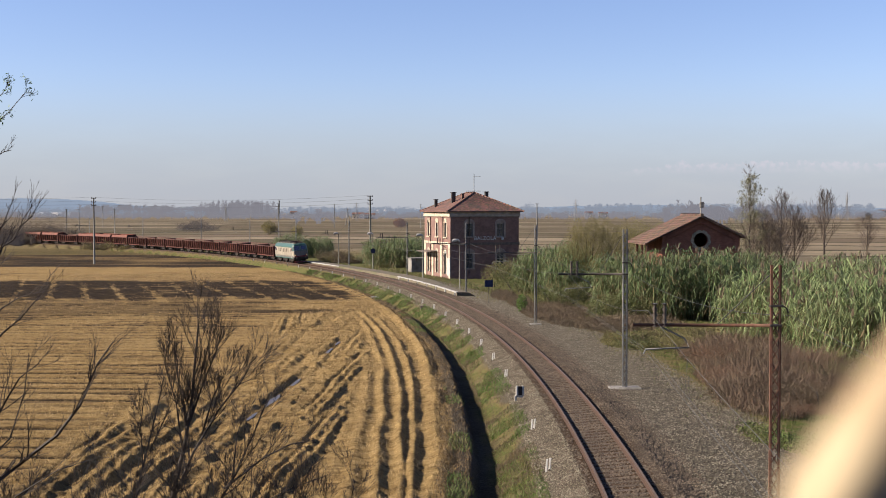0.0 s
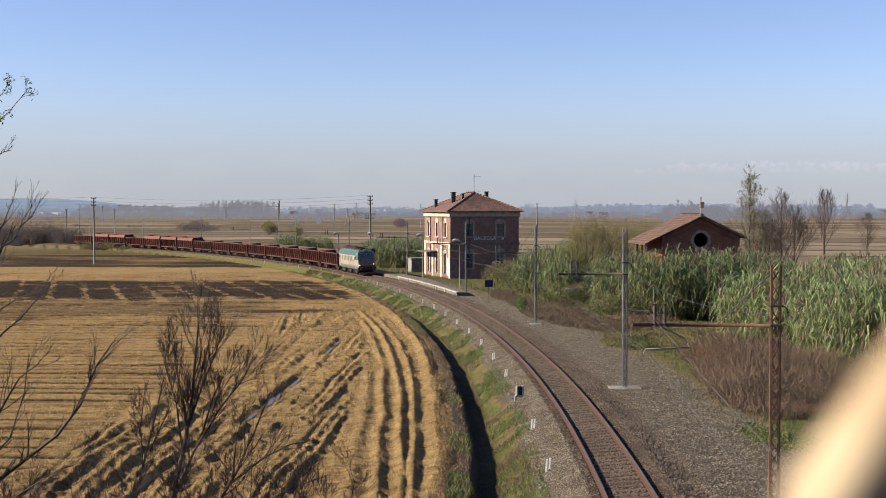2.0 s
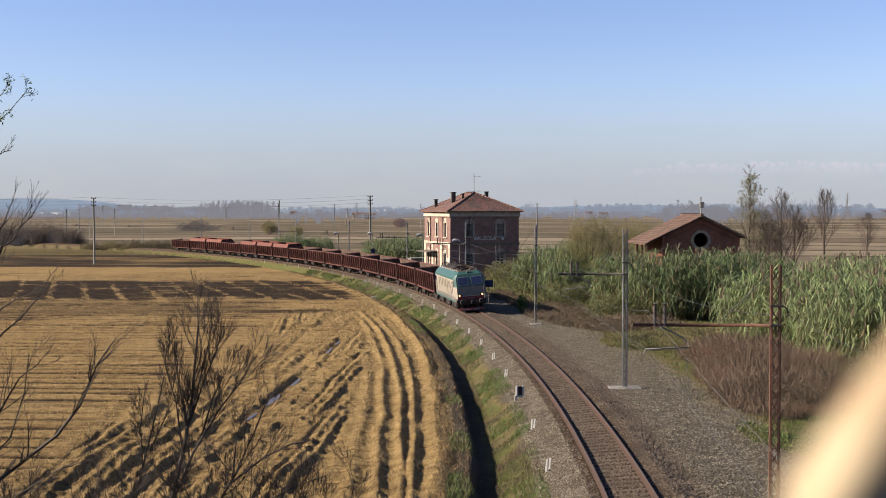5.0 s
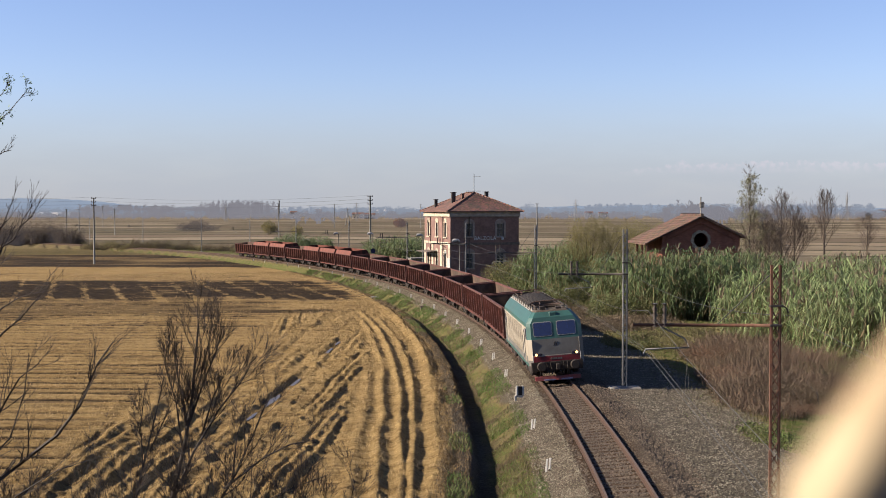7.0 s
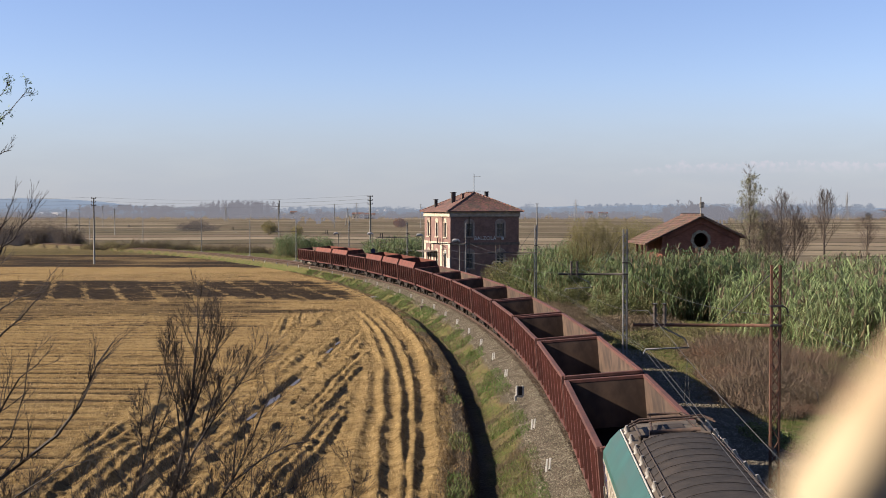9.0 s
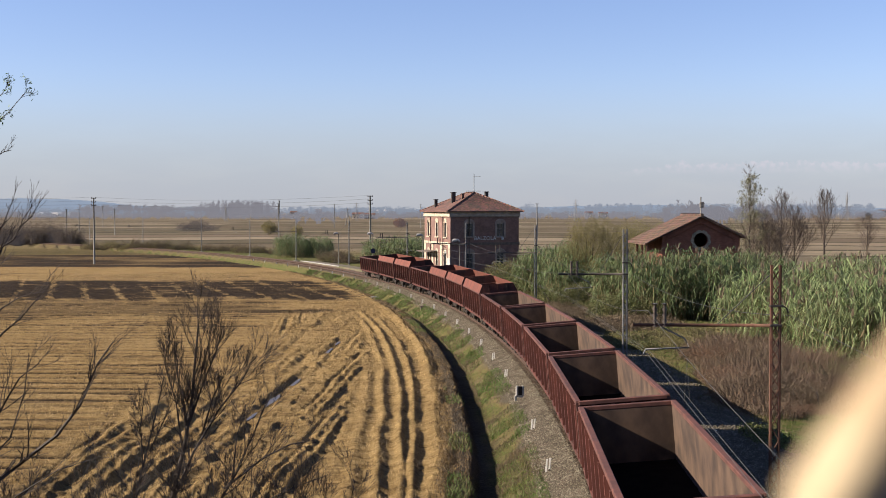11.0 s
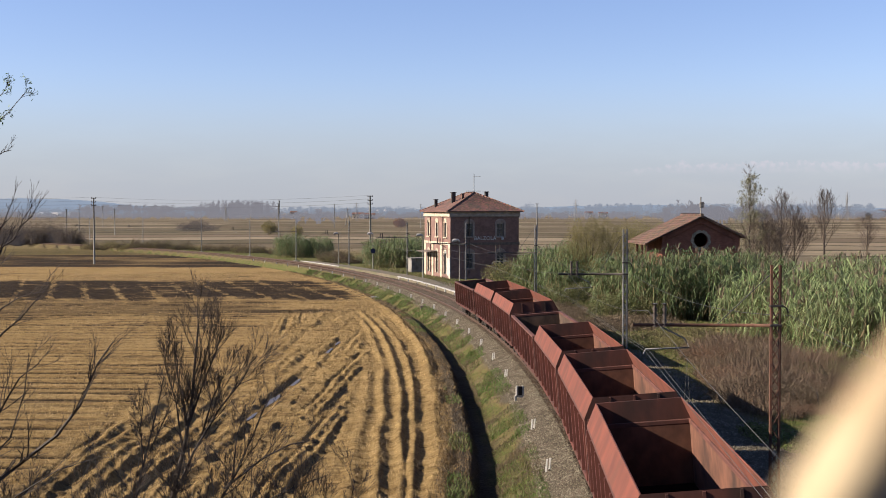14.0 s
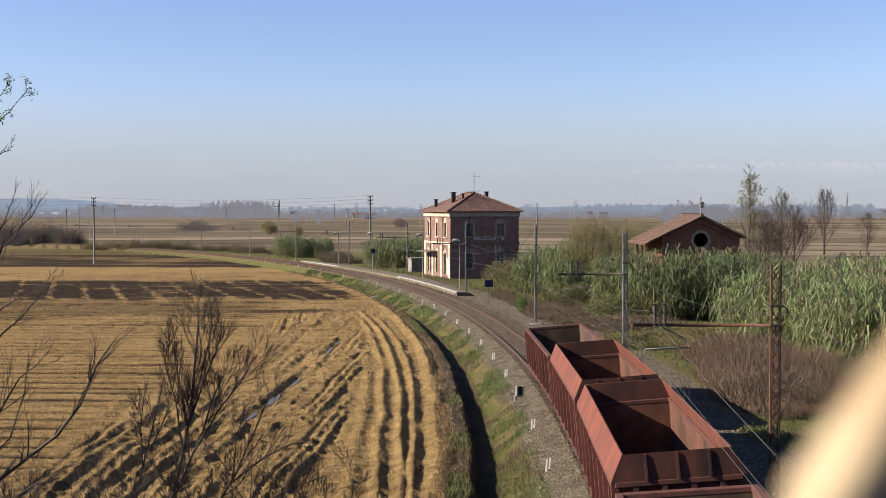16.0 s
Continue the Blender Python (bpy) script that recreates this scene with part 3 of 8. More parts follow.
def build_wagon(pitch, extended):
    """An open four-axle wagon. x runs forward, z up from the rails."""
    lining = M_REDINNER if extended else M_INNER
    w = thing("open_wagon")
    hl = pitch / 2 - 0.62          # half of the body
    hw, z0, z1 = 1.40, 1.16, 3.0
    bm = B()
    for y in (-1.05, 1.05):
        box(bm, -hl, hl, y - 0.09, y + 0.09, 0.82, 1.14)
    box(bm, -hl - 0.02, -hl + 0.25, -1.35, 1.35, 0.80, 1.15, bevel=0.02)
    box(bm, hl - 0.25, hl + 0.02, -1.35, 1.35, 0.80, 1.15, bevel=0.02)
    box(bm, -1.6, 1.6, -0.5, 0.5, 0.45, 0.82, bevel=0.04)
    tube(bm, [(-0.9, 0.75, 0.6), (0.9, 0.75, 0.6)], 0.2, 10)
    part("underframe", bm, M_DARK, w, "grimy dark steel underframe")
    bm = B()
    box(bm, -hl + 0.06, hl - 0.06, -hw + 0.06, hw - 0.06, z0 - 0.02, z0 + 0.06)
    part("floor", bm, M_FLOOR, w, "dusty load floor, near black for the shade inside")
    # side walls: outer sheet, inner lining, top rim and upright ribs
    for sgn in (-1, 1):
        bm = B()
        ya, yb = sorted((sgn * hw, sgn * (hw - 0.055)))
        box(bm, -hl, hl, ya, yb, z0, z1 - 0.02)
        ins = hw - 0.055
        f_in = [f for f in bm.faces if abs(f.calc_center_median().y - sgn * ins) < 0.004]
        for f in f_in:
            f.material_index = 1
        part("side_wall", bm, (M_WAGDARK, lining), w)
        bm = B()
        ya, yb = sorted((sgn * (hw - 0.075), sgn * (hw + 0.10)))
        box(bm, -hl - 0.03, hl + 0.03, ya, yb, z1 - 0.10, z1 + 0.03, bevel=0.018)
        part("top_rim", bm, M_RIM, w, "red-brown top rail")
        bm = B()
        ya, yb = sorted((sgn * (hw - 0.02), sgn * (hw + 0.09)))
        box(bm, -hl, hl, ya, yb, z0 - 0.16, z0 + 0.03)
        part("side_sill", bm, M_WAG, w)
        nrib = 9 if pitch > 13 else 8
        first = None
        for i in range(nrib):
            x = -hl + 0.12 + (2 * hl - 0.24) * i / (nrib - 1)
            if first is None:
                bm = B()
                prism(bm, [(-0.075, 0), (0.075, 0), (0.06, sgn * 0.14), (-0.06, sgn * 0.14)], "z", z0 + 0.02, z1 - 0.09)
                first = part("rib", bm, M_WAG, w)
                first.matrix_basis = pose(x, sgn * hw, 0)
            else:
                again(first, pose(x, sgn * hw, 0))
    for sgn in (-1, 1):
        bm = B()
        xa, xb = sorted((sgn * hl, sgn * (hl - 0.06)))
        box(bm, xa, xb, -hw + 0.055, hw - 0.055, z0, z1 - 0.03)
        for f in bm.faces:
            if abs(f.calc_center_median().x - sgn * (hl - 0.06)) < 0.004:
                f.material_index = 1
        part("end_wall", bm, (M_WAG, lining), w)
        bm = B()
        xa, xb = sorted((sgn * (hl - 0.07), sgn * (hl + 0.11)))
        box(bm, xa, xb, -hw, hw, z1 - 0.11, z1 + 0.02, bevel=0.018)
        box(bm, *sorted((sgn * hl, sgn * (hl + 0.09))), -hw + 0.05, hw - 0.05, 1.75, 1.87)
        for y in (-0.95, -0.32, 0.32, 0.95):
            box(bm, *sorted((sgn * hl, sgn * (hl + 0.10))), y - 0.06, y + 0.06, z0, z1 - 0.1)
        part("end_frame", bm, M_RIM, w)
        for y0, y1 in ((-hw - 0.10, -hw + 0.09), (hw - 0.09, hw + 0.10)):
            bm = B()
            box(bm, *sorted((sgn * (hl - 0.04), sgn * (hl + 0.05))), y0, y1, z0 - 0.1, z1, bevel=0.015)
            part("corner_post", bm, M_RIM, w)
        for y in (-0.875, 0.875):
            bm = B()
            tube(bm, [(sgn * hl, y, 1.0), (sgn * (hl + 0.42), y, 1.0)], 0.09, 10)
            tube(bm, [(sgn * (hl + 0.42), y, 1.0), (sgn * (hl + 0.50), y, 1.0), (sgn * (hl + 0.53), y, 1.0)], [0.225, 0.225, 0.18], 14)
            part("buffer", bm, M_DARK, w)
        bm = B()
        tube(bm, [(sgn * hl, 0, 1.0), (sgn * (hl + 0.62), 0, 0.97)], 0.06, 8)
        box(bm, *sorted((sgn * (hl + 0.3), sgn * (hl + 0.45))), -0.1, 0.1, 0.85, 1.08)
        part("coupling", bm, M_DARK, w)
        b = thing("bogie")
        b.parent = w
        b.location = (sgn * (hl - 2.0), 0, 0)
        bm = B()
        for y in (-1.0, 1.0):
            prism(bm, [(-1.25, 0.55), (-0.5, 0.40), (0.5, 0.40), (1.25, 0.55), (1.25, 0.72), (0.5, 0.80), (-0.5, 0.80), (-1.25, 0.72)], "y", y - 0.07, y + 0.07)
            for x in (-0.9, 0.9):
                box(bm, x - 0.17, x + 0.17, y - 0.13, y + 0.13, 0.33, 0.62, bevel=0.03)
        box(bm, -0.25, 0.25, -1.1, 1.1, 0.5, 0.82)
        part("bogie_frame", bm, M_DARK, b)
        add_wheels(b, (-0.9, 0.9), 0.46, M_DARK)
    if extended:
        # boards that lean inwards above the rim
        top, lean = 0.62, 0.30
        for sgn in (-1, 1):
            bm = B()
            y0, y1 = sgn * (hw + 0.10), sgn * (hw + 0.10 - lean)
            o = [(y0, z1 + 0.0), (y1, z1 + top), (y1 - sgn * 0.03, z1 + top - 0.01), (y0 - sgn * 0.10, z1 + 0.0)]
            rings = [[bm.verts.new((x, a, b)) for a, b in o] for x in (-hl - 0.08, hl + 0.08)]
            for r_, s_ in ((rings[0], 1), (rings[1], -1)):
                r_[1].co.x += s_ * 0.02
                r_[2].co.x += s_ * 0.02
            for i in range(4):
                bm.faces.new((rings[0][i], rings[0][(i + 1) % 4], rings[1][(i + 1) % 4], rings[1][i]))
            bm.faces.new(rings[0][::-1])
            bm.faces.new(rings[1])
            bmesh.ops.recalc_face_normals(bm, faces=bm.faces)
            part("side_extension", bm, M_EXT, w, "orange-red sheet that heightens the side")
            bm = B()
            xa, xb = sgn * (hl + 0.10), sgn * (hl + 0.07)
            o = [(xa, z1), (xb, z1 + top), (xb - sgn * 0.03, z1 + top - 0.01), (xa - sgn * 0.1, z1)]
            rings = [[bm.verts.new((a, y, b)) for a, b in o] for y in (-hw - 0.09, hw + 0.09)]
            for r, s2 in ((rings[0], 1), (rings[1], -1)):
                r[1].co.y += s2 * lean
                r[2].co.y += s2 * lean
            for i in range(4):
                bm.faces.new((rings[0][i], rings[0][(i + 1) % 4], rings[1][(i + 1) % 4], rings[1][i]))
            bm.faces.new(rings[0][::-1])
            bm.faces.new(rings[1])
            bmesh.ops.recalc_face_normals(bm, faces=bm.faces)
            part("end_extension", bm, M_ENDEXT, w, "red sheet that heightens the end, shade put into its colour")
            for y in (-0.7, 0.0, 0.7):
                bm = B()
                prism(bm, [(xa, z1 + 0.02), (xa + sgn * 0.05, z1 + 0.02), (xb + sgn * 0.03, z1 + top - 0.03), (xb, z1 + top - 0.02)], "y", y - 0.03, y + 0.03)
                part("gusset", bm, M_ENDEXT, w)
    return w


M_CREAM = mat("loco_cream", (0.66, 0.60, 0.48), 0.5, second=(0.50, 0.43, 0.33), scale=1.2, third=(0.36, 0.30, 0.22), third_scale=0.7, stretch=(1, 1, 0.3), spec=0.4)
M_TEAL = mat("loco_teal", (0.045, 0.16, 0.138), 0.5, second=(0.038, 0.12, 0.105), scale=1.5, third=(0.065, 0.12, 0.105), third_scale=0.8, spec=0.4)
M_LGREY = mat("loco_grey", (0.25, 0.245, 0.225), 0.6, second=(0.17, 0.163, 0.15), scale=1.5, third=(0.18, 0.165, 0.145), third_scale=0.9)
M_LRED = mat("loco_red_band", (0.26, 0.022, 0.03), 0.55, second=(0.16, 0.02, 0.025), scale=3)
M_ROOF = mat("loco_roof_grime", (0.075, 0.058, 0.048), 0.9, second=(0.04, 0.031, 0.027), scale=2.5, bump=0.2)
M_HOOD = mat("sooty_hood", (0.052, 0.043, 0.037), 0.95, second=(0.03, 0.025, 0.022), scale=5, third=(0.075, 0.058, 0.046), third_scale=1.2, bump=0.3, bump_scale=30)
M_GRILLE = mat("loco_roof_grille", (0.075, 0.058, 0.048), 0.8, 0.1, second=(0.11, 0.08, 0.06), scale=3)
M_LGLASS = mat("loco_window_glass", (0.02, 0.025, 0.09), 0.08, second=(0.03, 0.035, 0.12), scale=0.8, spec=0.8)
M_LFRAME = mat("window_frame_alloy", (0.50, 0.49, 0.46), 0.45, 0.3, second=(0.38, 0.36, 0.33), scale=6)
M_LAMP = glow("headlamp_glow", (1.0, 0.50, 0.16), 1.5)
M_RUSTYROOF = mat("rusty_roof_gear", (0.15, 0.09, 0.065), 0.85, 0.1, second=(0.08, 0.055, 0.045), scale=5)
M_DECK = mat("dusty_roof_deck", (0.20, 0.165, 0.125), 0.9, second=(0.12, 0.095, 0.072), scale=2.2, third=(0.07, 0.055, 0.045), third_scale=1.0)
M_PORC = mat("white_porcelain", (0.62, 0.60, 0.55), 0.35, second=(0.45, 0.42, 0.38), scale=8)
M_PLOUGH = mat("plough_paint", (0.34, 0.07, 0.07), 0.5, second=(0.16, 0.05, 0.06), scale=3)
M_GUARDLIP = mat("guard_lip_paint", (0.30, 0.34, 0.55), 0.45, second=(0.16, 0.15, 0.24), scale=4)


def build_loco():
    """An electric locomotive, teal over cream, x forward."""
    lo = thing("electric_locomotive", label="electric locomotive in cream, grey and teal with lit headlamps", category="locomotive")
    hl, hw = 7.05, 1.46
    # lower and upper body, the nose slightly sloped
    side_z0, side_z1, cant_z, roof_z = 1.02, 3.10, 3.78, 3.86

    def loft(name, sections, material, label=""):
        """sections: list of x, half width, z for closed loops of points."""
        bm = B()
        rings = [[bm.verts.new(p) for p in ring] for ring in sections]
        n = len(rings[0])
        for r0, r1 in zip(rings, rings[1:]):
            for i in range(n):
                bm.faces.new((r0[i], r0[(i + 1) % n], r1[(i + 1) % n], r1[i]))
        bm.faces.new(rings[0][::-1])
        bm.faces.new(rings[-1])
        bmesh.ops.recalc_face_normals(bm, faces=bm.faces)
        return part(name, bm, material, lo, label)

    def ring(x_off, z):
        # plan outline at a height: corners cut at the cab ends
        e = hl - x_off
        c = 0.30
        return [(-e + c, -hw, z), (e - c, -hw, z), (e, -hw + 0.22, z), (e, hw - 0.22, z), (e - c, hw, z), (-e + c, hw, z), (-e, hw - 0.22, z), (-e, -hw + 0.22, z)]
    loft("lower_body", [ring(0.0, side_z0), ring(0.0, 1.52)], M_LGREY, "grey skirt")
    loft("body_side", [ring(0.0, 1.52), ring(0.06, 2.35), ring(0.18, side_z1 - 0.04)], (M_CREAM,), "cream body side, streaked with dirt")
    r1 = ring(0.185, side_z1 - 0.04)
    r2 = [(p[0], p[1] * 0.985, p[2]) for p in ring(0.22, 3.24)]
    r2b = [(p[0], p[1] * 0.86, p[2]) for p in ring(0.30, 3.52)]
    r3 = [(p[0] * 0.985, p[1] * 0.72, cant_z) for p in ring(0.52, cant_z)]
    loft("roof_edge", [r1, r2, r2b, r3], M_TEAL, "teal sloping roof edge")
    r4 = [(p[0] * 0.995, p[1] * 0.715, cant_z - 0.03) for p in ring(0.6, 0)]
    r5 = [(p[0] * 0.98, p[1] * 0.62, roof_z) for p in ring(0.6, 0)]
    loft("roof", [r4, r5], M_DECK, "dusty brown roof deck")
    # grey front panels, teal brow, red band, on both ends
    for sgn in (1, -1):
        def face(name, z_lo, z_hi, y, proud, material, label=""):
            def fx(z):
                return hl - np.interp(z, [1.02, 1.30, 2.35, 3.06, 3.24, 3.52], [0, 0, 0.06, 0.18, 0.22, 0.30]) + proud
            bm = B()
            prof_ = [(sgn * fx(z_lo), z_lo), (sgn * fx((z_lo + z_hi) / 2), (z_lo + z_hi) / 2), (sgn * fx(z_hi), z_hi), (sgn * (fx(z_hi) - 0.1), z_hi), (sgn * (fx(z_lo) - 0.1), z_lo)]
            prism(bm, prof_, "y", -y, y)
            return part(name, bm, material, lo, label)
        face("front_panel", 1.50, 2.40, hw - 0.215, 0.012, M_LGREY, "grey front panel")
        face("front_brow", 2.40, 3.24, hw - 0.215, 0.010, M_TEAL, "teal window surround")
        face("front_band", 1.22, 1.50, hw - 0.215, 0.016, M_LRED, "dark red band")
        for sy in (-1, 1):
            bm = B()
            c = hl
            a = [(sgn * (hl - 0.30), sy * (hw + 0.008)), (sgn * (hl + 0.008), sy * (hw - 0.218)), (sgn * (hl - 0.05), sy * (hw - 0.23)), (sgn * (hl - 0.31), sy * (hw - 0.03))]
            prism(bm, a, "z", 1.32, 2.40)
            # light put into the paint: cream on the sunward corner, grey opposite
            part("corner_panel", bm, M_CREAM if sy < 0 else M_LGREY, lo)
            # teal corner beside the windscreen
            bm = B()
            rings = []
            for z, back in ((2.40, 0.065), (3.06, 0.175)):
                e = hl - back
                rings.append([bm.verts.new((sgn * a, sy * b, z)) for a, b in ((e - 0.30, hw + 0.008), (e + 0.008, hw - 0.218), (e - 0.06, hw - 0.24), (e - 0.32, hw - 0.03))])
            for i in range(4):
                bm.faces.new((rings[0][i], rings[0][(i + 1) % 4], rings[1][(i + 1) % 4], rings[1][i]))
            bm.faces.new(rings[0][::-1])
            bm.faces.new(rings[1])
            bmesh.ops.recalc_face_normals(bm, faces=bm.faces)
            part("upper_corner_panel", bm, M_TEAL, lo)

            # windscreens with rounded corners
            def pane_slab(y_in, y_out, z_lo, z_hi, r, proud, thick):
                def wx(z):
                    return hl - np.interp(z, [2.35, 3.06, 3.24, 3.52], [0.06, 0.18, 0.22, 0.30]) + proud
                pts = []
                for cy, cz, a0 in ((y_out - r, z_lo + r, -90), (y_out - r, z_hi - r, 0), (y_in + r, z_hi - r, 90), (y_in + r, z_lo + r, 180)):
                    pts += [(cy + r * math.cos(math.radians(a0 + k * 30)), cz + r * math.sin(math.radians(a0 + k * 30))) for k in range(4)]
                bm = B()
                front = [bm.verts.new((sgn * wx(z), sy * y, z)) for y, z in pts]
                back = [bm.verts.new((sgn * (wx(z) - thick), sy * y, z)) for y, z in pts]
                n = len(pts)
                for i in range(n):
                    bm.faces.new((front[i], front[(i + 1) % n], back[(i + 1) % n], back[i]))
                bm.faces.new(front)
                bm.faces.new(back[::-1])
                bmesh.ops.recalc_face_normals(bm, faces=bm.faces)
                return bm
            fr = part("windscreen_frame", pane_slab(0.115, 1.13, 2.55, 3.30, 0.10, 0.028, 0.05), M_LFRAME, lo, "pale metal window frame")
            part("windscreen", pane_slab(0.155, 1.09, 2.59, 3.26, 0.075, 0.036, 0.03), M_LGLASS, fr, "blue-tinted glass")
            # headlamps: a lit lens outside, a dark one inside, in one dark housing
            bm = B()
            y = sy * 0.96
            box(bm, *sorted((sgn * (hl - 0.02), sgn * (hl + 0.03))), y - 0.19, y + 0.19, 1.53, 1.67, bevel=0.03)
            la = part("headlamp", bm, M_DARK, lo)
            bm = B()
            tube(bm, [(sgn * (hl + 0.02), y + sy * 0.105, 1.60), (sgn * (hl + 0.05), y + sy * 0.105, 1.60)], 0.068, 12)
            part("lens", bm, M_LAMP if sgn > 0 else M_DARK, la)
            bm = B()
            tube(bm, [(sgn * (hl + 0.02), y - sy * 0.09, 1.60), (sgn * (hl + 0.045), y - sy * 0.09, 1.60)], 0.06, 12)
            part("tail_lens", bm, M_LGLASS, la)
            # buffers
            bm = B()
            tube(bm, [(sgn * (hl - 0.02), sy * 0.875, 1.03), (sgn * (hl + 0.40), sy * 0.875, 1.03)], 0.12, 12)
            tube(bm, [(sgn * (hl + 0.40), sy * 0.875, 1.03), (sgn * (hl + 0.54), sy * 0.875, 1.03), (sgn * (hl + 0.58), sy * 0.875, 1.03)], [0.24, 0.24, 0.2], 16)
            part("buffer", bm, M_DARK, lo)
            for ya, yb in ((0.55, 0.46), (0.35, 0.30)):
                bm = B()
                tube(bm, [(sgn * (hl + 0.03), sy * ya, 1.15), (sgn * (hl + 0.22), sy * ya * 0.95, 0.85), (sgn * (hl + 0.1), sy * yb, 0.55)], 0.026, 6)
                part("brake_hose", bm, M_DARK, lo)
            bm = B()
            tube(bm, [(sgn * (hl + 0.02), sy * 1.25, 1.25), (sgn * (hl + 0.12), sy * 1.25, 1.25), (sgn * (hl + 0.12), sy * 1.25, 1.6), (sgn * (hl + 0.02), sy * 1.25, 1.62)], 0.016, 6)
            part("handrail", bm, M_PORC, lo, "pale handrail")
        bm = B()
        box(bm, *sorted((sgn * (hl - 0.2), sgn * (hl + 0.03))), -1.36, 1.36, 0.72, 1.22, bevel=0.03)
        tube(bm, [(sgn * hl, 0, 1.03), (sgn * (hl + 0.36), 0, 1.0)], 0.07, 8)
        box(bm, *sorted((sgn * (hl + 0.2), sgn * (hl + 0.4))), -0.09, 0.09, 0.8, 1.1, bevel=0.02)
        part("buffer_beam", bm, M_DARK, lo)
        bm = B()
        prism(bm, [(sgn * (hl - 0.3), -1.2), (sgn * (hl - 0.05), -1.2), (sgn * (hl + 0.12), 0), (sgn * (hl - 0.05), 1.2), (sgn * (hl - 0.3), 1.2)], "z", 0.22, 0.42)
        part("snow_plough", bm, M_PLOUGH, lo, "red rail guard")
        bm = B()
        box(bm, *sorted((sgn * (hl + 0.06), sgn * (hl + 0.10))), -0.75, 0.75, 0.225, 0.30, bevel=0.01)
        part("guard_lip", bm, M_GUARDLIP, lo, "worn blue-grey lip")
        # emblem and number as plain shapes
        bm = B()
        for k in (-1, 1):
            x = sgn * (hl - 0.042)
            vs = [(x, k * 0.06 - 0.055, 2.02), (x, k * 0.06 - 0.02, 2.02), (x, k * 0.06 + 0.055, 2.24), (x, k * 0.06 + 0.02, 2.24)]
            prism(bm, [(v[1], v[2]) for v in vs], "x", x - sgn * 0.04, x + sgn * 0.018)
        part("emblem", bm, M_DARK, lo, "plain dark emblem")
        bm = B()
        for k in range(7):
            box(bm, *sorted((sgn * (hl - 0.02), sgn * (hl + 0.022))), -0.32 + k * 0.09, -0.26 + k * 0.09, 1.31, 1.41)
        part("number_bars", bm, M_LGREY, lo)
        bm = B()
        box(bm, *sorted((sgn * (hl - 0.75), sgn * (hl - 0.36))), -0.2, 0.2, 3.40, 3.78, bevel=0.05)
        part("roof_lamp", bm, M_TEAL, lo)
    # ribbed cream sides with grilles and cab doors
    for sy in (-1, 1):
        first = None
        for i in range(16):
            x = -4.35 + i * 0.58
            if first is None:
                bm = B()
                box(bm, -0.06, 0.06, -0.02, 0.02, 1.45, 2.98, bevel=0.012)
                first = part("side_rib", bm, M_CREAM, lo)
                first.matrix_basis = pose(x, sy * (hw + 0.012), 0)
            else:
                again(first, pose(x, sy * (hw + 0.012), 0))
        for i in range(7):
            x = -3.48 + i * 1.16
            bm = B()
            box(bm, x - 0.20, x + 0.20, *sorted((sy * (hw - 0.03), sy * (hw + 0.006))), 2.15, 2.85)
            part("side_grille", bm, M_GRILLE, lo, "dark ventilation grille")
        for x in (-5.55, 5.55):
            bm = B()
            box(bm, x - 0.33, x + 0.33, *sorted((sy * (hw - 0.04), sy * (hw + 0.012))), 1.15, 2.98, bevel=0.01)
            dr = part("cab_door", bm, M_CREAM, lo)
            bm = B()
            box(bm, x - 0.2, x + 0.2, *sorted((sy * (hw - 0.03), sy * (hw + 0.020))), 2.3, 2.85, bevel=0.01)
            part("door_window", bm, M_LGLASS, dr)
            for e in (-0.42, 0.42):
                bm = B()
                tube(bm, [(x + e, sy * (hw + 0.06), 1.2), (x + e, sy * (hw + 0.06), 2.5)], 0.02, 6)
                part("handrail", bm, M_STEEL, dr)
            e = math.copysign(0.75, x)
            bm = B()
            box(bm, x + e - 0.26, x + e + 0.26, *sorted((sy * (hw - 0.04), sy * (hw + 0.010))), 2.4, 2.98, bevel=0.01)
            part("cab_side_window", bm, M_LGLASS, lo)
        bm = B()
        box(bm, -hl + 0.35, hl - 0.35, *sorted((sy * (hw - 0.02), sy * (hw + 0.014))), 1.0, 1.16)
        part("skirt_stripe", bm, M_TEAL, lo, "teal stripe on the skirt")
        bm = B()
        tube(bm, [(-6.0, sy * 1.02, 3.80), (4.6, sy * 1.02, 3.80), (5.3, sy * 0.98, 3.84), (6.0, sy * 0.8, 3.84)], 0.022, 6)
        part("roof_pipe", bm, M_PORC, lo)
        first = None
        for i in range(10):
            x = -5.4 + i * 1.2
            if first is None:
                bm = B()
                tube(bm, [(0, 0, 3.76), (0, 0, 3.82), (0, 0, 3.86), (0, 0, 3.90), (0, 0, 4.0)], [0.05, 0.075, 0.05, 0.075, 0.03], 8)
                first = part("insulator", bm, M_PORC, lo, "white porcelain insulator")
                first.matrix_basis = pose(x, sy * 0.92, 0)
            else:
                again(first, pose(x, sy * 0.92, 0))
    # arched grille hoods over the middle of the roof
    bm = B()
    arc = [(0.92 * math.cos(a), 3.84 + 0.32 * math.sin(a)) for a in np.linspace(0, math.pi, 20)]
    prism(bm, arc, "x", -3.2, 3.2)
    part("roof_hood", bm, M_HOOD, lo, "arched sooty roof hood")
    first = None
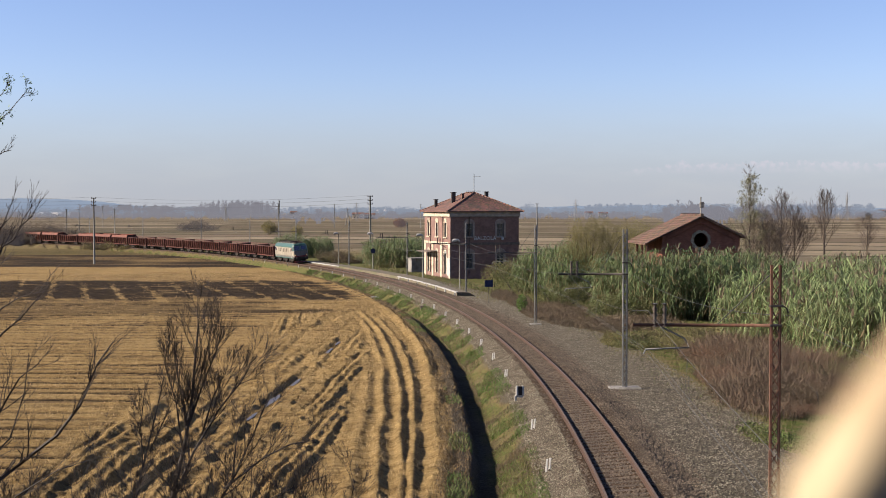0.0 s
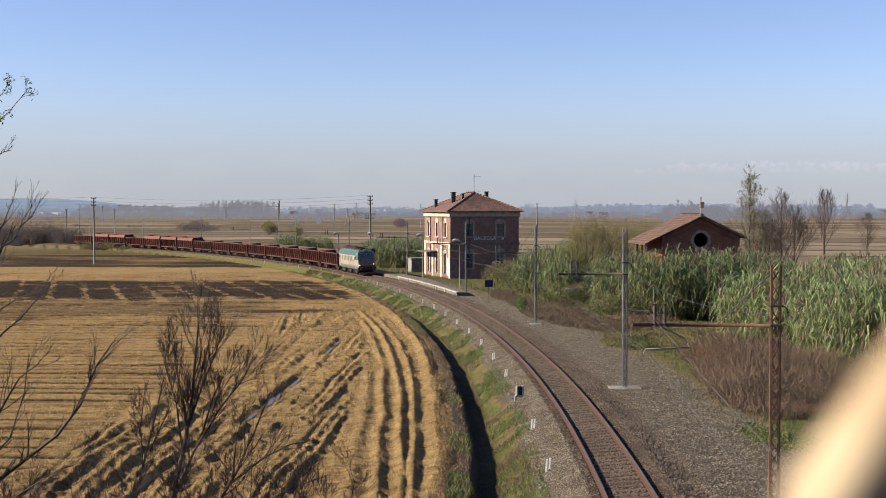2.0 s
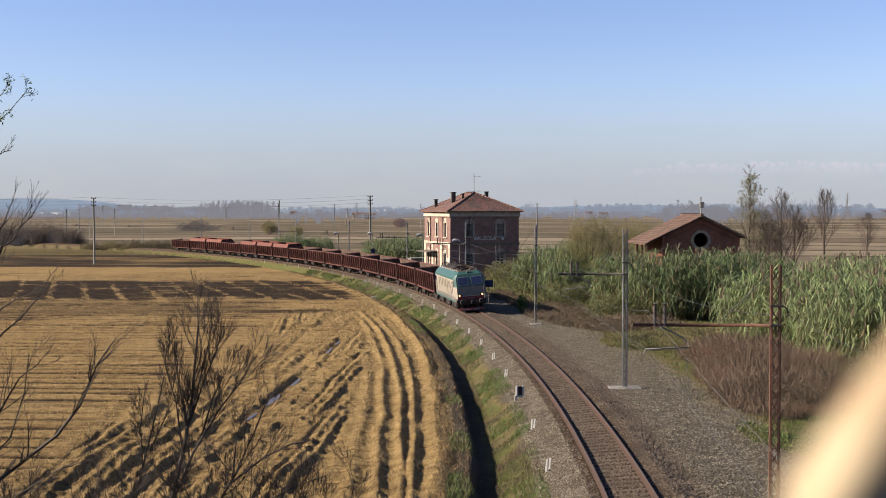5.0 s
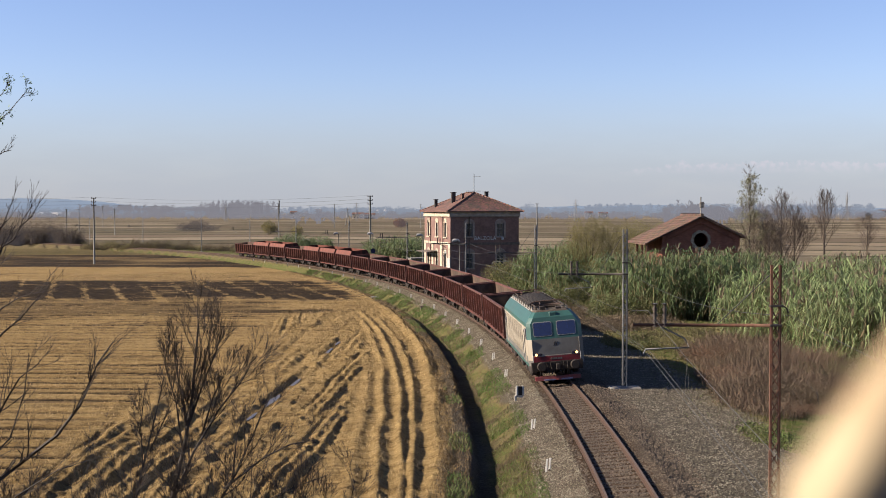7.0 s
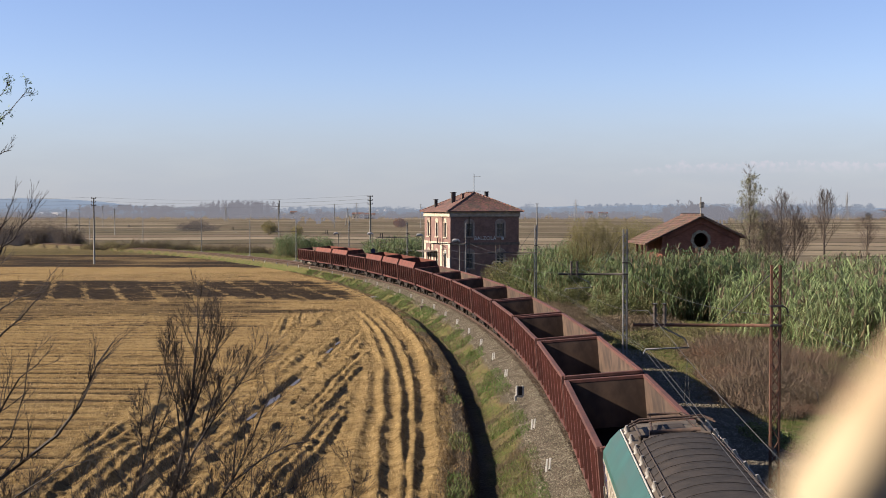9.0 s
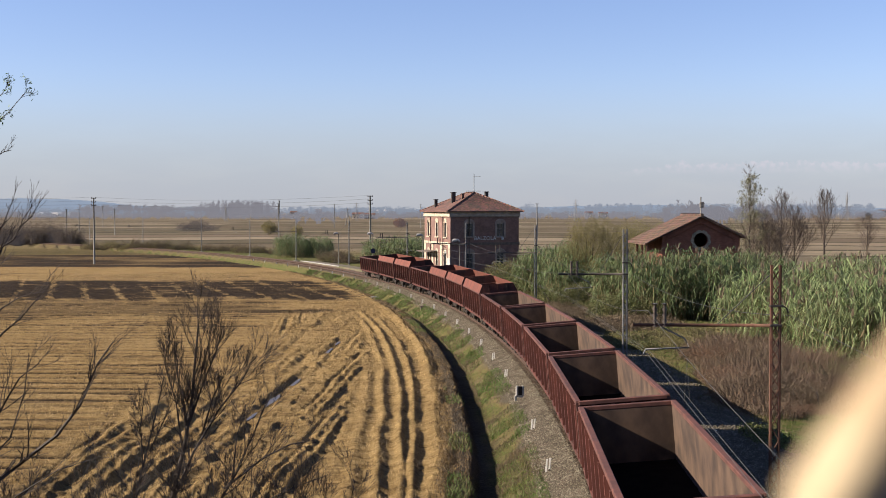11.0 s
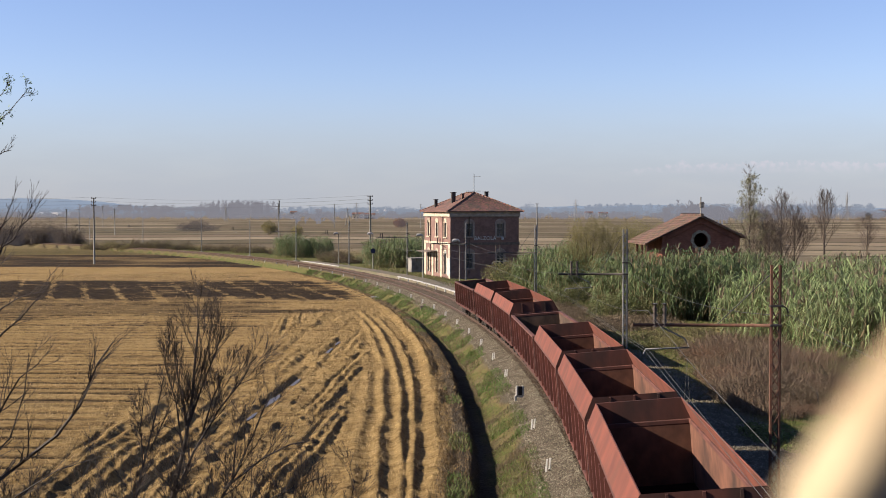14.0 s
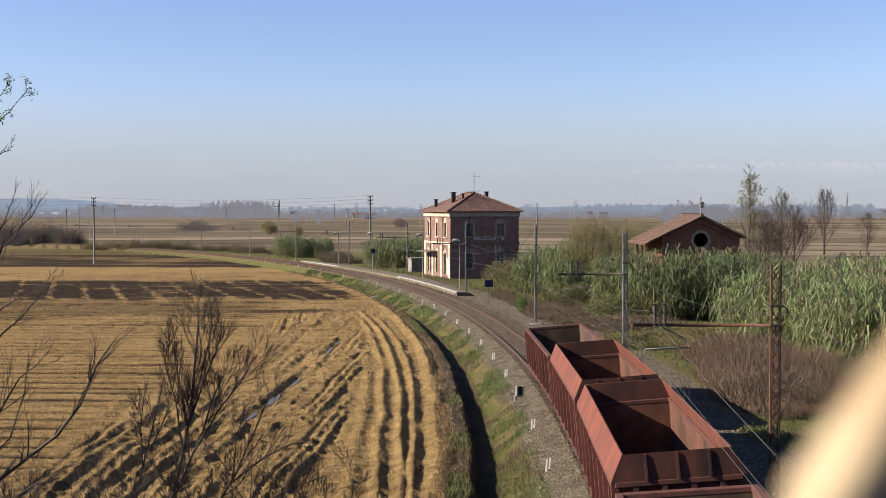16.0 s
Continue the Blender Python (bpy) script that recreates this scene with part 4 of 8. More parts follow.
    for i in range(11):
        bmx = -3.1 + i * 0.62
        if first is None:
            bm = B()
            arc2 = [(0.93 * math.cos(a), 3.85 + 0.34 * math.sin(a)) for a in np.linspace(0.06, math.pi - 0.06, 12)]
            tube(bm, [(0, a, b) for a, b in arc2], 0.008, 5)
            first = part("hood_bar", bm, M_HOOD, lo)
            first.matrix_basis = pose(bmx, 0, 0)
        else:
            again(first, pose(bmx, 0, 0))
    for a in (0.25, 0.6, math.pi - 0.6, math.pi - 0.25):
        bm = B()
        tube(bm, [(-3.2, 0.93 * math.cos(a), 3.85 + 0.34 * math.sin(a)), (3.2, 0.93 * math.cos(a), 3.85 + 0.34 * math.sin(a))], 0.014, 5)
        part("hood_rail", bm, M_GRILLE, lo)
    # folded pantographs
    for sgn in (1, -1):
        pg = thing("pantograph")
        pg.parent = lo
        pg.location = (sgn * 4.75, 0, 0.16)
        bm = B()
        for y in (-0.75, 0.75):
            tube(bm, [(-1.0, y, 3.86), (1.0, y, 3.86)], 0.035, 6)
            for x in (-0.9, 0.9):
                tube(bm, [(x, y, 3.6), (x, y, 3.68), (x, y, 3.74), (x, y, 3.86)], [0.05, 0.09, 0.05, 0.05], 8)
        for x in (-1.0, 1.0):
            tube(bm, [(x, -0.75, 3.86), (x, 0.75, 3.86)], 0.035, 6)
        part("base_frame", bm, M_GRILLE, pg)
        bm = B()
        for y in (-0.5, 0.5):
            tube(bm, [(0.9, y, 3.92), (-0.95, y * 0.7, 4.0), (0.3, y * 0.9, 4.08)], 0.028, 6)
        tube(bm, [(0.9, -0.55, 3.92), (0.9, 0.55, 3.92)], 0.05, 8)
        tube(bm, [(-0.95, -0.4, 4.0), (-0.95, 0.4, 4.0)], 0.03, 6)
        part("arm", bm, M_RUSTYROOF, pg)
        bm = B()
        for x in (0.15, 0.45):
            tube(bm, [(x, -0.95, 3.98), (x, -0.7, 4.10), (x, 0.7, 4.10), (x, 0.95, 3.98)], 0.02, 6)
        part("collector", bm, M_RUSTYROOF, pg)
        bm = B()
        box(bm, -0.5, 0.3, -0.35, 0.35, 3.66, 3.84, bevel=0.03)
        part("pantograph_drive", bm, M_ROOF, pg)
        for ya, yb, zt in ((-0.6, -0.3, 3.9), (0.25, 0.55, 3.82)):
            bm = B()
            box(bm, 1.1, 1.4, ya, yb, 3.62, zt, bevel=0.03)
            part("roof_box", bm, M_ROOF, pg)
    # bogies
    for x in (-4.5, 0.0, 4.5):
        b = thing("bogie")
        b.parent = lo
        b.location = (x, 0, 0)
        bm = B()
        for y in (-1.12, 1.12):
            prism(bm, [(-1.6, 0.55), (-0.6, 0.42), (0.6, 0.42), (1.6, 0.55), (1.6, 0.95), (-1.6, 0.95)], "y", y - 0.1, y + 0.1)
            for xx in (-1.07, 1.07):
                box(bm, xx - 0.25, xx + 0.25, y - 0.17, y + 0.17, 0.38, 0.82, bevel=0.04)
        box(bm, -1.2, 1.2, -1.0, 1.0, 0.5, 1.0)
        part("bogie_frame", bm, M_DARK, b)
        add_wheels(b, (-1.07, 1.07), 0.62, M_DARK)
    return lo


def rear_of_loco(t):
    return 250.3 - 24.75 * t + 0.035 * t * t


def ride(s, half):
    """Pose of a vehicle whose middle is at s, borne at s - half and s + half; forward is towards smaller s."""
    a, b = rail_point(s - half, 0), rail_point(s + half, 0)
    f = (a - b).normalized()
    left = (rail_point(s, 1.0) - rail_point(s, -1.0)).normalized()
    up = f.cross(left).normalized()
    left = up.cross(f)
    m = Matrix((f, left, up)).transposed().to_4x4()
    return Matrix.Translation((a + b) / 2) @ m


PLAIN, TALL = 13.96, 12.44
LOCO_LEN = 15.22
train = []      # thing, middle behind the loco's rear, half of the wheelbase
loco = build_loco()
train.append((loco, -LOCO_LEN / 2, 4.5))
kinds = [0] * 8 + [1] * 3 + [0] + [1] * 2 + [0]
at = 0.0
proto = {}
for k in kinds:
    length = TALL if k else PLAIN
    if k not in proto:
        wg = proto[k] = build_wagon(length, bool(k))
        tagged(wg, "red-brown open wagon heightened with orange-red sheets, empty" if k else "red-brown ribbed open freight wagon, empty and rusty inside",
               "freight wagon", "wagons of the train")
    else:
        wg = copy_thing(proto[k], Matrix())
    train.append((wg, at + length / 2, length / 2 - 2.6))
    at += length


def motions():
    for ob, behind, half in train:
        walk(ob, [(k * 0.5, ride(rear_of_loco(k * 0.5) + behind, half)) for k in range(33)])


# ---- buildings ----
def brick_mat(name, a, b, mortar, scale=1.0):
    """Brickwork in real size: 0.25 x 0.065 m, with recessed joints and patches of grime."""
    m = mat(name, a, 0.9, second=b, scale=1.2, third=tuple(c * 0.6 for c in a), third_scale=0.5)
    nt = m.node_tree
    bs = nt.nodes["Principled BSDF"]
    tc = nt.nodes.new("ShaderNodeTexCoord")
    sp = nt.nodes.new("ShaderNodeSeparateXYZ")
    nt.links.new(tc.outputs["Object"], sp.inputs[0])
    ad = nt.nodes.new("ShaderNodeMath")
    nt.links.new(sp.outputs[0], ad.inputs[0])
    nt.links.new(sp.outputs[1], ad.inputs[1])
    cb = nt.nodes.new("ShaderNodeCombineXYZ")
    nt.links.new(ad.outputs[0], cb.inputs[0])
    nt.links.new(sp.outputs[2], cb.inputs[1])
    br = nt.nodes.new("ShaderNodeTexBrick")
    br.inputs["Scale"].default_value = 1.0
    br.inputs["Brick Width"].default_value, br.inputs["Row Height"].default_value = 0.26 * scale, 0.075 * scale
    br.inputs["Mortar Size"].default_value = 0.008
    br.inputs["Mortar"].default_value = (*mortar, 1)
    br.inputs["Color1"].default_value, br.inputs["Color2"].default_value = (0.75, 0.75, 0.75, 1), (1.15, 1.1, 1.05, 1)
    nt.links.new(cb.outputs[0], br.inputs["Vector"])
    mx = nt.nodes.new("ShaderNodeMix")
    mx.data_type, mx.blend_type = "RGBA", "MULTIPLY"
    mx.inputs["Factor"].default_value = 0.75
    src = bs.inputs["Base Color"].links[0].from_socket
    nt.links.new(src, mx.inputs[6])
    nt.links.new(br.outputs["Color"], mx.inputs[7])
    nt.links.new(mx.outputs[2], bs.inputs["Base Color"])
    bp = nt.nodes.new("ShaderNodeBump")
    bp.inputs["Strength"].default_value, bp.inputs["Distance"].default_value = 0.5, 0.01
    bp.invert = True
    nt.links.new(br.outputs["Fac"], bp.inputs["Height"])
    nt.links.new(bp.outputs[0], bs.inputs["Normal"])
    return m


def tile_mat(name, a, b, c):
    """Clay roof tiles in courses, patched and lichened."""
    m = mat(name, a, 0.9, second=b, scale=2.6, third=c, third_scale=0.6, contrast=(0.38, 0.62))
    nt = m.node_tree
    bs = nt.nodes["Principled BSDF"]
    tc = nt.nodes.new("ShaderNodeTexCoord")
    br = nt.nodes.new("ShaderNodeTexVoronoi")
    br.inputs["Scale"].default_value = 3.2
    nt.links.new(tc.outputs["Object"], br.inputs["Vector"])
    mx = nt.nodes.new("ShaderNodeMix")
    mx.data_type, mx.blend_type = "RGBA", "OVERLAY"
    mx.inputs["Factor"].default_value = 0.2
    nt.links.new(bs.inputs["Base Color"].links[0].from_socket, mx.inputs[6])
    nt.links.new(br.outputs["Color"], mx.inputs[7])
    hs = nt.nodes.new("ShaderNodeHueSaturation")
    hs.inputs["Saturation"].default_value = 0.8
    nt.links.new(mx.outputs[2], hs.inputs["Color"])
    nt.links.new(hs.outputs[0], bs.inputs["Base Color"])
    return m


M_BRICK = brick_mat("station_brick", (0.42, 0.255, 0.215), (0.30, 0.185, 0.16), (0.75, 0.7, 0.62))
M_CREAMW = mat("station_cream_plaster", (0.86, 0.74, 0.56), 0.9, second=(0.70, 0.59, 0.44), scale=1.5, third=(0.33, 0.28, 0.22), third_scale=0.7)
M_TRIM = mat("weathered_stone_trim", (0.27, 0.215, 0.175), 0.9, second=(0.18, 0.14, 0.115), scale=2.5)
# cream trim and cornice again, with the end wall's shade in their colour
M_SHADETRIM = mat("sooty_plaster_trim", (0.56, 0.45, 0.38), 0.9, second=(0.38, 0.30, 0.25), scale=1.8)
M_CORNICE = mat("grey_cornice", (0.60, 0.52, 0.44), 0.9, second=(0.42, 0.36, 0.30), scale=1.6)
M_TILES = tile_mat("station_roof_tiles", (0.31, 0.115, 0.066), (0.15, 0.075, 0.053), (0.105, 0.078, 0.06))
M_SHUT = mat("grey_blue_shutter", (0.40, 0.43, 0.42), 0.7, second=(0.28, 0.30, 0.30), scale=5, stretch=(1, 1, 6))
M_PANE = mat("old_window_pane", (0.05, 0.06, 0.075), 0.15, second=(0.08, 0.09, 0.10), scale=2, spec=0.6)
M_LETTER = mat("white_letters", (1.0, 1.0, 0.97), 0.7, second=(0.8, 0.8, 0.77), scale=6)
M_BARN = brick_mat("goods_shed_brick", (0.50, 0.20, 0.13), (0.36, 0.14, 0.095), (0.62, 0.56, 0.48))
M_BARNTILE = tile_mat("goods_shed_tiles", (0.30, 0.15, 0.09), (0.20, 0.11, 0.072), (0.14, 0.105, 0.075))
M_VOID = mat("dark_inside", (0.03, 0.026, 0.022), 0.95)
M_PIPE = mat("drainpipe", (0.10, 0.085, 0.075), 0.6, 0.3)


def wall_with_openings(bm, axis, u0, u1, z0, z1, holes, a, b):
    """One wall from depth a to b, with rectangular holes (u0, u1, z0, z1) cut right through."""
    us = sorted({u0, u1, *[h[0] for h in holes], *[h[1] for h in holes]})
    zs = sorted({z0, z1, *[h[2] for h in holes], *[h[3] for h in holes]})
    solid = {(i, j): not any(h[0] < (us[i] + us[i + 1]) / 2 < h[1] and h[2] < (zs[j] + zs[j + 1]) / 2 < h[3] for h in holes)
             for i in range(len(us) - 1) for j in range(len(zs) - 1)}
    v = {}

    def at(i, j, k):
        if (i, j, k) not in v:
            w = (a, b)[k]
            v[i, j, k] = bm.verts.new((us[i], w, zs[j]) if axis == "y" else (w, us[i], zs[j]))
        return v[i, j, k]
    for (i, j), s in solid.items():
        if not s:
            continue
        for k in (0, 1):
            bm.faces.new([at(*c, k) for c in ((i, j), (i + 1, j), (i + 1, j + 1), (i, j + 1))])
        for (di, dj), (p, q) in (((-1, 0), ((i, j), (i, j + 1))), ((1, 0), ((i + 1, j), (i + 1, j + 1))), ((0, -1), ((i, j), (i + 1, j))), ((0, 1), ((i, j + 1), (i + 1, j + 1)))):
            if not solid.get((i + di, j + dj), False):
                bm.faces.new((at(*p, 0), at(*q, 0), at(*q, 1), at(*p, 1)))
    bmesh.ops.recalc_face_normals(bm, faces=bm.faces)


def build_station():
    th = A1 + (190 - S1) / RAD
    cx, cy = 1.1 + 5.4 * math.cos(th) - 7.5 * math.sin(th), 183.0 + 5.4 * math.sin(th) + 7.5 * math.cos(th)
    base = float(lie(183.0)) - 0.05
    st = thing("station_building", Matrix.Translation((cx, cy, base)) @ Matrix.Rotation(th, 4, "Z"),
               "two-storey brick station building with cream trim and hipped tiled roof", "station building")
    hx, hy, H = 5.4, 7.5, 9.5
    # openings: u is along the wall
    end_u = [-2.45, 2.45]
    fac_u = [-4.9, 0.0, 4.9]
    end_holes = [(u - 0.6, u + 0.6, z, z + h) for u in end_u for z, h in ((1.1, 2.3), (5.85, 2.0))]
    fac_holes = [(u - 0.62, u + 0.62, 0.15, 3.3) for u in fac_u] + [(u - 0.55, u + 0.55, 5.75, 7.95) for u in fac_u]

    def window(owner, axis, u, z0, z1, plane, sgn, door, stone):
        """Frame, panes, surround, arched hood and sill of one opening; sgn is the outward side."""
        w = (0.62 if door else 0.57)
        tall = z1 - z0

        def bx(bm, ua, ub, d0, d1, za, zb):
            a, b = sorted((plane + sgn * d0, plane + sgn * d1))
            if axis == "y":
                box(bm, ua, ub, a, b, za, zb)
            else:
                box(bm, a, b, ua, ub, za, zb)
        bm = B()
        for ua, ub, za, zb in ((u - w, u - w + 0.09, z0, z1), (u + w - 0.09, u + w, z0, z1), (u - w + 0.09, u + w - 0.09, z1 - 0.09, z1), (u - w + 0.09, u + w - 0.09, z0, z0 + 0.09),
                               (u - 0.04, u + 0.04, z0 + 0.09, z1 - 0.09), (u - w + 0.09, u - 0.04, z0 + tall * 0.62, z0 + tall * 0.62 + 0.07), (u + 0.04, u + w - 0.09, z0 + tall * 0.62, z0 + tall * 0.62 + 0.07)):
            bx(bm, ua, ub, -0.24, -0.16, za, zb)
        win = part("door" if door else "window", bm, M_SHUT, owner, "grey-blue wooden door with glazed panels" if door else "tall grey-blue casement window")
        for ua, ub in ((u - w + 0.09, u - 0.04), (u + 0.04, u + w - 0.09)):
            bm = B()
            bx(bm, ua, ub, -0.215, -0.20, z0 + 0.09, z1 - 0.09)
            part("pane", bm, M_PANE, win)
        # surround
        for s2 in (-1, 1):
            bm = B()
            a, b = sorted((u + s2 * w, u + s2 * (w + 0.26)))
            bx(bm, a, b, -0.02, 0.06, z0, z1)
            part("jamb", bm, stone, win)
        bm = B()
        n = 9
        lo, hi = sorted((plane - sgn * 0.02, plane + sgn * 0.09))
        arcs = []
        for k in range(n + 1):
            a = math.pi * k / n
            flat = [(u + (w + 0.05) * math.cos(a), z1 - 0.02 + 0.42 * math.sin(a)), (u + (w + 0.30) * math.cos(a), z1 - 0.02 + 0.72 * math.sin(a))]
            arcs.append([bm.verts.new((p, q, z) if axis == "y" else (q, p, z)) for (p, z), q in ((flat[0], lo), (flat[1], lo), (flat[1], hi), (flat[0], hi))])
        for r0, r1 in zip(arcs, arcs[1:]):
            for i in range(4):
                bm.faces.new((r0[i], r0[(i + 1) % 4], r1[(i + 1) % 4], r1[i]))
        bm.faces.new(arcs[0])
        bm.faces.new(arcs[-1][::-1])
        bmesh.ops.recalc_face_normals(bm, faces=bm.faces)
        part("arch_hood", bm, stone, win, "arched hood")
        bm = B()
        prism(bm, [(u + (w + 0.05) * math.cos(a), z1 - 0.02 + 0.42 * math.sin(a)) for a in np.linspace(0, math.pi, 9)], axis, *sorted((plane - sgn * 0.02, plane + sgn * 0.03)))
        part("tympanum", bm, M_SHUT if door else stone, win)
        if not door:
            bm = B()
            bx(bm, u - w - 0.3, u + w + 0.3, -0.02, 0.16, z0 - 0.16, z0)
            part("sill", bm, stone, win)

    for axis, plane, sgn, half, holes, lab in (("y", -hy, -1, hx, end_holes, "end"), ("y", hy, 1, hx, [], "end"), ("x", -hx, -1, hy, fac_holes, "track"), ("x", hx, 1, hy, [], "yard")):
        bm = B()
        lo, hi = (-half, half) if axis == "y" else (-half + 0.4, half - 0.4)
        a, b = sorted((plane, plane - sgn * 0.4))
        wall_with_openings(bm, axis, lo, hi, -0.8, H, holes, a, b)
        # only the sunlit track side keeps cream; other walls get the shaded copy
        stone = M_CREAMW if lab == "track" else M_SHADETRIM
        wall = part("wall", bm, M_BRICK, st, "brick wall, weathered")
        for h in holes:
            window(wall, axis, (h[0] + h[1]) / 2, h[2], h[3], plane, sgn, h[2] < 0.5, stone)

        def band(name, z0, z1, proud, material, label=""):
            bm = B()
            a, b = sorted((plane - sgn * 0.05, plane + sgn * proud))
            e = half + proud if axis == "y" else half
            if axis == "y":
                box(bm, -e, e, a, b, z0, z1)
            else:
                box(bm, a, b, -e + 0.003, e - 0.003, z0, z1)
            part(name, bm, material, wall, label)
        # off the track side, string course and cornice carry shade in their colour
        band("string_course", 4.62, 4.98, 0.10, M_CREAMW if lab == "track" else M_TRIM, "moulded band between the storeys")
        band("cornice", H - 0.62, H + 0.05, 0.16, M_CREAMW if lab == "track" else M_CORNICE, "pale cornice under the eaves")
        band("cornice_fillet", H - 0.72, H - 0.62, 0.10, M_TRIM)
    # plinth and corner pilasters of the track side
    for u in (-6.98, -2.45, 2.45, 6.98):
        bm = B()
        box(bm, -hx - 0.07, -hx + 0.05, u - 0.5, u + 0.5, -0.6, 4.62, bevel=0.01)
        part("pilaster", bm, M_CREAMW, st, "cream pilaster")
    bm = B()
    box(bm, -hx - 0.09, -hx + 0.05, -hy, -hy + 1.7, 0.0, 2.6, bevel=0.01)
    part("noticeboard", bm, M_WHITE, st, "white board on the wall")
    for x, y in ((-hx + 2.9, -hy - 0.10), (-hx - 0.10, -3.7), (-hx - 0.1, 3.6)):
        bm = B()
        tube(bm, [(x, y, 0.1), (x, y, H - 0.1)], 0.06, 8)
        part("drainpipe", bm, M_PIPE, st)
    # canopy over the platform doors
    bm = B()
    prism(bm, [(-hx, 3.55), (-hx - 1.7, 3.40), (-hx - 1.7, 3.32), (-hx, 3.45)], "y", -0.4, 6.2)
    part("door_canopy", bm, M_TRIM, st)
    # hipped roof with an overhang, on boards
    o, z0, rise = 0.62, H + 0.05, 3.0
    ex, ey = hx + o, hy + o
    ry = 2.1
    bm = B()
    c = [bm.verts.new(v) for v in ((-ex, -ey, z0), (ex, -ey, z0), (ex, ey, z0), (-ex, ey, z0))]
    c2 = [bm.verts.new(v) for v in ((-ex, -ey, z0 + 0.10), (ex, -ey, z0 + 0.10), (ex, ey, z0 + 0.10), (-ex, ey, z0 + 0.10))]
    t0, t1 = bm.verts.new((0, -ry, z0 + rise)), bm.verts.new((0, ry, z0 + rise))
    for i in range(4):
        bm.faces.new((c[i], c[(i + 1) % 4], c2[(i + 1) % 4], c2[i]))
    bm.faces.new(c[::-1])
    bm.faces.new((c2[0], c2[1], t0))
    bm.faces.new((c2[1], c2[2], t1, t0))
    bm.faces.new((c2[2], c2[3], t1))
    bm.faces.new((c2[3], c2[0], t0, t1))
    bmesh.ops.recalc_face_normals(bm, faces=bm.faces)
    roof = part("roof", bm, M_TILES, st, "hipped roof of worn red-brown clay tiles")
    for a, b in (((-ex, -ey), (0, -ry)), ((ex, -ey), (0, -ry)), ((ex, ey), (0, ry)), ((-ex, ey), (0, ry)), ((0, -ry), (0, ry))):
        za = z0 + 0.13 if abs(a[0]) > 0.1 else z0 + rise + 0.03
        n = 16
        bm = B()
        for k in range(n):
            p0 = Vector((a[0] + (b[0] - a[0]) * k / n, a[1] + (b[1] - a[1]) * k / n, za + (z0 + rise + 0.03 - za) * k / n))
            p1 = Vector((a[0] + (b[0] - a[0]) * (k + 1.15) / n, a[1] + (b[1] - a[1]) * (k + 1.15) / n, za + (z0 + rise + 0.03 - za) * (k + 1.15) / n))
            tube(bm, [p0, p1], [0.15, 0.11], 6)
        tagged(part("ridge_tiling", bm, M_TILES, roof), kind="stuff")
    # tile courses: each course a slim raised strip on the slope
    for nx, ny in ((0, -1), (-1, 0), (1, 0), (0, 1)):
        n = 18
        bm = B()
        for k in range(n):
            f0 = k / n
            f1 = (k + 1.12) / n
            pts = []
            for f_, up in ((f0, 0.055), (f1, 0.015)):
                f_ = min(f_, 0.995)
                z = z0 + 0.10 + (rise - 0.10) * f_ + up
                if ny:
                    y = ny * (ey + (ry - ey) * f_)
                    w = ex * (1 - f_)
                    pts.append([(-w, y, z), (w, y, z)])
                else:
                    x = nx * ex * (1 - f_)
                    w = ey + (ry - ey) * f_
                    pts.append([(x, -w, z), (x, w, z)])
            lowz = [(p[0], p[1], p[2] - 0.05) for p in pts[0]]
            v = [bm.verts.new(p) for p in (lowz[0], lowz[1], pts[0][1], pts[0][0], pts[1][1], pts[1][0])]
            bm.faces.new((v[0], v[1], v[2], v[3]))
            bm.faces.new((v[3], v[2], v[4], v[5]))
        tagged(part("tiling", bm, M_TILES, roof), kind="stuff")
    for x, y, w, zt, zb in ((-3.2, -1.5, 0.30, z0 + 2.95, 10.2), (-4.6, 3.5, 0.22, z0 + 1.9, 9.6), (2.9, 0.8, 0.26, z0 + 3.1, 10.2), (-2.0, -2.6, 0.17, z0 + 2.75, 10.6)):
        bm = B()
        box(bm, x - w, x + w, y - w, y + w, zb, zt, bevel=0.02)
        box(bm, x - w - 0.1, x + w + 0.1, y - w - 0.1, y + w + 0.1, zt, zt + 0.12, bevel=0.02)
        part("chimney", bm, M_PIPE if w > 0.2 else M_TILES, roof, "dark sooty chimney")
    bm = B()
    tube(bm, [(0.3, -1.0, z0 + 2.9), (0.3, -1.0, z0 + 5.9)], 0.05, 6)
    for z, l in ((3.25, 1.35), (5.55, 0.55)):
        tube(bm, [(0.3 - l * (1 if z < 4 else 0.15), -1.0, z0 + z), (0.3 + l * (1 if z < 4 else 1.9), -1.0, z0 + z)], 0.03, 5)
        for k in (-0.1, 0.3, 0.8, 1.3) if z > 4 else (-0.8, -0.3, 0.3, 0.8):
            tube(bm, [(0.3 + l * k, -1.35, z0 + z), (0.3 + l * k, -0.65, z0 + z)], 0.018, 4)
    part("aerial", bm, M_STEEL, roof, "thin rooftop television aerial")
    # the name in white letters on the end wall
    cu = bpy.data.curves.new("name_letters", "FONT")
    cu.body, cu.size, cu.extrude, cu.align_x, cu.space_character = "BALZOLA", 0.78, 0.02, "CENTER", 1.05
    tmp = bpy.data.objects.new("name_letters", cu)
    me = bpy.data.meshes.new_from_object(tmp)
    bpy.data.objects.remove(tmp)
    me.materials.append(M_LETTER)
    ob = new("name_letters", me)
    ob.parent = st
    ob["label"] = "white station name in capital letters"
    ob.matrix_basis = pose(0.05, -hy - 0.03, 5.36, 90, 0, 0)
    bm = B()
    box(bm, 2.55, 2.85, -hy - 0.55, -hy, 5.35, 5.75, bevel=0.05)
    part("wall_lamp", bm, M_WHITE, st, "white lamp on the end wall")
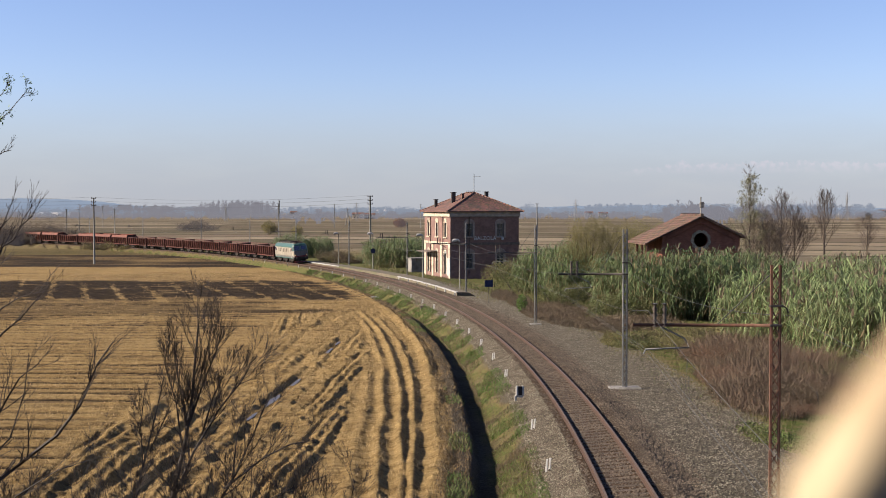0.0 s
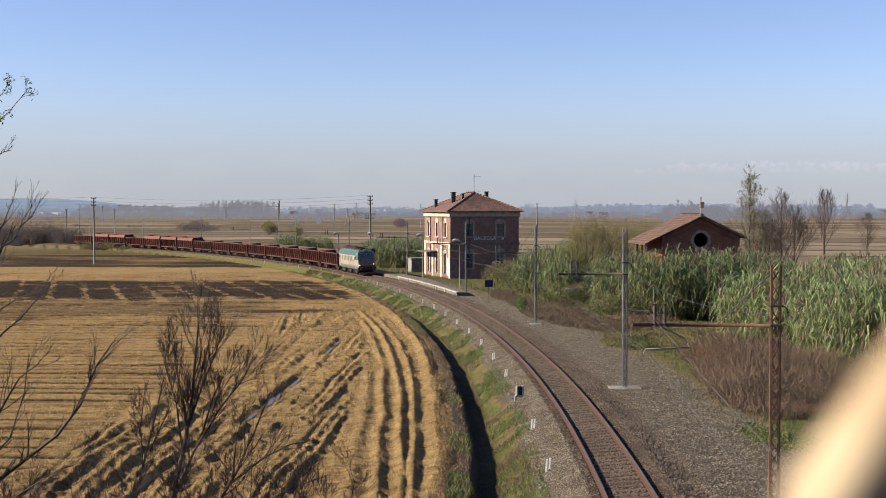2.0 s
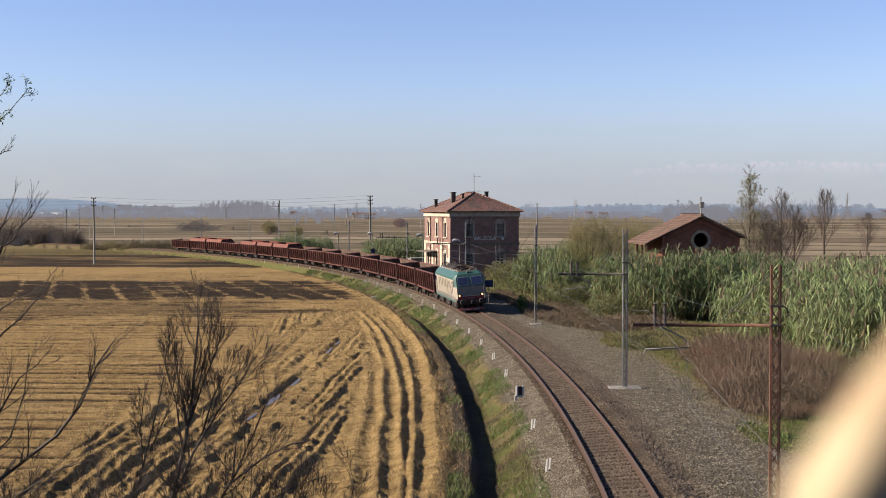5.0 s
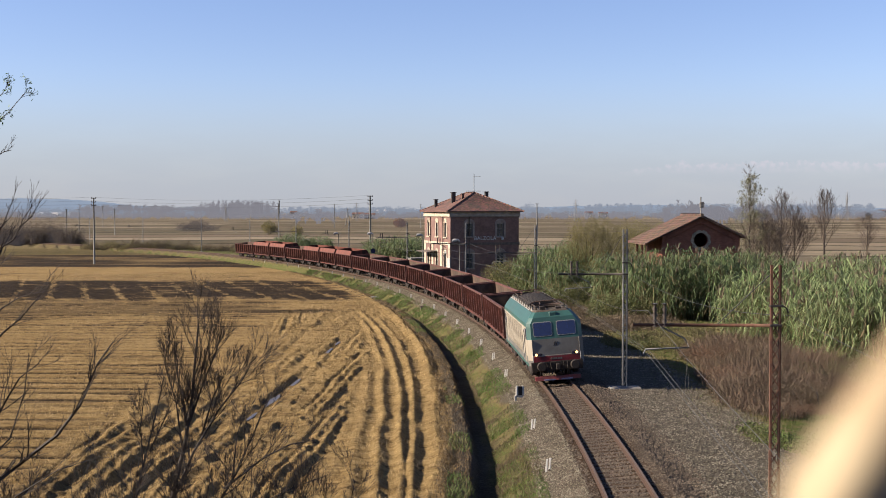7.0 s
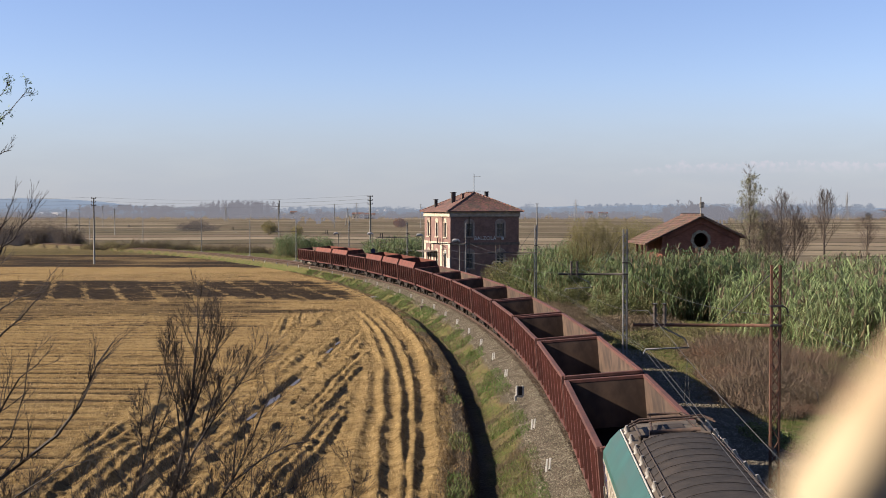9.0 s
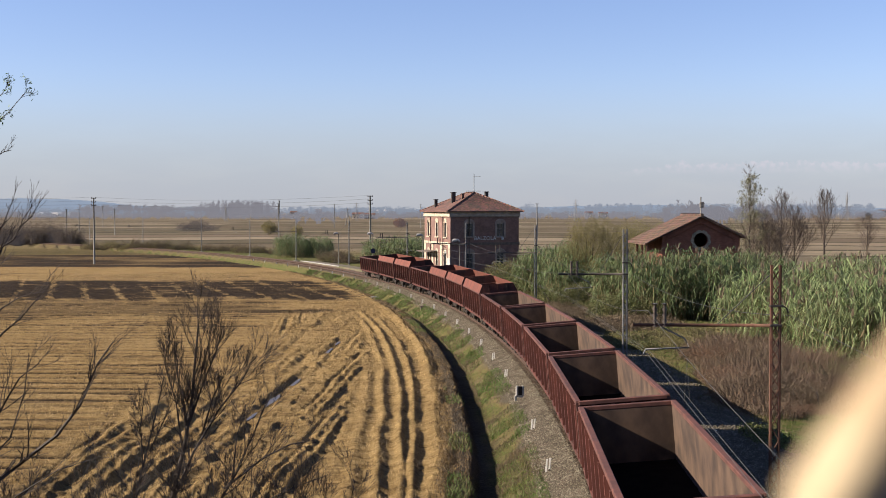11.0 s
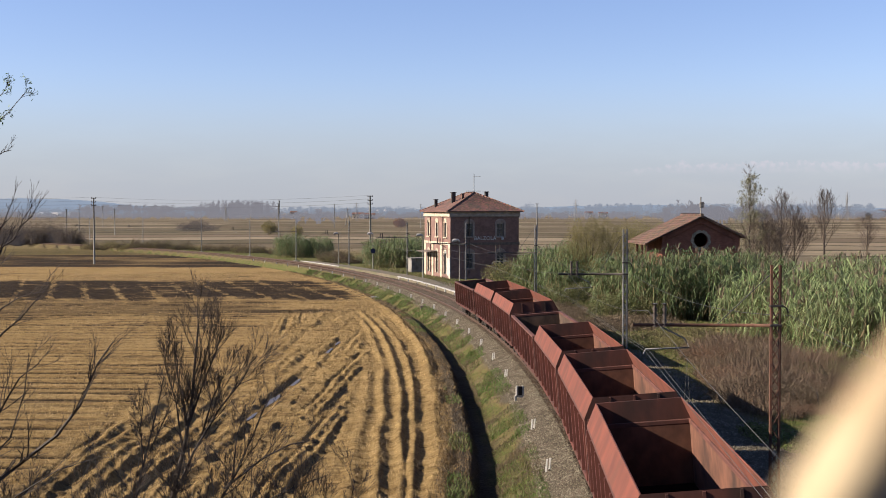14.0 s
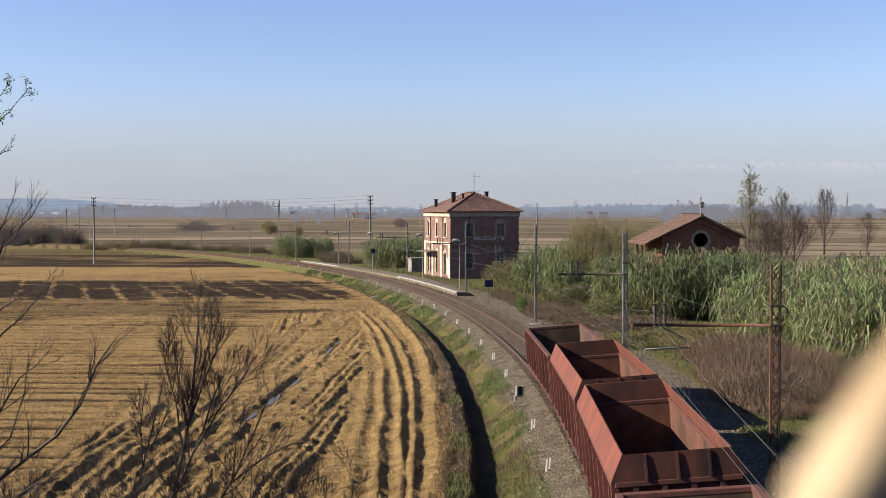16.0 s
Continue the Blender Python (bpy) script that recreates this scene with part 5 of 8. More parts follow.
    return st


build_station()


def build_shed():
    th = 0.05
    sh = thing("goods_shed", Matrix.Translation((26.3, 125.0, -1.15)) @ Matrix.Rotation(th, 4, "Z"),
               "derelict brick goods shed with a tiled roof and round window", "shed")
    hw, L, ze, za = 4.0, 7.8, 7.25, 9.15
    bm = B()
    # front gable with a round hole
    n, r, wz = 36, 0.72, 6.75
    rim = [bm.verts.new((r * math.cos(2 * math.pi * k / n), 0, wz + r * math.sin(2 * math.pi * k / n))) for k in range(n)]
    rim2 = [bm.verts.new((v.co.x, 0.35, v.co.z)) for v in rim]

    def edge(a):
        # where the ray from the window meets the gable's outline
        dx, dz = math.cos(a), math.sin(a)
        best = 99
        for (x0, z0), (x1, z1) in zip(out, out[1:] + out[:1]):
            ex, ez = x1 - x0, z1 - z0
            det = dx * (-ez) - dz * (-ex)
            if abs(det) < 1e-9:
                continue
            rx, rz = x0, z0 - wz
            t = (rx * (-ez) - rz * (-ex)) / det
            u = (dx * rz - dz * rx) / det
            if t > 0 and -1e-6 <= u <= 1 + 1e-6:
                best = min(best, t)
        return best
    out = [(-hw, 0), (hw, 0), (hw, ze), (0, za), (-hw, ze)]
    rim_o = []
    for k in range(n):
        a = 2 * math.pi * k / n
        t = edge(a)
        rim_o.append(bm.verts.new((t * math.cos(a), 0, wz + t * math.sin(a))))
    for k in range(n):
        j = (k + 1) % n
        bm.faces.new((rim[k], rim_o[k], rim_o[j], rim[j]))
        bm.faces.new((rim[j], rim2[j], rim2[k], rim[k]))
    part("gable_wall", bm, M_BARN, sh, "red brick gable wall")
    bm = B()
    for k in range(n):
        a0, a1 = 2 * math.pi * k / n, 2 * math.pi * (k + 1) / n - 0.03
        ro = (0.96, 1.03, 1.05, 1.03)[k % 4]
        pts = [(rr * math.cos(a), wz + rr * math.sin(a)) for rr, a in ((r, a0), (r, a1), (ro, a1), (ro, a0))]
        prism(bm, pts, "y", -0.10, 0.04)
    part("round_window_surround", bm, mat("warm_plaster", (0.62, 0.53, 0.38), 0.9, second=(0.42, 0.34, 0.24), scale=5), sh, "pale plaster ring round the window")
    for sgn in (-1, 1):
        bm = B()
        box(bm, *sorted((sgn * hw, sgn * (hw - 0.35))), 0.0, L, 0.0, ze - 0.05)
        part("side_wall", bm, M_BARN, sh)
    bm = B()
    prism(bm, [(-hw, 0), (hw, 0), (hw, ze), (0, za), (-hw, ze)], "y", L - 0.35, L)
    part("back_wall", bm, M_BARN, sh)
    # sloping brick bands under the verge, with a row of dentils
    dentil = None
    for sgn in (-1, 1):
        bm = B()
        prism(bm, [(sgn * 0.0, za - 0.25), (sgn * hw, ze - 0.25), (sgn * hw, ze - 0.62), (0, za - 0.62)], "y", -0.14, 0.0)
        part("verge_band", bm, M_BARN, sh)
        for k in range(26):
            x = sgn * (0.12 + k * (hw - 0.6) / 26)
            zz = za - 0.62 - abs(x) * (za - ze) / hw
            if dentil is None:
                bm = B()
                box(bm, -0.045, 0.045, -0.12, 0.0, -0.14, 0.02)
                dentil = part("dentil", bm, M_BARN, sh, "small brick dentil")
                dentil.matrix_basis = pose(x, 0, zz)
            else:
                again(dentil, pose(x, 0, zz))
        bm = B()
        prism(bm, [(sgn * hw, 0.0), (sgn * (hw - 0.55), 0.0), (sgn * (hw - 0.55), ze - 0.6), (sgn * hw, ze - 0.65)], "y", -0.10, 0.0)
        part("corner_pier", bm, M_BARN, sh)
    # roof slopes of separate tile rows, the longer one over the loading side
    slope = (za - ze) / hw
    for sgn, reach in ((-1, 5.9), (1, 4.55)):
        bm = B()
        t = 0.10
        prism(bm, [(0, za + 0.05), (sgn * reach, za + 0.05 - slope * reach), (sgn * reach, za - 0.07 - slope * reach), (0, za - 0.07)], "y", -0.55, L + 0.4)
        ro = part("roof_slope", bm, M_BARNTILE, sh, "clay-tiled roof slope with a ragged eave")
        rng = random.Random(4 + sgn)
        rows = int(reach / 0.36)
        first = None
        bm = B()
        for k in range(rows):
            for j in range(24):
                y0 = -0.6 + j * (L + 1.0) / 24
                xx = 0.1 + k * 0.36 + rng.uniform(-0.03, 0.03) + (rng.uniform(0, 0.2) if k == rows - 1 else 0)
                if k == rows - 1 and rng.random() < 0.25:
                    continue
                x1 = xx + 0.42
                u0, u1 = za + 0.07 - slope * xx, za + 0.13 - slope * x1
                yw = (L + 1.0) / 24
                vs = [bm.verts.new(v) for v in ((sgn * xx, y0, u0), (sgn * xx, y0 + yw / 2, u0 + 0.07), (sgn * xx, y0 + yw, u0),
                                                (sgn * x1, y0, u1), (sgn * x1, y0 + yw / 2, u1 + 0.07), (sgn * x1, y0 + yw, u1))]
                for q in ((0, 1, 4, 3), (1, 2, 5, 4)):
                    bm.faces.new([vs[i] for i in q])
        tagged(part("tiling", bm, M_BARNTILE, ro), kind="stuff")
    bm = B()
    for j in range(20):
        y0 = -0.6 + j * (L + 1.0) / 20
        tube(bm, [(0, y0, za + 0.16), (0, y0 + (L + 1.0) / 18, za + 0.13)], [0.17, 0.13], 7)
    tagged(part("ridge_tiling", bm, M_BARNTILE, sh), kind="stuff")
    # posts of the loading side, one leaning
    for y in (0.2, 2.6, 5.2):
        bm = B()
        box(bm, -5.55, -5.35, y, y + 0.2, 0, za - slope * 5.5 - 0.1)
        part("canopy_post", bm, M_RUSTMAST, sh)
    bm = B()
    tube(bm, [(0.3, 1.2, za - 0.1), (0.3, 1.2, za + 2.0)], 0.06, 6)
    box(bm, 0.2, 0.6, 1.1, 1.3, za + 0.9, za + 1.5, bevel=0.03)
    part("chimney_pipe", bm, M_CONC, sh, "thin metal flue")


build_shed()


def build_hut():
    x, y, th = line_at(205, 13.5)
    h = thing("platform_hut", Matrix.Translation((x, y, zland(x, y) - 0.05)) @ Matrix.Rotation(th, 4, "Z"), "small pale grey concrete hut with a dark door", "hut")
    bm = B()
    box(bm, -1.9, 1.9, -1.3, 1.3, 0, 2.3, bevel=0.02)
    part("hut_wall", bm, M_CONC, h)
    bm = B()
    box(bm, -2.1, 2.1, -1.5, 1.5, 2.3, 2.45, bevel=0.02)
    part("hut_roof", bm, M_CONC, h)
    bm = B()
    box(bm, 0.5, 1.3, -1.36, -1.25, 0, 1.95, bevel=0.01)
    part("hut_door", bm, M_SHUT, h)


build_hut()


# ---- platform, masts, wires, lamps, poles ----
def edge_of(s):
    """Distance of the platform edge from the centre line."""
    return 1.72 + 0.95 * float(smooth(215, 165, s))


def build_platform():
    pf = thing("platform", label="low gravel-topped platform with a whitened kerb edge", category="platform", kind="structure")
    ss = np.arange(139, 244, 3.0)
    bm = B()
    rows = []
    for s in ss:
        row = []
        for d, h in ((edge_of(s) + 0.08, -0.45), (edge_of(s) + 0.08, 0.22), (edge_of(s) + 0.4, 0.23), (edge_of(s) + 1.5 + 1.3 * float(smooth(150, 172, s)), 0.18), (edge_of(s) + 2.6 + 2.4 * float(smooth(150, 172, s)), -0.50)):
            x, y, _ = line_at(s, d)
            row.append(bm.verts.new((x, y, float(lie(line_at(s)[1])) + h)))
        rows.append(row)
    for a, b in zip(rows, rows[1:]):
        for i in range(4):
            bm.faces.new((a[i], a[i + 1], b[i + 1], b[i]))
    for r in (rows[0], rows[-1]):
        bm.faces.new(r)
    bmesh.ops.recalc_face_normals(bm, faces=bm.faces)
    m = mat("platform_gravel", (0.27, 0.225, 0.16), 0.95, second=(0.18, 0.15, 0.10), scale=2.5, third=(0.15, 0.16, 0.07), third_scale=0.25)
    part("platform_top", bm, m, pf)
    for k, (a, b) in enumerate(zip(np.arange(139, 242, 2.0), np.arange(141, 244, 2.0))):
        if 176 < a < 214:
            continue
        bm = B()
        p = [line_at(s, d) for s, d in ((a + 0.02, edge_of(a)), (b - 0.02, edge_of(b)), (b - 0.02, edge_of(b) + 0.30), (a + 0.02, edge_of(a) + 0.30))]
        z = float(lie(line_at((a + b) / 2)[1])) + 0.24 + 0.012 * math.sin(k * 2.3)
        lo = [bm.verts.new((x, y, z - 0.10)) for x, y, _ in p]
        hi = [bm.verts.new((x, y, z + 0.0)) for x, y, _ in p]
        bm.faces.new(hi)
        for i in range(4):
            bm.faces.new((lo[i], lo[(i + 1) % 4], hi[(i + 1) % 4], hi[i]))
        bmesh.ops.recalc_face_normals(bm, faces=bm.faces)
        part("kerb_stone", bm, M_WHITE, pf)
        if k % 3 == 0 and a < 176:
            bm = B()
            x, y, th = line_at((a + b) / 2, edge_of(a) + 0.02)
            box(bm, -0.09, 0.09, -0.1, 0.1, z - 0.75, z - 0.1, m=Matrix.Translation((x, y, 0)) @ Matrix.Rotation(th, 4, "Z"))
            part("kerb_leg", bm, M_WHITE, pf)


build_platform()

SUPPORTS = [-12.0, 38.0, 64.2, 102.5, 140.0, 180.0, 220.0, 257.0, 290.0, 325.0, 367.0, 405.0]
MAST_D = {38.0: 4.38, 64.2: 3.5, 102.5: 4.0, 140.0: 4.0, 180.0: 4.7}


def build_mast(s, d, rusty, height=8.1):
    x, y, th = line_at(s, d)
    zr = float(lie(line_at(s)[1]))
    z0 = zland(x, y) - 0.05
    mm = thing("catenary_mast", Matrix.Translation((x, y, z0)) @ Matrix.Rotation(th, 4, "Z"),
               ("rusty red-brown lattice mast carrying the overhead wire" if rusty else "grey lattice steel mast carrying the overhead wire"), "catenary mast", "masts along the line")
    M = M_RUSTMAST if rusty else M_STEEL
    up = zr - z0
    top = up + height
    hw = 0.13 if rusty else 0.10 if s < 80 else 0.075
    for sx in (-1, 1):
        bm = B()
        t = 0.035 if s < 80 else 0.022
        box(bm, sx * hw - t, sx * hw + t, -0.06, 0.06, 0, top)
        box(bm, *sorted((sx * hw, sx * (hw - 0.03))), -0.08, 0.08, 0, top)
        part("chord", bm, M, mm)
    n = int(top / 0.42)
    bm = B()
    for k in range(n):
        za, zb = 0.15 + k * (top - 0.3) / n, 0.15 + (k + 1) * (top - 0.3) / n
        for yy in (-0.06, 0.06):
            s2 = 1 if (k % 2) == (yy > 0) else -1
            tube(bm, [(-hw * s2, yy, za), (hw * s2, yy, zb)], 0.018 if s < 80 else 0.010, 4)
    part("lacing", bm, M, mm)
    bm = B()
    e = 0.85 if s < 80 else 0.5
    box(bm, -e, e, -0.45, 0.45, -0.4, 0.14, bevel=0.06)
    part("footing", bm, M_CONC, mm)
    # registration arm towards the track
    arm_z = up + (5.39 if rusty else 5.75)
    reach = -(d - 0.35)
    bm = B()
    tube(bm, [(-hw, 0, arm_z), (reach - 0.36, 0, arm_z)], 0.05, 8)
    part("cantilever_arm", bm, M_RUSTMAST if rusty else M_PIPE, mm)
    bm = B()
    tube(bm, [(-hw, 0, top - 0.25), (reach * 0.45, 0, arm_z)], 0.015, 5)
    part("stay_wire", bm, M_WIRE, mm)
    for dx in (0.32, 0.62):
        bm = B()
        pts, rr = [], []
        for k in range(9):
            pts.append((reach + dx, 0, arm_z - 0.05 + 0.09 * k))
            rr.append(0.035 if k % 2 else 0.085)
        tube(bm, pts, rr, 8)
        part("insulator", bm, M_INSUL, mm, "brown ribbed insulator")
    bm = B()
    tube(bm, [(reach + 0.5, 0, arm_z - 0.05), (reach + 1.25, 0.05, arm_z - 0.42), (reach + 1.4, 0.05, arm_z - 0.70), (reach + 0.05, 0.05, arm_z - 0.76), (reach - 0.02, 0.05, arm_z - 0.90)], 0.028, 6)
    part("steady_arm", bm, M_STEEL, mm)
    for za, e in ((arm_z + 0.6, 0.14), (arm_z, 0.1)):
        bm = B()
        box(bm, -hw - 0.06, hw + e * 0.6, -0.10, 0.10, za - 0.035, za + 0.035, bevel=0.01)
        part("bracket", bm, M_PIPE, mm)
    bm = B()
    tube(bm, [(hw + 0.1, 0, arm_z + 0.6), (hw + 0.22, 0, arm_z + 0.52), (hw + 0.26, 0, arm_z + 0.38)], 0.028, 6)
    part("feeder_hook", bm, M_PIPE, mm)


for s in SUPPORTS[1:]:
    build_mast(s, MAST_D.get(s, 4.9), s == 38.0, 7.25 if s == 38.0 else 8.1)


def wire(name, pts, r, label):
    bm = B()
    tube(bm, pts, r, 4, cap=False)
    tagged(part(name, bm, M_WIRE), label, "wire")


def build_wires():
    for a, b in zip(SUPPORTS, SUPPORTS[1:]):
        n = 10
        for nm, d, h, sag, r in (("contact_wire", 0.52, 4.52, 0.02, 0.0065), ("contact_wire", 0.40, 4.52, 0.02, 0.0065), ("messenger_wire", 0.46, 5.8, 0.55, 0.007)):
            pts = [rail_point(a + (b - a) * k / n, d * 1.0, h - 4 * sag * (k / n) * (1 - k / n)) for k in range(n + 1)]
            p0, p1 = rail_point(a, d, h), rail_point(b, d, h)
            pts = [p0.lerp(p1, k / n) - Vector((0, 0, 4 * sag * (k / n) * (1 - k / n))) for k in range(n + 1)]
            wire(nm, pts, r, "thin overhead wire above the track")
        for k in (2, 5, 8):
            for d in (0.52, 0.40):
                t = k / n
                p0, p1 = rail_point(a, d, 4.52), rail_point(b, d, 4.52)
                q0, q1 = rail_point(a, 0.46, 5.8), rail_point(b, 0.46, 5.8)
                wire("dropper", [p0.lerp(p1, t) - Vector((0, 0, 0.08 * t * (1 - t))), q0.lerp(q1, t) - Vector((0, 0, 2.2 * t * (1 - t)))], 0.0035, "thin dropper between the overhead wires")
        da, db = MAST_D.get(a, 4.9) + 0.45, MAST_D.get(b, 4.9) + 0.45
        p0, p1 = rail_point(a, da, 5.7), rail_point(b, db, 5.7)
        p0.z, p1.z = p0.z - CANT * da, p1.z - CANT * db
        wire("feeder_wire", [p0.lerp(p1, k / 10) - Vector((0, 0, 2.0 * (k / 10) * (1 - k / 10))) for k in range(11)], 0.009, "grey feeder wire from mast to mast")


build_wires()


def build_lamp(s, d, h, blue_sign):
    x, y, th = line_at(s, d)
    z = float(lie(line_at(s)[1])) + 0.15 if 139 < s < 243 else zland(x, y)
    lp = thing("platform_lamp", Matrix.Translation((x, y, z)) @ Matrix.Rotation(th, 4, "Z"), "slim grey platform lamp post with a white hooded head", "lamp post", "lamps of the platform")
    bm = B()
    tube(bm, [(0, 0, -0.2), (0, 0, h * 0.5), (0, 0, h)], [0.09, 0.07, 0.055], 8)
    part("pole", bm, M_GREYPOLE, lp)
    bm = B()
    tube(bm, [(0, 0, h - 0.05), (-0.25, 0, h + 0.10), (-0.75, 0, h + 0.06), (-0.95, 0, h - 0.02)], [0.07, 0.16, 0.22, 0.10], 10)
    part("head", bm, M_WHITE, lp, "white hooded lamp head")
    if blue_sign:
        bm = B()
        tube(bm, [(0, -0.12, 2.95), (0, -0.08, 2.95)], 0.42, 18)
        part("sign_disc", bm, M_BLUE, lp, "round blue sign")


M_BLUE = mat("sign_blue", (0.015, 0.03, 0.10), 0.6, second=(0.02, 0.04, 0.12), scale=4)
for s, d, h, b in ((221.2, 3.3, 5.6, False), (205.2, 5.3, 5.8, True), (173.5, 5.5, 6.0, False), (149.2, 5.1, 5.7, False)):
    build_lamp(s, d, h, b)


def build_signs():
    x, y, th = line_at(127.4, 4.1)
    sg = thing("sign_post", Matrix.Translation((x, y, zland(x, y))) @ Matrix.Rotation(th, 4, "Z"), "dark blue sign board on a thin post beside the track", "sign")
    bm = B()
    tube(bm, [(0, 0, -0.2), (0, 0, 2.2)], 0.04, 6)
    part("post", bm, M_PIPE, sg)
    bm = B()
    box(bm, -0.45, 0.45, -0.05, 0.0, 1.75, 2.45, bevel=0.01)
    part("board", bm, M_BLUE, sg)
    # lineside cabinet and post
    x, y, th = line_at(61.6, -2.28)
    cb = thing("track_cabinet", Matrix.Translation((x, y, zland(x, y))) @ Matrix.Rotation(th + 0.1, 4, "Z"), "small dark and white striped box on a post by the track", "cabinet")
    bm = B()
    box(bm, -0.02, 0.16, -0.1, 0.1, 0.28, 0.72, bevel=0.01)
    part("box", bm, M_DARK, cb)
    for x0 in (-0.14, 0.16):
        bm = B()
        box(bm, x0, x0 + 0.10, -0.1, 0.1, 0.26, 0.74, bevel=0.01)
        part("side_plate", bm, M_WHITE, cb)
    bm = B()
    box(bm, -0.2, -0.1, -0.06, 0.06, -0.1, 0.26)
    box(bm, -0.1, 0.22, -0.06, 0.06, 0.16, 0.28)
    part("stand", bm, M_WHITE, cb)
    x, y, th = line_at(128.6, -2.55)
    cv = thing("culvert_head", Matrix.Translation((x, y, zland(x, y) - 0.12)) @ Matrix.Rotation(th, 4, "Z"), "weathered concrete culvert head on the ditch bank", "culvert")
    bm = B()
    box(bm, -0.42, 0.42, -0.25, 0.25, -0.7, 0.14, bevel=0.05)
    part("headwall", bm, M_TRIM, cv)
    bm = B()
    box(bm, -0.48, 0.48, -0.3, 0.3, 0.14, 0.21, bevel=0.03)
    part("coping", bm, M_TRIM, cv)
    x, y, th = line_at(148, -5.6)
    rk = B()
    bmesh.ops.create_icosphere(rk, subdivisions=2, radius=0.3)
    for v in rk.verts:
        v.co *= 1 + 0.3 * noise.noise(v.co * 4)
        v.co.x *= 2.0
        v.co.z *= 0.6
    ob = part("stone", rk, M_WHITE)
    ob.matrix_basis = pose(x, y, zland(x, y) + 0.05, 0, 0, 25)
    tagged(ob, "pale stone lying on the grassy bank", "stone")


build_signs()


def build_utility_pole(x, y, h, arms, z=None, r=0.17):
    up = thing("utility_pole", Matrix.Translation((x, y, (zland(x, y) if z is None else z) - 0.1)), "tall concrete utility pole with insulators", "utility pole", "poles across the fields")
    bm = B()
    tube(bm, [(0, 0, 0), (0.02, 0, h * 0.5), (0, 0, h)], [r * 1.25, r, r * 0.75], 8)
    part("pole", bm, M_GREYPOLE, up)
    for z_ in arms:
        bm = B()
        box(bm, -0.48, 0.48, -0.05, 0.05, h - z_ - 0.05, h - z_ + 0.05)
        part("crossarm", bm, M_PIPE, up)
        for x_ in (-0.42, 0.42):
            bm = B()
            tube(bm, [(x_, 0, h - z_), (x_, 0, h - z_ + 0.08), (x_, 0, h - z_ + 0.16), (x_, 0, h - z_ + 0.3)], [0.05, 0.1, 0.06, 0.09], 7)
            part("insulator", bm, M_INSUL, up)


POLES = [(-71.1, 249.6, 13.6), (-13.9, 234.0, 13.4)]
for x, y, h in POLES:
    build_utility_pole(x, y, h, (0.2, 0.9, 1.6))
for px_x, dist, h in ((-62.5, 466.0, 14.0), (-70.0, 790.0, 15.0), (-14.0, 770.0, 15.0), (-222.0, 800.0, 14.0), (-150.0, 560.0, 12.0), (-172.0, 560.0, 12.0), (-190.0, 640.0, 12), (-215, 700, 12), (34.5, 450.0, 14.0)):
    build_utility_pole(px_x, dist, h, (0.3,), r=0.2)
for (xa, ya, ha), (xb, yb, hb) in zip([(-190.0, 262.0, 13.6)] + POLES, POLES + [(60.0, 214.0, 13.4)]):
    for dz in (0.0, -0.7, -1.4):
        for dx in (-0.42, 0.42):
            p0, p1 = Vector((xa + dx, ya, zland(xa, ya) + ha + dz)), Vector((xb + dx, yb, zland(xb, yb) + hb + dz))
            if dx > 0 and xb > 50:
                continue
            if xb > 50:
                continue
            wire("power_line", [p0.lerp(p1, k / 12) - Vector((0, 0, 4 * 0.8 * (k / 12) * (1 - k / 12))) for k in range(13)], 0.007, "thin power line between poles")


# ---- plants ----
M_REED = leaf_mat("cane_leaf", (0.29, 0.42, 0.16), (0.42, 0.50, 0.235), 0.5, through_light=0.3)
M_REEDGREEN = leaf_mat("young_cane_leaf", (0.17, 0.26, 0.10), (0.25, 0.31, 0.14), 0.5)
M_REEDDRY = leaf_mat("dry_cane", (0.42, 0.34, 0.185), (0.28, 0.225, 0.12), 0.35)
M_PLUME = leaf_mat("cane_plume", (0.36, 0.285, 0.195), (0.27, 0.205, 0.135), 0.3)
M_SHRUB = leaf_mat("shrub_leaf", (0.13, 0.17, 0.05), (0.21, 0.20, 0.075), 0.45)
M_OLIVE = leaf_mat("olive_leaf", (0.36, 0.31, 0.115), (0.25, 0.23, 0.09), 0.28)
M_GREENLEAF = leaf_mat("fresh_leaf", (0.14, 0.26, 0.05), (0.19, 0.28, 0.07), 0.4)
M_BROWN = leaf_mat("dead_brush", (0.225, 0.165, 0.095), (0.15, 0.115, 0.07), 0.22, through_light=0.1)
M_RUSSET = leaf_mat("russet_brush", (0.29, 0.155, 0.085), (0.18, 0.115, 0.07), 0.22, through_light=0.1)
M_BARK = mat("grey_brown_bark", (0.105, 0.085, 0.07), 0.9, second=(0.065, 0.052, 0.042), scale=6, stretch=(1, 1, 0.3))
M_TWIGFINE = mat("fine_grey_twig", (0.20, 0.155, 0.12), 0.9, second=(0.145, 0.11, 0.085), scale=1)
M_STALK = mat("dead_stalk", (0.24, 0.175, 0.125), 0.9, second=(0.15, 0.11, 0.08), scale=1.5)
M_TWIG = mat("bare_twig", (0.10, 0.08, 0.065), 0.9, second=(0.065, 0.05, 0.04), scale=3)
M_GRASSB = leaf_mat("grass_blade", (0.17, 0.26, 0.06), (0.24, 0.26, 0.09), 0.45)
M_GRASSD = leaf_mat("dry_grass_blade", (0.52, 0.41, 0.225), (0.36, 0.28, 0.15), 0.35)
M_PALELEAF = leaf_mat("pale_poplar_leaf", (0.34, 0.33, 0.19), (0.24, 0.23, 0.12), 0.4)
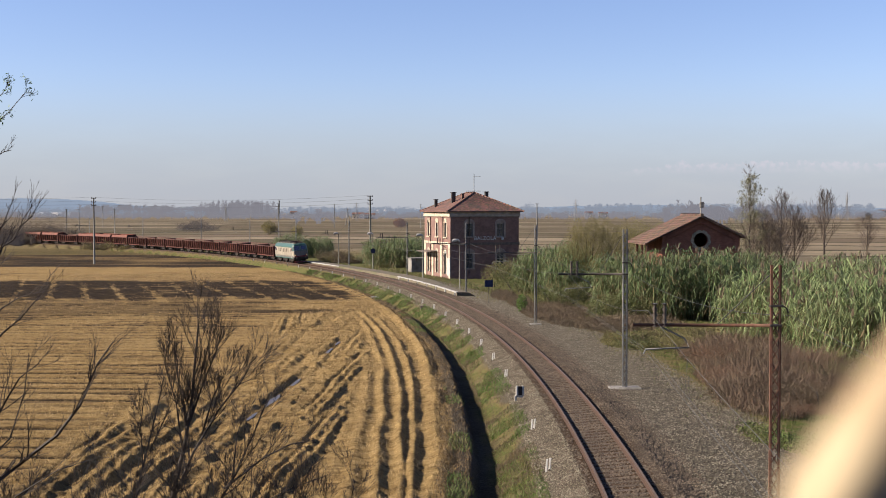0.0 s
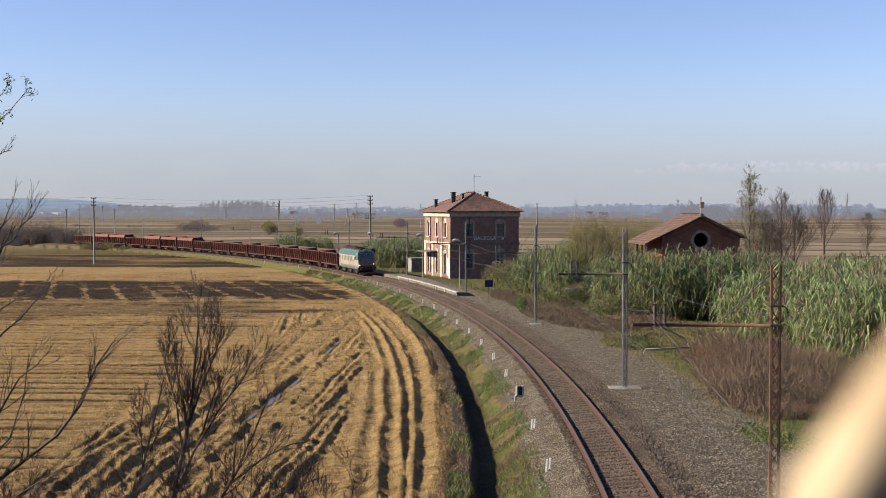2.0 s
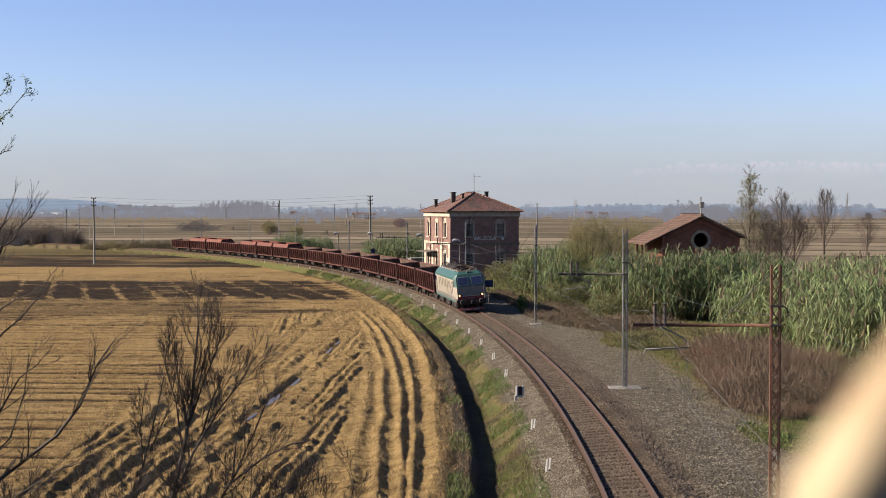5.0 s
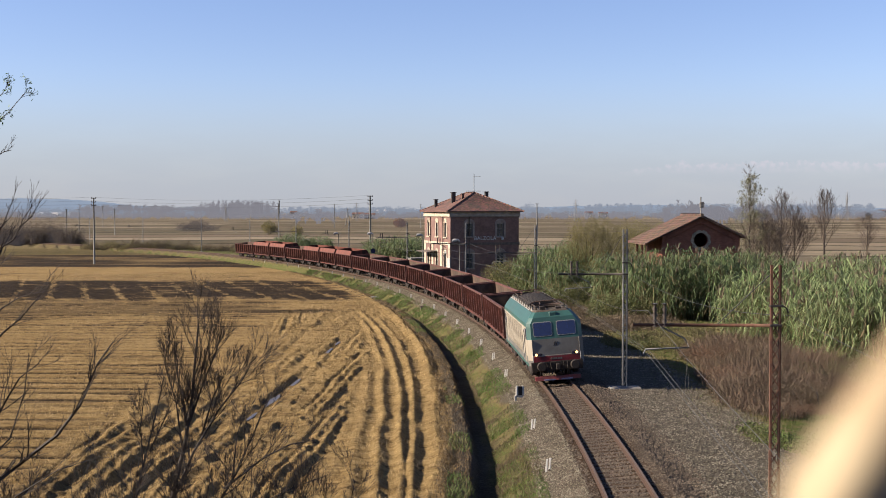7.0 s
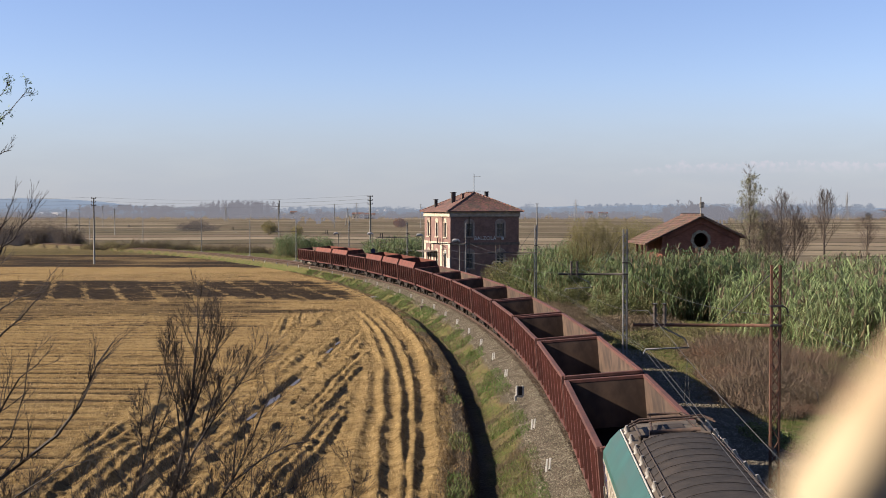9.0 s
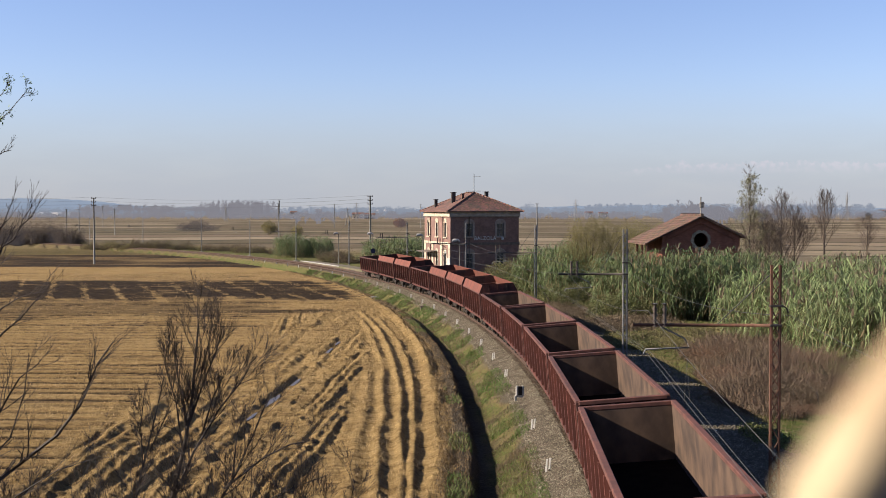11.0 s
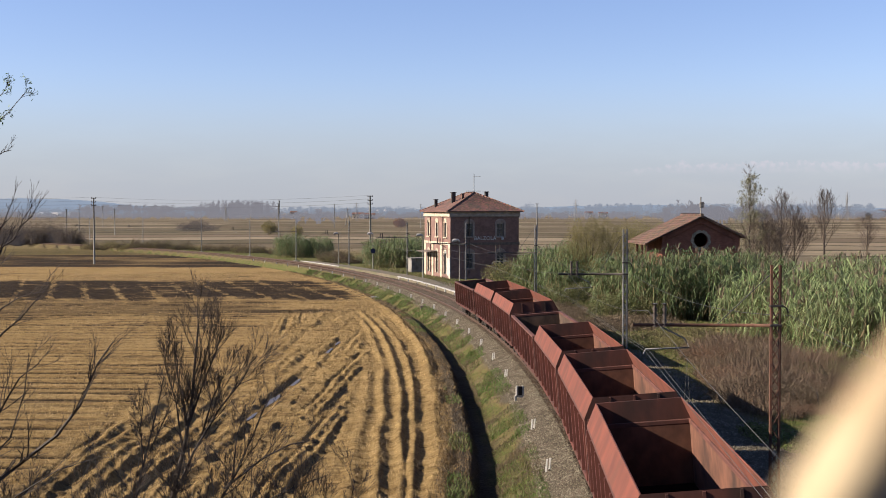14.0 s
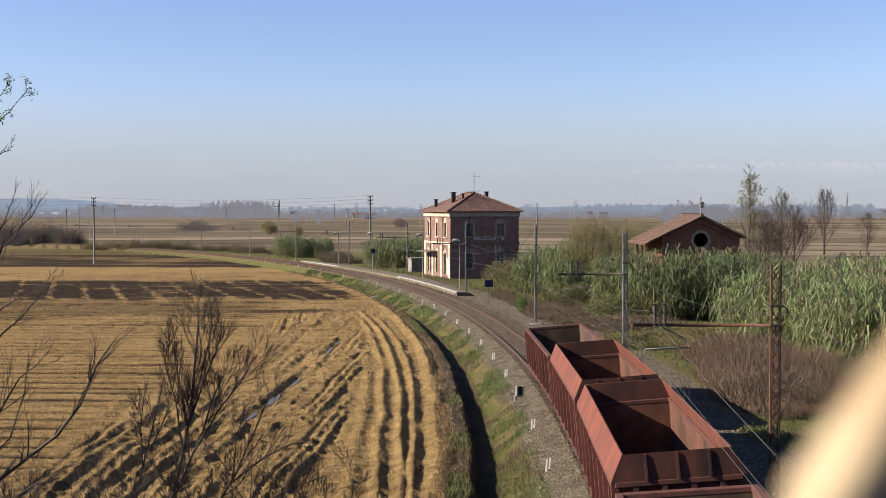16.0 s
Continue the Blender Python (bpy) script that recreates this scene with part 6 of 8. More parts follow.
M_STRAWD = leaf_mat("old_straw_stalk", (0.432, 0.288, 0.122), (0.288, 0.189, 0.0855), 0.4, through_light=0.1)
M_STRAW = leaf_mat("straw_stalk", (0.774, 0.549, 0.252), (0.576, 0.396, 0.167), 0.35, through_light=0.1)


def ribbons(p0, p1, p2, w, side):
    """Bent flat blades: start, middle and tip (n x 3 arrays), width and the across direction. Returns vertices and quad faces."""
    n = len(p0)
    s = side * w[:, None]
    v = np.stack([p0 - s * 0.6, p0 + s * 0.6, p1 - s, p1 + s, p2 - s * 0.12, p2 + s * 0.12], 1).reshape(-1, 3)
    f = np.array([(0, 1, 3, 2), (2, 3, 5, 4)])
    return v, (f[None] + 6 * np.arange(n)[:, None, None]).reshape(-1, 4)


def joined(parts):
    vs, fs, o = [], [], 0
    for v, f in parts:
        vs.append(v)
        fs.append(f + o)
        o += len(v)
    return np.concatenate(vs), np.concatenate(fs)


def unit(a):
    return a / np.maximum(np.linalg.norm(a, axis=1, keepdims=True), 1e-9)


def build_canes(seed, spots, count, height, label, plume=0.25, leaf=0.55, dry=0.15, leaves=15, foliage=None):
    """A stand of tall cane: stems with long arching leaves. spots: centre x, y and radii of the patches."""
    rng = np.random.default_rng(seed)
    area = np.array([s[2] * s[3] for s in spots])
    pick = rng.choice(len(spots), count, p=area / area.sum())
    a, r = rng.uniform(0, 6.283, count), np.sqrt(rng.random(count))
    sp = np.array(spots)[pick]
    x, y = sp[:, 0] + np.cos(a) * r * sp[:, 2], sp[:, 1] + np.sin(a) * r * sp[:, 3]
    z = land(x, y)[0] - 0.05
    h = height * rng.uniform(0.72, 1.08, count) * (sp[:, 4] if sp.shape[1] > 4 else 1) * (1 - 0.25 * r ** 3)
    lean = rng.normal(0, 0.09, (count, 2)) + 0.10 * np.stack([np.cos(a), np.sin(a)], 1) * r[:, None]
    base = np.stack([x, y, z], 1)
    tip = base + np.stack([lean[:, 0] * h, lean[:, 1] * h, h], 1)
    bits_g, bits_d = [], []
    up = rng.normal(0, 1, (count, 3))
    up[:, 2] = 0
    st = ribbons(base, (base + tip) / 2, tip, np.full(count, 0.022), unit(up))
    bits_d.append(st)
    for k in range(leaves):
        f = rng.uniform(0.12, 1.0, count)
        o = base + (tip - base) * f[:, None]
        az = rng.uniform(0, 6.283, count)
        out = np.stack([np.cos(az), np.sin(az), np.zeros(count)], 1)
        ln = leaf * rng.uniform(0.6, 1.35, count)
        rise = rng.uniform(0.2, 1.25, count)
        p1 = o + out * (ln * 0.5)[:, None] + np.array([0, 0, 1]) * (ln * 0.5 * rise)[:, None]
        p2 = p1 + out * (ln * 0.45)[:, None] - np.array([0, 0, 1]) * (ln * rng.uniform(0.1, 1.1, count))[:, None]
        side = unit(np.cross(out, [0, 0, 1]) + rng.normal(0, 0.35, (count, 3)))
        v = ribbons(o, p1, p2, 0.04 * rng.uniform(0.7, 1.4, count), side)
        is_dry = (rng.random(count) < dry * (1.8 - 1.6 * f))
        for flag, bag in ((~is_dry, bits_g), (is_dry, bits_d)):
            i = np.nonzero(flag)[0]
            vv = v[0].reshape(count, 6, 3)[i].reshape(-1, 3)
            ff = (np.array([(0, 1, 3, 2), (2, 3, 5, 4)])[None] + 6 * np.arange(len(i))[:, None, None]).reshape(-1, 4)
            bag.append((vv, ff))
    th = thing("cane_stand", Matrix(), label, "giant cane", kind="stuff")
    for nm, bag, m in (("leaves", bits_g, foliage or M_REED), ("stems", bits_d, M_REEDDRY)):
        ob = new(nm, cloud_mesh(nm, *joined(bag), m))
        ob.parent = th
    if plume:
        i = np.nonzero(rng.random(count) < plume)[0]
        bag = []
        for k in range(6):
            o = tip[i] - np.array([0, 0, 0.1])
            out = rng.normal(0, 1, (len(i), 3)) * [0.10, 0.10, 0.02]
            p1 = o + out + [0, 0, 0.25]
            p2 = o + out * 1.6 + [0, 0, 0.6]
            bag.append(ribbons(o, p1, p2, np.full(len(i), 0.045), unit(rng.normal(0, 1, (len(i), 3)))))
        ob = new("plumes", cloud_mesh("plumes", *joined(bag), M_PLUME))
        ob.parent = th


def leaf_cloud(rng, lobes, n, size, flat=0.5):
    """Small leaf quads spread through ellipsoid lobes (x, y, z, rx, ry, rz), thicker towards their skins, with gaps."""
    lb = np.array(lobes)
    vol = lb[:, 3] * lb[:, 4] * lb[:, 5]
    pick = rng.choice(len(lb), n, p=vol / vol.sum())
    L = lb[pick]
    dirs = unit(rng.normal(0, 1, (n, 3)))
    r = rng.random(n) ** 0.42
    r *= 1 + 0.22 * np.sin(dirs[:, 0] * 7 + pick) * np.cos(dirs[:, 2] * 6 + pick * 2)
    c = L[:, :3] + dirs * r[:, None] * L[:, 3:6]
    a = unit(rng.normal(0, 1, (n, 3)))
    b = unit(np.cross(a, rng.normal(0, 1, (n, 3))))
    s = size * rng.uniform(0.6, 1.5, n)[:, None]
    v = np.stack([c - a * s, c - b * s * flat, c + a * s, c + b * s * flat], 1).reshape(-1, 3)
    f = np.arange(4 * n).reshape(-1, 4)
    return v, f


def branching(rng, start, direction, length, radius, depth, spread=0.55, up=0.15, kids=3, twig=0.004, pts=None):
    """Tapered limbs that fork; returns a list of (points, radii)."""
    out = []
    segs = 4
    p, d = Vector(start), Vector(direction).normalized()
    line, rad = [p.copy()], [radius]
    for k in range(segs):
        d = (d + Vector((rng.gauss(0, 0.10), rng.gauss(0, 0.10), rng.gauss(0, 0.06) + up * 0.25))).normalized()
        p = p + d * (length / segs)
        line.append(p.copy())
        rad.append(max(radius * (1 - 0.55 * (k + 1) / segs), twig))
        if depth > 0 and k >= 1:
            for _ in range(kids if k == segs - 1 else rng.randint(1, 2)):
                az = rng.uniform(0, 6.283)
                side = d.orthogonal().normalized()
                side.rotate(Matrix.Rotation(az, 3, d))
                nd = (d + side * rng.uniform(0.5, 1.2) * spread + Vector((0, 0, up))).normalized()
                out += branching(rng, p, nd, length * rng.uniform(0.5, 0.75), max(rad[-1] * 0.6, twig), depth - 1, spread, up, kids, twig)
    out.append((line, rad))
    return out


def limbs_mesh(name, limbs, material, parent, label="", sides=5):
    bm = B()
    for line, rad in limbs:
        tube(bm, line, rad, sides if rad[0] > 0.03 else 3, cap=False)
    return part(name, bm, material, parent, label)


def build_shrub(seed, x, y, lobes, n, size, material, label, name="shrub", group=""):
    rng = np.random.default_rng(seed)
    r2 = random.Random(seed)
    z = zland(x, y) - 0.05
    t = thing(name, Matrix.Translation((x, y, z)), label, "shrub", group)
    limbs = []
    for lx, ly, lz, rx, ry, rz in lobes:
        for k in range(3):
            e = Vector((lx + r2.uniform(-rx, rx) * 0.5, ly + r2.uniform(-ry, ry) * 0.5, lz + rz * r2.uniform(0.0, 0.6)))
            b = Vector((lx * 0.35 + r2.uniform(-0.3, 0.3), ly * 0.35 + r2.uniform(-0.3, 0.3), 0))
            limbs.append(([b, b.lerp(e, 0.5) + Vector((r2.uniform(-.2, .2), r2.uniform(-.2, .2), 0.1)), e], [0.05, 0.035, 0.012]))
    tagged(limbs_mesh("branchwork", limbs, M_BARK, t), kind="stuff")
    ob = new("crown", cloud_mesh("crown", *leaf_cloud(rng, lobes, n, size), material))
    ob.parent = t
    return t


def build_brush(seed, spots, count, height, materials, label, name="dead_brush", leaf=0.05):
    """Low tangle of thin stalks with small dead leaves."""
    rng = np.random.default_rng(seed)
    sp_all = np.array(spots)
    area = sp_all[:, 2] * sp_all[:, 3]
    pick = rng.choice(len(spots), count, p=area / area.sum())
    sp = sp_all[pick]
    a, r = rng.uniform(0, 6.283, count), np.sqrt(rng.random(count))
    x, y = sp[:, 0] + np.cos(a) * r * sp[:, 2], sp[:, 1] + np.sin(a) * r * sp[:, 3]
    z = land(x, y)[0] - 0.03
    hump = 0.62 + 0.85 * fbm(x * 0.45, y * 0.45, seed, 3)
    h = height * np.clip(hump, 0.15, 1.6) * rng.uniform(0.5, 1.15, count) * (1 - 0.5 * r ** 2)
    base = np.stack([x, y, z], 1)
    out = rng.normal(0, 0.38, (count, 3))
    out[:, 2] = 1
    mid = base + out * (h * 0.55)[:, None]
    tip = mid + (out + rng.normal(0, 0.45, (count, 3))) * (h * 0.45)[:, None] * [1, 1, 0.8]
    th = thing(name, Matrix(), label, "brush", kind="stuff")
    v, f = ribbons(base, mid, tip, np.full(count, 0.014), unit(rng.normal(0, 1, (count, 3))))
    ob = new("stalks", cloud_mesh("stalks", v, f, M_STALK))
    ob.parent = th
    k = 9
    f_ = rng.uniform(0.25, 1.05, (count, k))[..., None]
    c = (mid[:, None] * (1 - np.abs(f_ * 2 - 1.3).clip(0, 1)) + np.where(f_ > 0.65, tip[:, None], base[:, None]) * np.abs(f_ * 2 - 1.3).clip(0, 1)).reshape(-1, 3)
    c += rng.normal(0, 0.10, c.shape)
    n = len(c)
    a_, b_ = unit(rng.normal(0, 1, (n, 3))), None
    b_ = unit(np.cross(a_, rng.normal(0, 1, (n, 3))))
    s = leaf * rng.uniform(0.5, 1.5, n)[:, None]
    vv = np.stack([c - a_ * s, c - b_ * s * 0.5, c + a_ * s, c + b_ * s * 0.5], 1)
    which = (fbm(c[:, 0] * 0.35, c[:, 1] * 0.35, seed + 5, 2) + rng.normal(0, 0.25, n)) > 0
    for m_, flag in zip(materials, (which, ~which)):
        w = vv[flag].reshape(-1, 3)
        ob = new("leaves", cloud_mesh("leaves", w, np.arange(len(w)).reshape(-1, 4), m_))
        ob.parent = th


# canes behind the yard
build_canes(1, [(17.2, 119, 2.6, 4, 1.0), (20.5, 114, 3.6, 4.5, 1.08), (24.5, 114, 3.6, 4.5, 1.08), (29, 119, 5, 6, 1.05)], 1700, 5.6, "dense stand of tall green giant cane", plume=0.06, leaf=0.95, foliage=M_REEDGREEN)
build_canes(2, [(23.6, 92, 2.6, 4, 1.0), (28.0, 89, 4.6, 6, 1.05), (34.5, 91, 6, 8, 1.05), (26.5, 80, 2.8, 4, 1.0), (31.5, 80, 5, 6, 1.05), (38, 106, 7, 9, 1.1)], 3300, 5.3,
            "wide stand of green giant cane with brown plumes", plume=0.16, leaf=0.95)
build_canes(3, [(11.5, 150, 2.2, 5, 0.95), (15.0, 146, 2.6, 6, 1.1), (13.5, 138, 1.8, 4, 0.85)], 800, 5.6, "stand of green giant cane beside the station", plume=0.0, leaf=0.95, foliage=M_REEDGREEN)
build_canes(4, [(-9.5, 230, 5.5, 8, 1.0), (-5.5, 228, 4.5, 8, 1.05)], 700, 5.4, "stand of green giant cane beyond the platform", plume=0.0, leaf=1.0, foliage=M_REEDGREEN)
build_canes(5, [(-34, 282, 4.5, 6, 1.0), (-28.5, 282, 3, 5, 0.95)], 420, 5.0, "far stand of green giant cane by the line", plume=0.0, leaf=1.0, foliage=M_REEDGREEN)

# shrubs between the station and the canes
build_shrub(11, 16.5, 140, [(0, 0, 5.6, 2.6, 3, 3.4), (-1.2, 0, 7.2, 1.5, 2, 2.2), (1.3, 1, 7.6, 1.6, 2, 2.2), (2.9, 1, 5.8, 2.2, 3, 3.2), (-2.4, -1, 3.6, 1.6, 2.4, 2.6), (1.5, -2.5, 2.6, 3.2, 2.4, 2.4)], 42000, 0.05, M_OLIVE, "large olive-brown shrub, half bare")
build_shrub(12, 21.0, 146, [(0, 0, 5.0, 2.6, 3, 3.4), (2.6, 2, 6.8, 2.0, 3, 2.4), (5.0, 4, 6.6, 1.8, 3, 2.2), (0, -2, 2.6, 2.4, 2, 2.4), (1.0, 0, 7.2, 1.4, 2, 2.0)], 28000, 0.05, M_OLIVE, "large olive-green shrub beside the shed")
build_shrub(13, 9.3, 150, [(0, 0, 1.8, 2.0, 2.4, 1.8), (1.6, -3, 1.5, 1.8, 2, 1.6), (-1.6, 4, 2.0, 1.8, 2.4, 1.8)], 6000, 0.075, M_SHRUB, "dense green shrub below the station")
build_shrub(14, 6.6, 162, [(0, 0, 1.6, 1.8, 2.4, 1.8), (1.8, 3, 2.0, 1.8, 2, 2.0), (3.6, 5, 1.9, 2, 2, 2.0)], 5000, 0.07, M_OLIVE, "brownish shrub against the station wall")
build_shrub(15, 12.3, 125, [(0, 0, 1.2, 1.6, 1.8, 1.2), (2.0, 0.5, 1.4, 1.6, 1.8, 1.4), (-1.6, 2, 1.0, 1.2, 1.5, 1.0)], 5000, 0.07, M_SHRUB, "green bramble shrub at the edge of the yard")
build_shrub(16, 14.2, 110, [(0, 0, 1.1, 1.4, 1.8, 1.1), (2.0, 1, 1.3, 1.7, 1.8, 1.3), (4.5, 0.5, 1.0, 1.5, 1.6, 1.0)], 5200, 0.07, M_SHRUB, "green bramble shrub below the canes")
build_shrub(17, 7.5, 117, [(0, 0, 0.9, 0.55, 0.6, 0.9)], 900, 0.07, M_GREENLEAF, "small yellow-green bush by the track")
build_shrub(18, 26.5, 165, [(0, 0, 5.5, 3, 3, 3.0), (4, 2, 6.0, 3, 3, 3.0), (8, 4, 5.4, 2.6, 3, 2.6)], 6000, 0.09, M_OLIVE, "thin olive trees behind the shed roof")

# dead brush along the yard
build_brush(21, [(10.5, 107, 1.8, 6), (9.0, 114, 1.6, 7), (13.5, 103, 3.0, 6), (17, 104, 4, 5), (12.0, 121, 3.0, 7), (8.2, 128, 1.3, 7), (7.0, 140, 1.5, 8), (11.0, 113, 2.0, 5)], 9500, 1.25, (M_BROWN, M_BROWN),
            "low dead brush and weeds along the gravel yard", leaf=0.05)
build_brush(22, [(18.2, 78, 2.8, 7), (16.2, 68, 1.9, 6), (20.5, 80, 3.6, 8), (20.5, 70, 4.3, 6), (15.6, 60, 2.2, 5), (19, 62, 4.0, 6)], 21000, 2.1, (M_RUSSET, M_BROWN),
            "thicket of russet-brown dead brambles", leaf=0.034)
for k, (bx, by, br, bh, bn, bmat, blab) in enumerate((
        (17.0, 76, 1.6, 1.5, 3000, M_RUSSET, "russet mound of dead brambles beside the yard"), (18.4, 71, 1.9, 1.7, 3400, M_BROWN, "brown mound of dead brambles"),
        (15.6, 64, 1.5, 1.5, 2800, M_RUSSET, "russet mound of dead brambles beside the yard"), (21.5, 64, 2.0, 1.8, 3400, M_SHRUB, "dark green mound of brambles below the canes"),
        (18.0, 59, 1.7, 1.5, 2800, M_BROWN, "brown mound of dead brambles"), (20.5, 78, 2.0, 1.5, 3000, M_BROWN, "brown mound of dead brambles"),
        (23.8, 72, 1.8, 1.7, 3000, M_OLIVE, "olive mound of brambles below the canes"), (16.2, 84, 1.5, 1.1, 2200, M_OLIVE, "olive mound of weeds at the yard's edge"))):
    build_shrub(80 + k, bx, by, [(0, 0, bh * 0.45, br, br * 1.2, bh * 0.6), (br * 0.6, -br * 0.8, bh * 0.35, br * 0.7, br * 0.8, bh * 0.5), (-br * 0.6, br, bh * 0.4, br * 0.7, br, bh * 0.5)], int(bn * 1.7), 0.034, bmat, blab, "bramble_mound", "brambles by the yard")
build_brush(23, [(13.5, 50.5, 1.0, 3.0), (14.6, 48, 1.2, 3)], 1100, 0.32, (M_GRASSB, M_SHRUB), "patch of fresh green weeds at the yard's edge", name="weeds", leaf=0.05)
build_brush(24, [(16.5, 91, 2.8, 3.0), (20, 97, 3.0, 3.5), (13.5, 88, 2.0, 4.0), (22.5, 75, 2.6, 5), (24.5, 68, 2.4, 5), (22, 63, 2.5, 4)], 9000, 1.1, (M_OLIVE, M_SHRUB), "yellowed weeds in front of the canes", name="weeds", leaf=0.06)
build_brush(25, [(-74, 336, 7, 3), (-85, 344, 7, 3), (-97, 352, 7, 3), (-60, 326, 6, 3), (-48, 312, 6, 3), (-38, 300, 5, 3), (-20, 246, 5, 4), (-23, 262, 4, 4)], 6000, 4.0, (M_BROWN, M_OLIVE), "brown hedge of brush along the far line", leaf=0.1)


# ---- grass on the banks and stubble in the field ----
def build_blades(seed, name, label, count, pick, height, width, materials, category):
    """Single blades where pick(x, y, s, d, rng) is above a random number; near the bridge they stand thickest."""
    rng = np.random.default_rng(seed)
    s = 30 + 190 * rng.random(count) ** 2.0
    lo, hi = pick[0]
    d = rng.uniform(lo, hi, count)
    th = A1 + (s - S1) / RAD
    x = X0 - math.sin(A1) * S1 + RAD * (np.cos(th) - math.cos(A1)) + d * np.cos(th)
    y = math.cos(A1) * S1 + RAD * (np.sin(th) - math.sin(A1)) + d * np.sin(th)
    keep = rng.random(count) < pick[1](x, y, s, d)
    x, y, s = x[keep], y[keep], s[keep]
    n = len(x)
    z = land(x, y)[0] - 0.01
    base = np.stack([x, y, z], 1)
    h = height * rng.uniform(0.5, 1.3, n) * (1 + s / 250)
    lean = rng.normal(0, 0.45, (n, 3)) * [1, 1, 0]
    tip = base + (lean + [0, 0, 1]) * h[:, None]
    side = unit(rng.normal(0, 1, (n, 3)) * [1, 1, 0.2]) * (width * (1 + s / 90))[:, None]
    v = np.stack([base - side, base + side, tip], 1)
    which = (fbm(x * 0.5, y * 0.5, seed + 3, 3) + rng.normal(0, 0.3, n)) > 0
    th_ = thing(name, Matrix(), label, category, kind="stuff")
    for m_, flag in zip(materials, (which, ~which)):
        w = v[flag].reshape(-1, 3)
        ob = new("blades", cloud_mesh("blades", w, np.arange(len(w)).reshape(-1, 3), m_))
        ob.parent = th_


build_blades(31, "bank_grass", "green and dry grass on the ditch banks", 80000, ((-4.0, -2.4), lambda x, y, s, d: 0.12 + 0.7 * (fbm(s * 0.35, d * 0.8, 131) > 0.05)), 0.10, 0.009, (M_GRASSB, M_BROWN), "grass")
build_blades(34, "ditch_grass", "dry brown grass on the field side of the ditch", 40000, ((-6.3, -5.0), lambda x, y, s, d: 0.6 + 0 * x), 0.10, 0.009, (M_STRAWD, M_BROWN), "grass")
build_blades(32, "stubble", "cut straw stubble standing in the field", 270000, ((-46, -5.9), lambda x, y, s, d: 0.8 - 1.0 * land(x, y)[6]), 0.10, 0.007, (M_STRAW, M_STRAWD), "stubble")
build_blades(33, "yard_weeds", "thin weeds in the gravel and beside the track", 30000, ((4.5, 12), lambda x, y, s, d: 0.05 + 0.7 * smooth(5.0, 8.5, d)), 0.16, 0.010, (M_SHRUB, M_BROWN), "weeds")
build_blades(35, "bank_grass", "bright green tufts on the bank beside the track", 46000, ((-3.9, -2.3), lambda x, y, s, d: 0.9 * (fbm(x * 0.45, y * 0.3, 137, 4) > 0.05)), 0.13, 0.011, (M_GREENLEAF, M_GRASSB), "grass")
build_blades(36, "ditch_grass", "green tufts at the foot of the field bank", 16000, ((-5.9, -4.9), lambda x, y, s, d: 0.8 * (fbm(x * 0.4, y * 0.25, 141, 4) > 0.2)), 0.15, 0.011, (M_GREENLEAF, M_GRASSB), "grass")


# ---- trees ----
def build_tree(seed, x, y, h, trunk, label, depth=4, spread=0.5, up=0.2, leaves=None, z=None, kids=3, first=0.35, r=0.14, twig=0.009, limb=(0.30, 0.07), tall=12):
    rng = random.Random(seed)
    z = zland(x, y) - 0.1 if z is None else z
    t = thing("tree", Matrix.Translation((x, y, z)), label, "tree")
    limbs = []
    pts = [Vector((0, 0, 0))]
    n = tall
    for k in range(1, n + 1):
        pts.append(Vector((rng.gauss(0, 0.03) * h * 0.15, rng.gauss(0, 0.03) * h * 0.15, h * trunk * k / n)))
    rad = [r * (1 - 0.85 * k / n) + 0.01 for k in range(n + 1)]
    limbs_mesh("trunk", [(pts, rad)], M_BARK, t, sides=8)
    for k in range(1, n + 1):
        if k / n < first:
            continue
        for j in range(3 if k < n else 4):
            az = rng.uniform(0, 6.283)
            tilt = spread * rng.uniform(0.7, 1.2)
            dr = Vector((math.cos(az) * tilt, math.sin(az) * tilt, 1.0))
            limbs += branching(rng, pts[k], dr, h * (limb[1] + (limb[0] - limb[1]) * (1 - k / n)) * rng.uniform(0.7, 1.2), rad[k] * 0.4, depth - 2, spread, up, kids, twig)
    tagged(limbs_mesh("branchwork", limbs, M_TWIGFINE, t), kind="stuff")
    if leaves:
        n_l, size, m = leaves
        tips = [p for l in limbs for p in l[0][-2:] if p.z < h * 0.96]
        nr = np.random.default_rng(seed)
        c = np.array([tips[i] for i in nr.integers(0, len(tips), n_l)]) + nr.normal(0, 0.18, (n_l, 3))
        a = unit(nr.normal(0, 1, (n_l, 3)))
        b = unit(np.cross(a, nr.normal(0, 1, (n_l, 3))))
        s = size * nr.uniform(0.6, 1.4, n_l)[:, None]
        v = np.stack([c - a * s, c - b * s * 0.5, c + a * s, c + b * s * 0.5], 1).reshape(-1, 3)
        ob = new("crown", cloud_mesh("crown", v, np.arange(4 * n_l).reshape(-1, 4), m))
        ob.parent = t
    return t


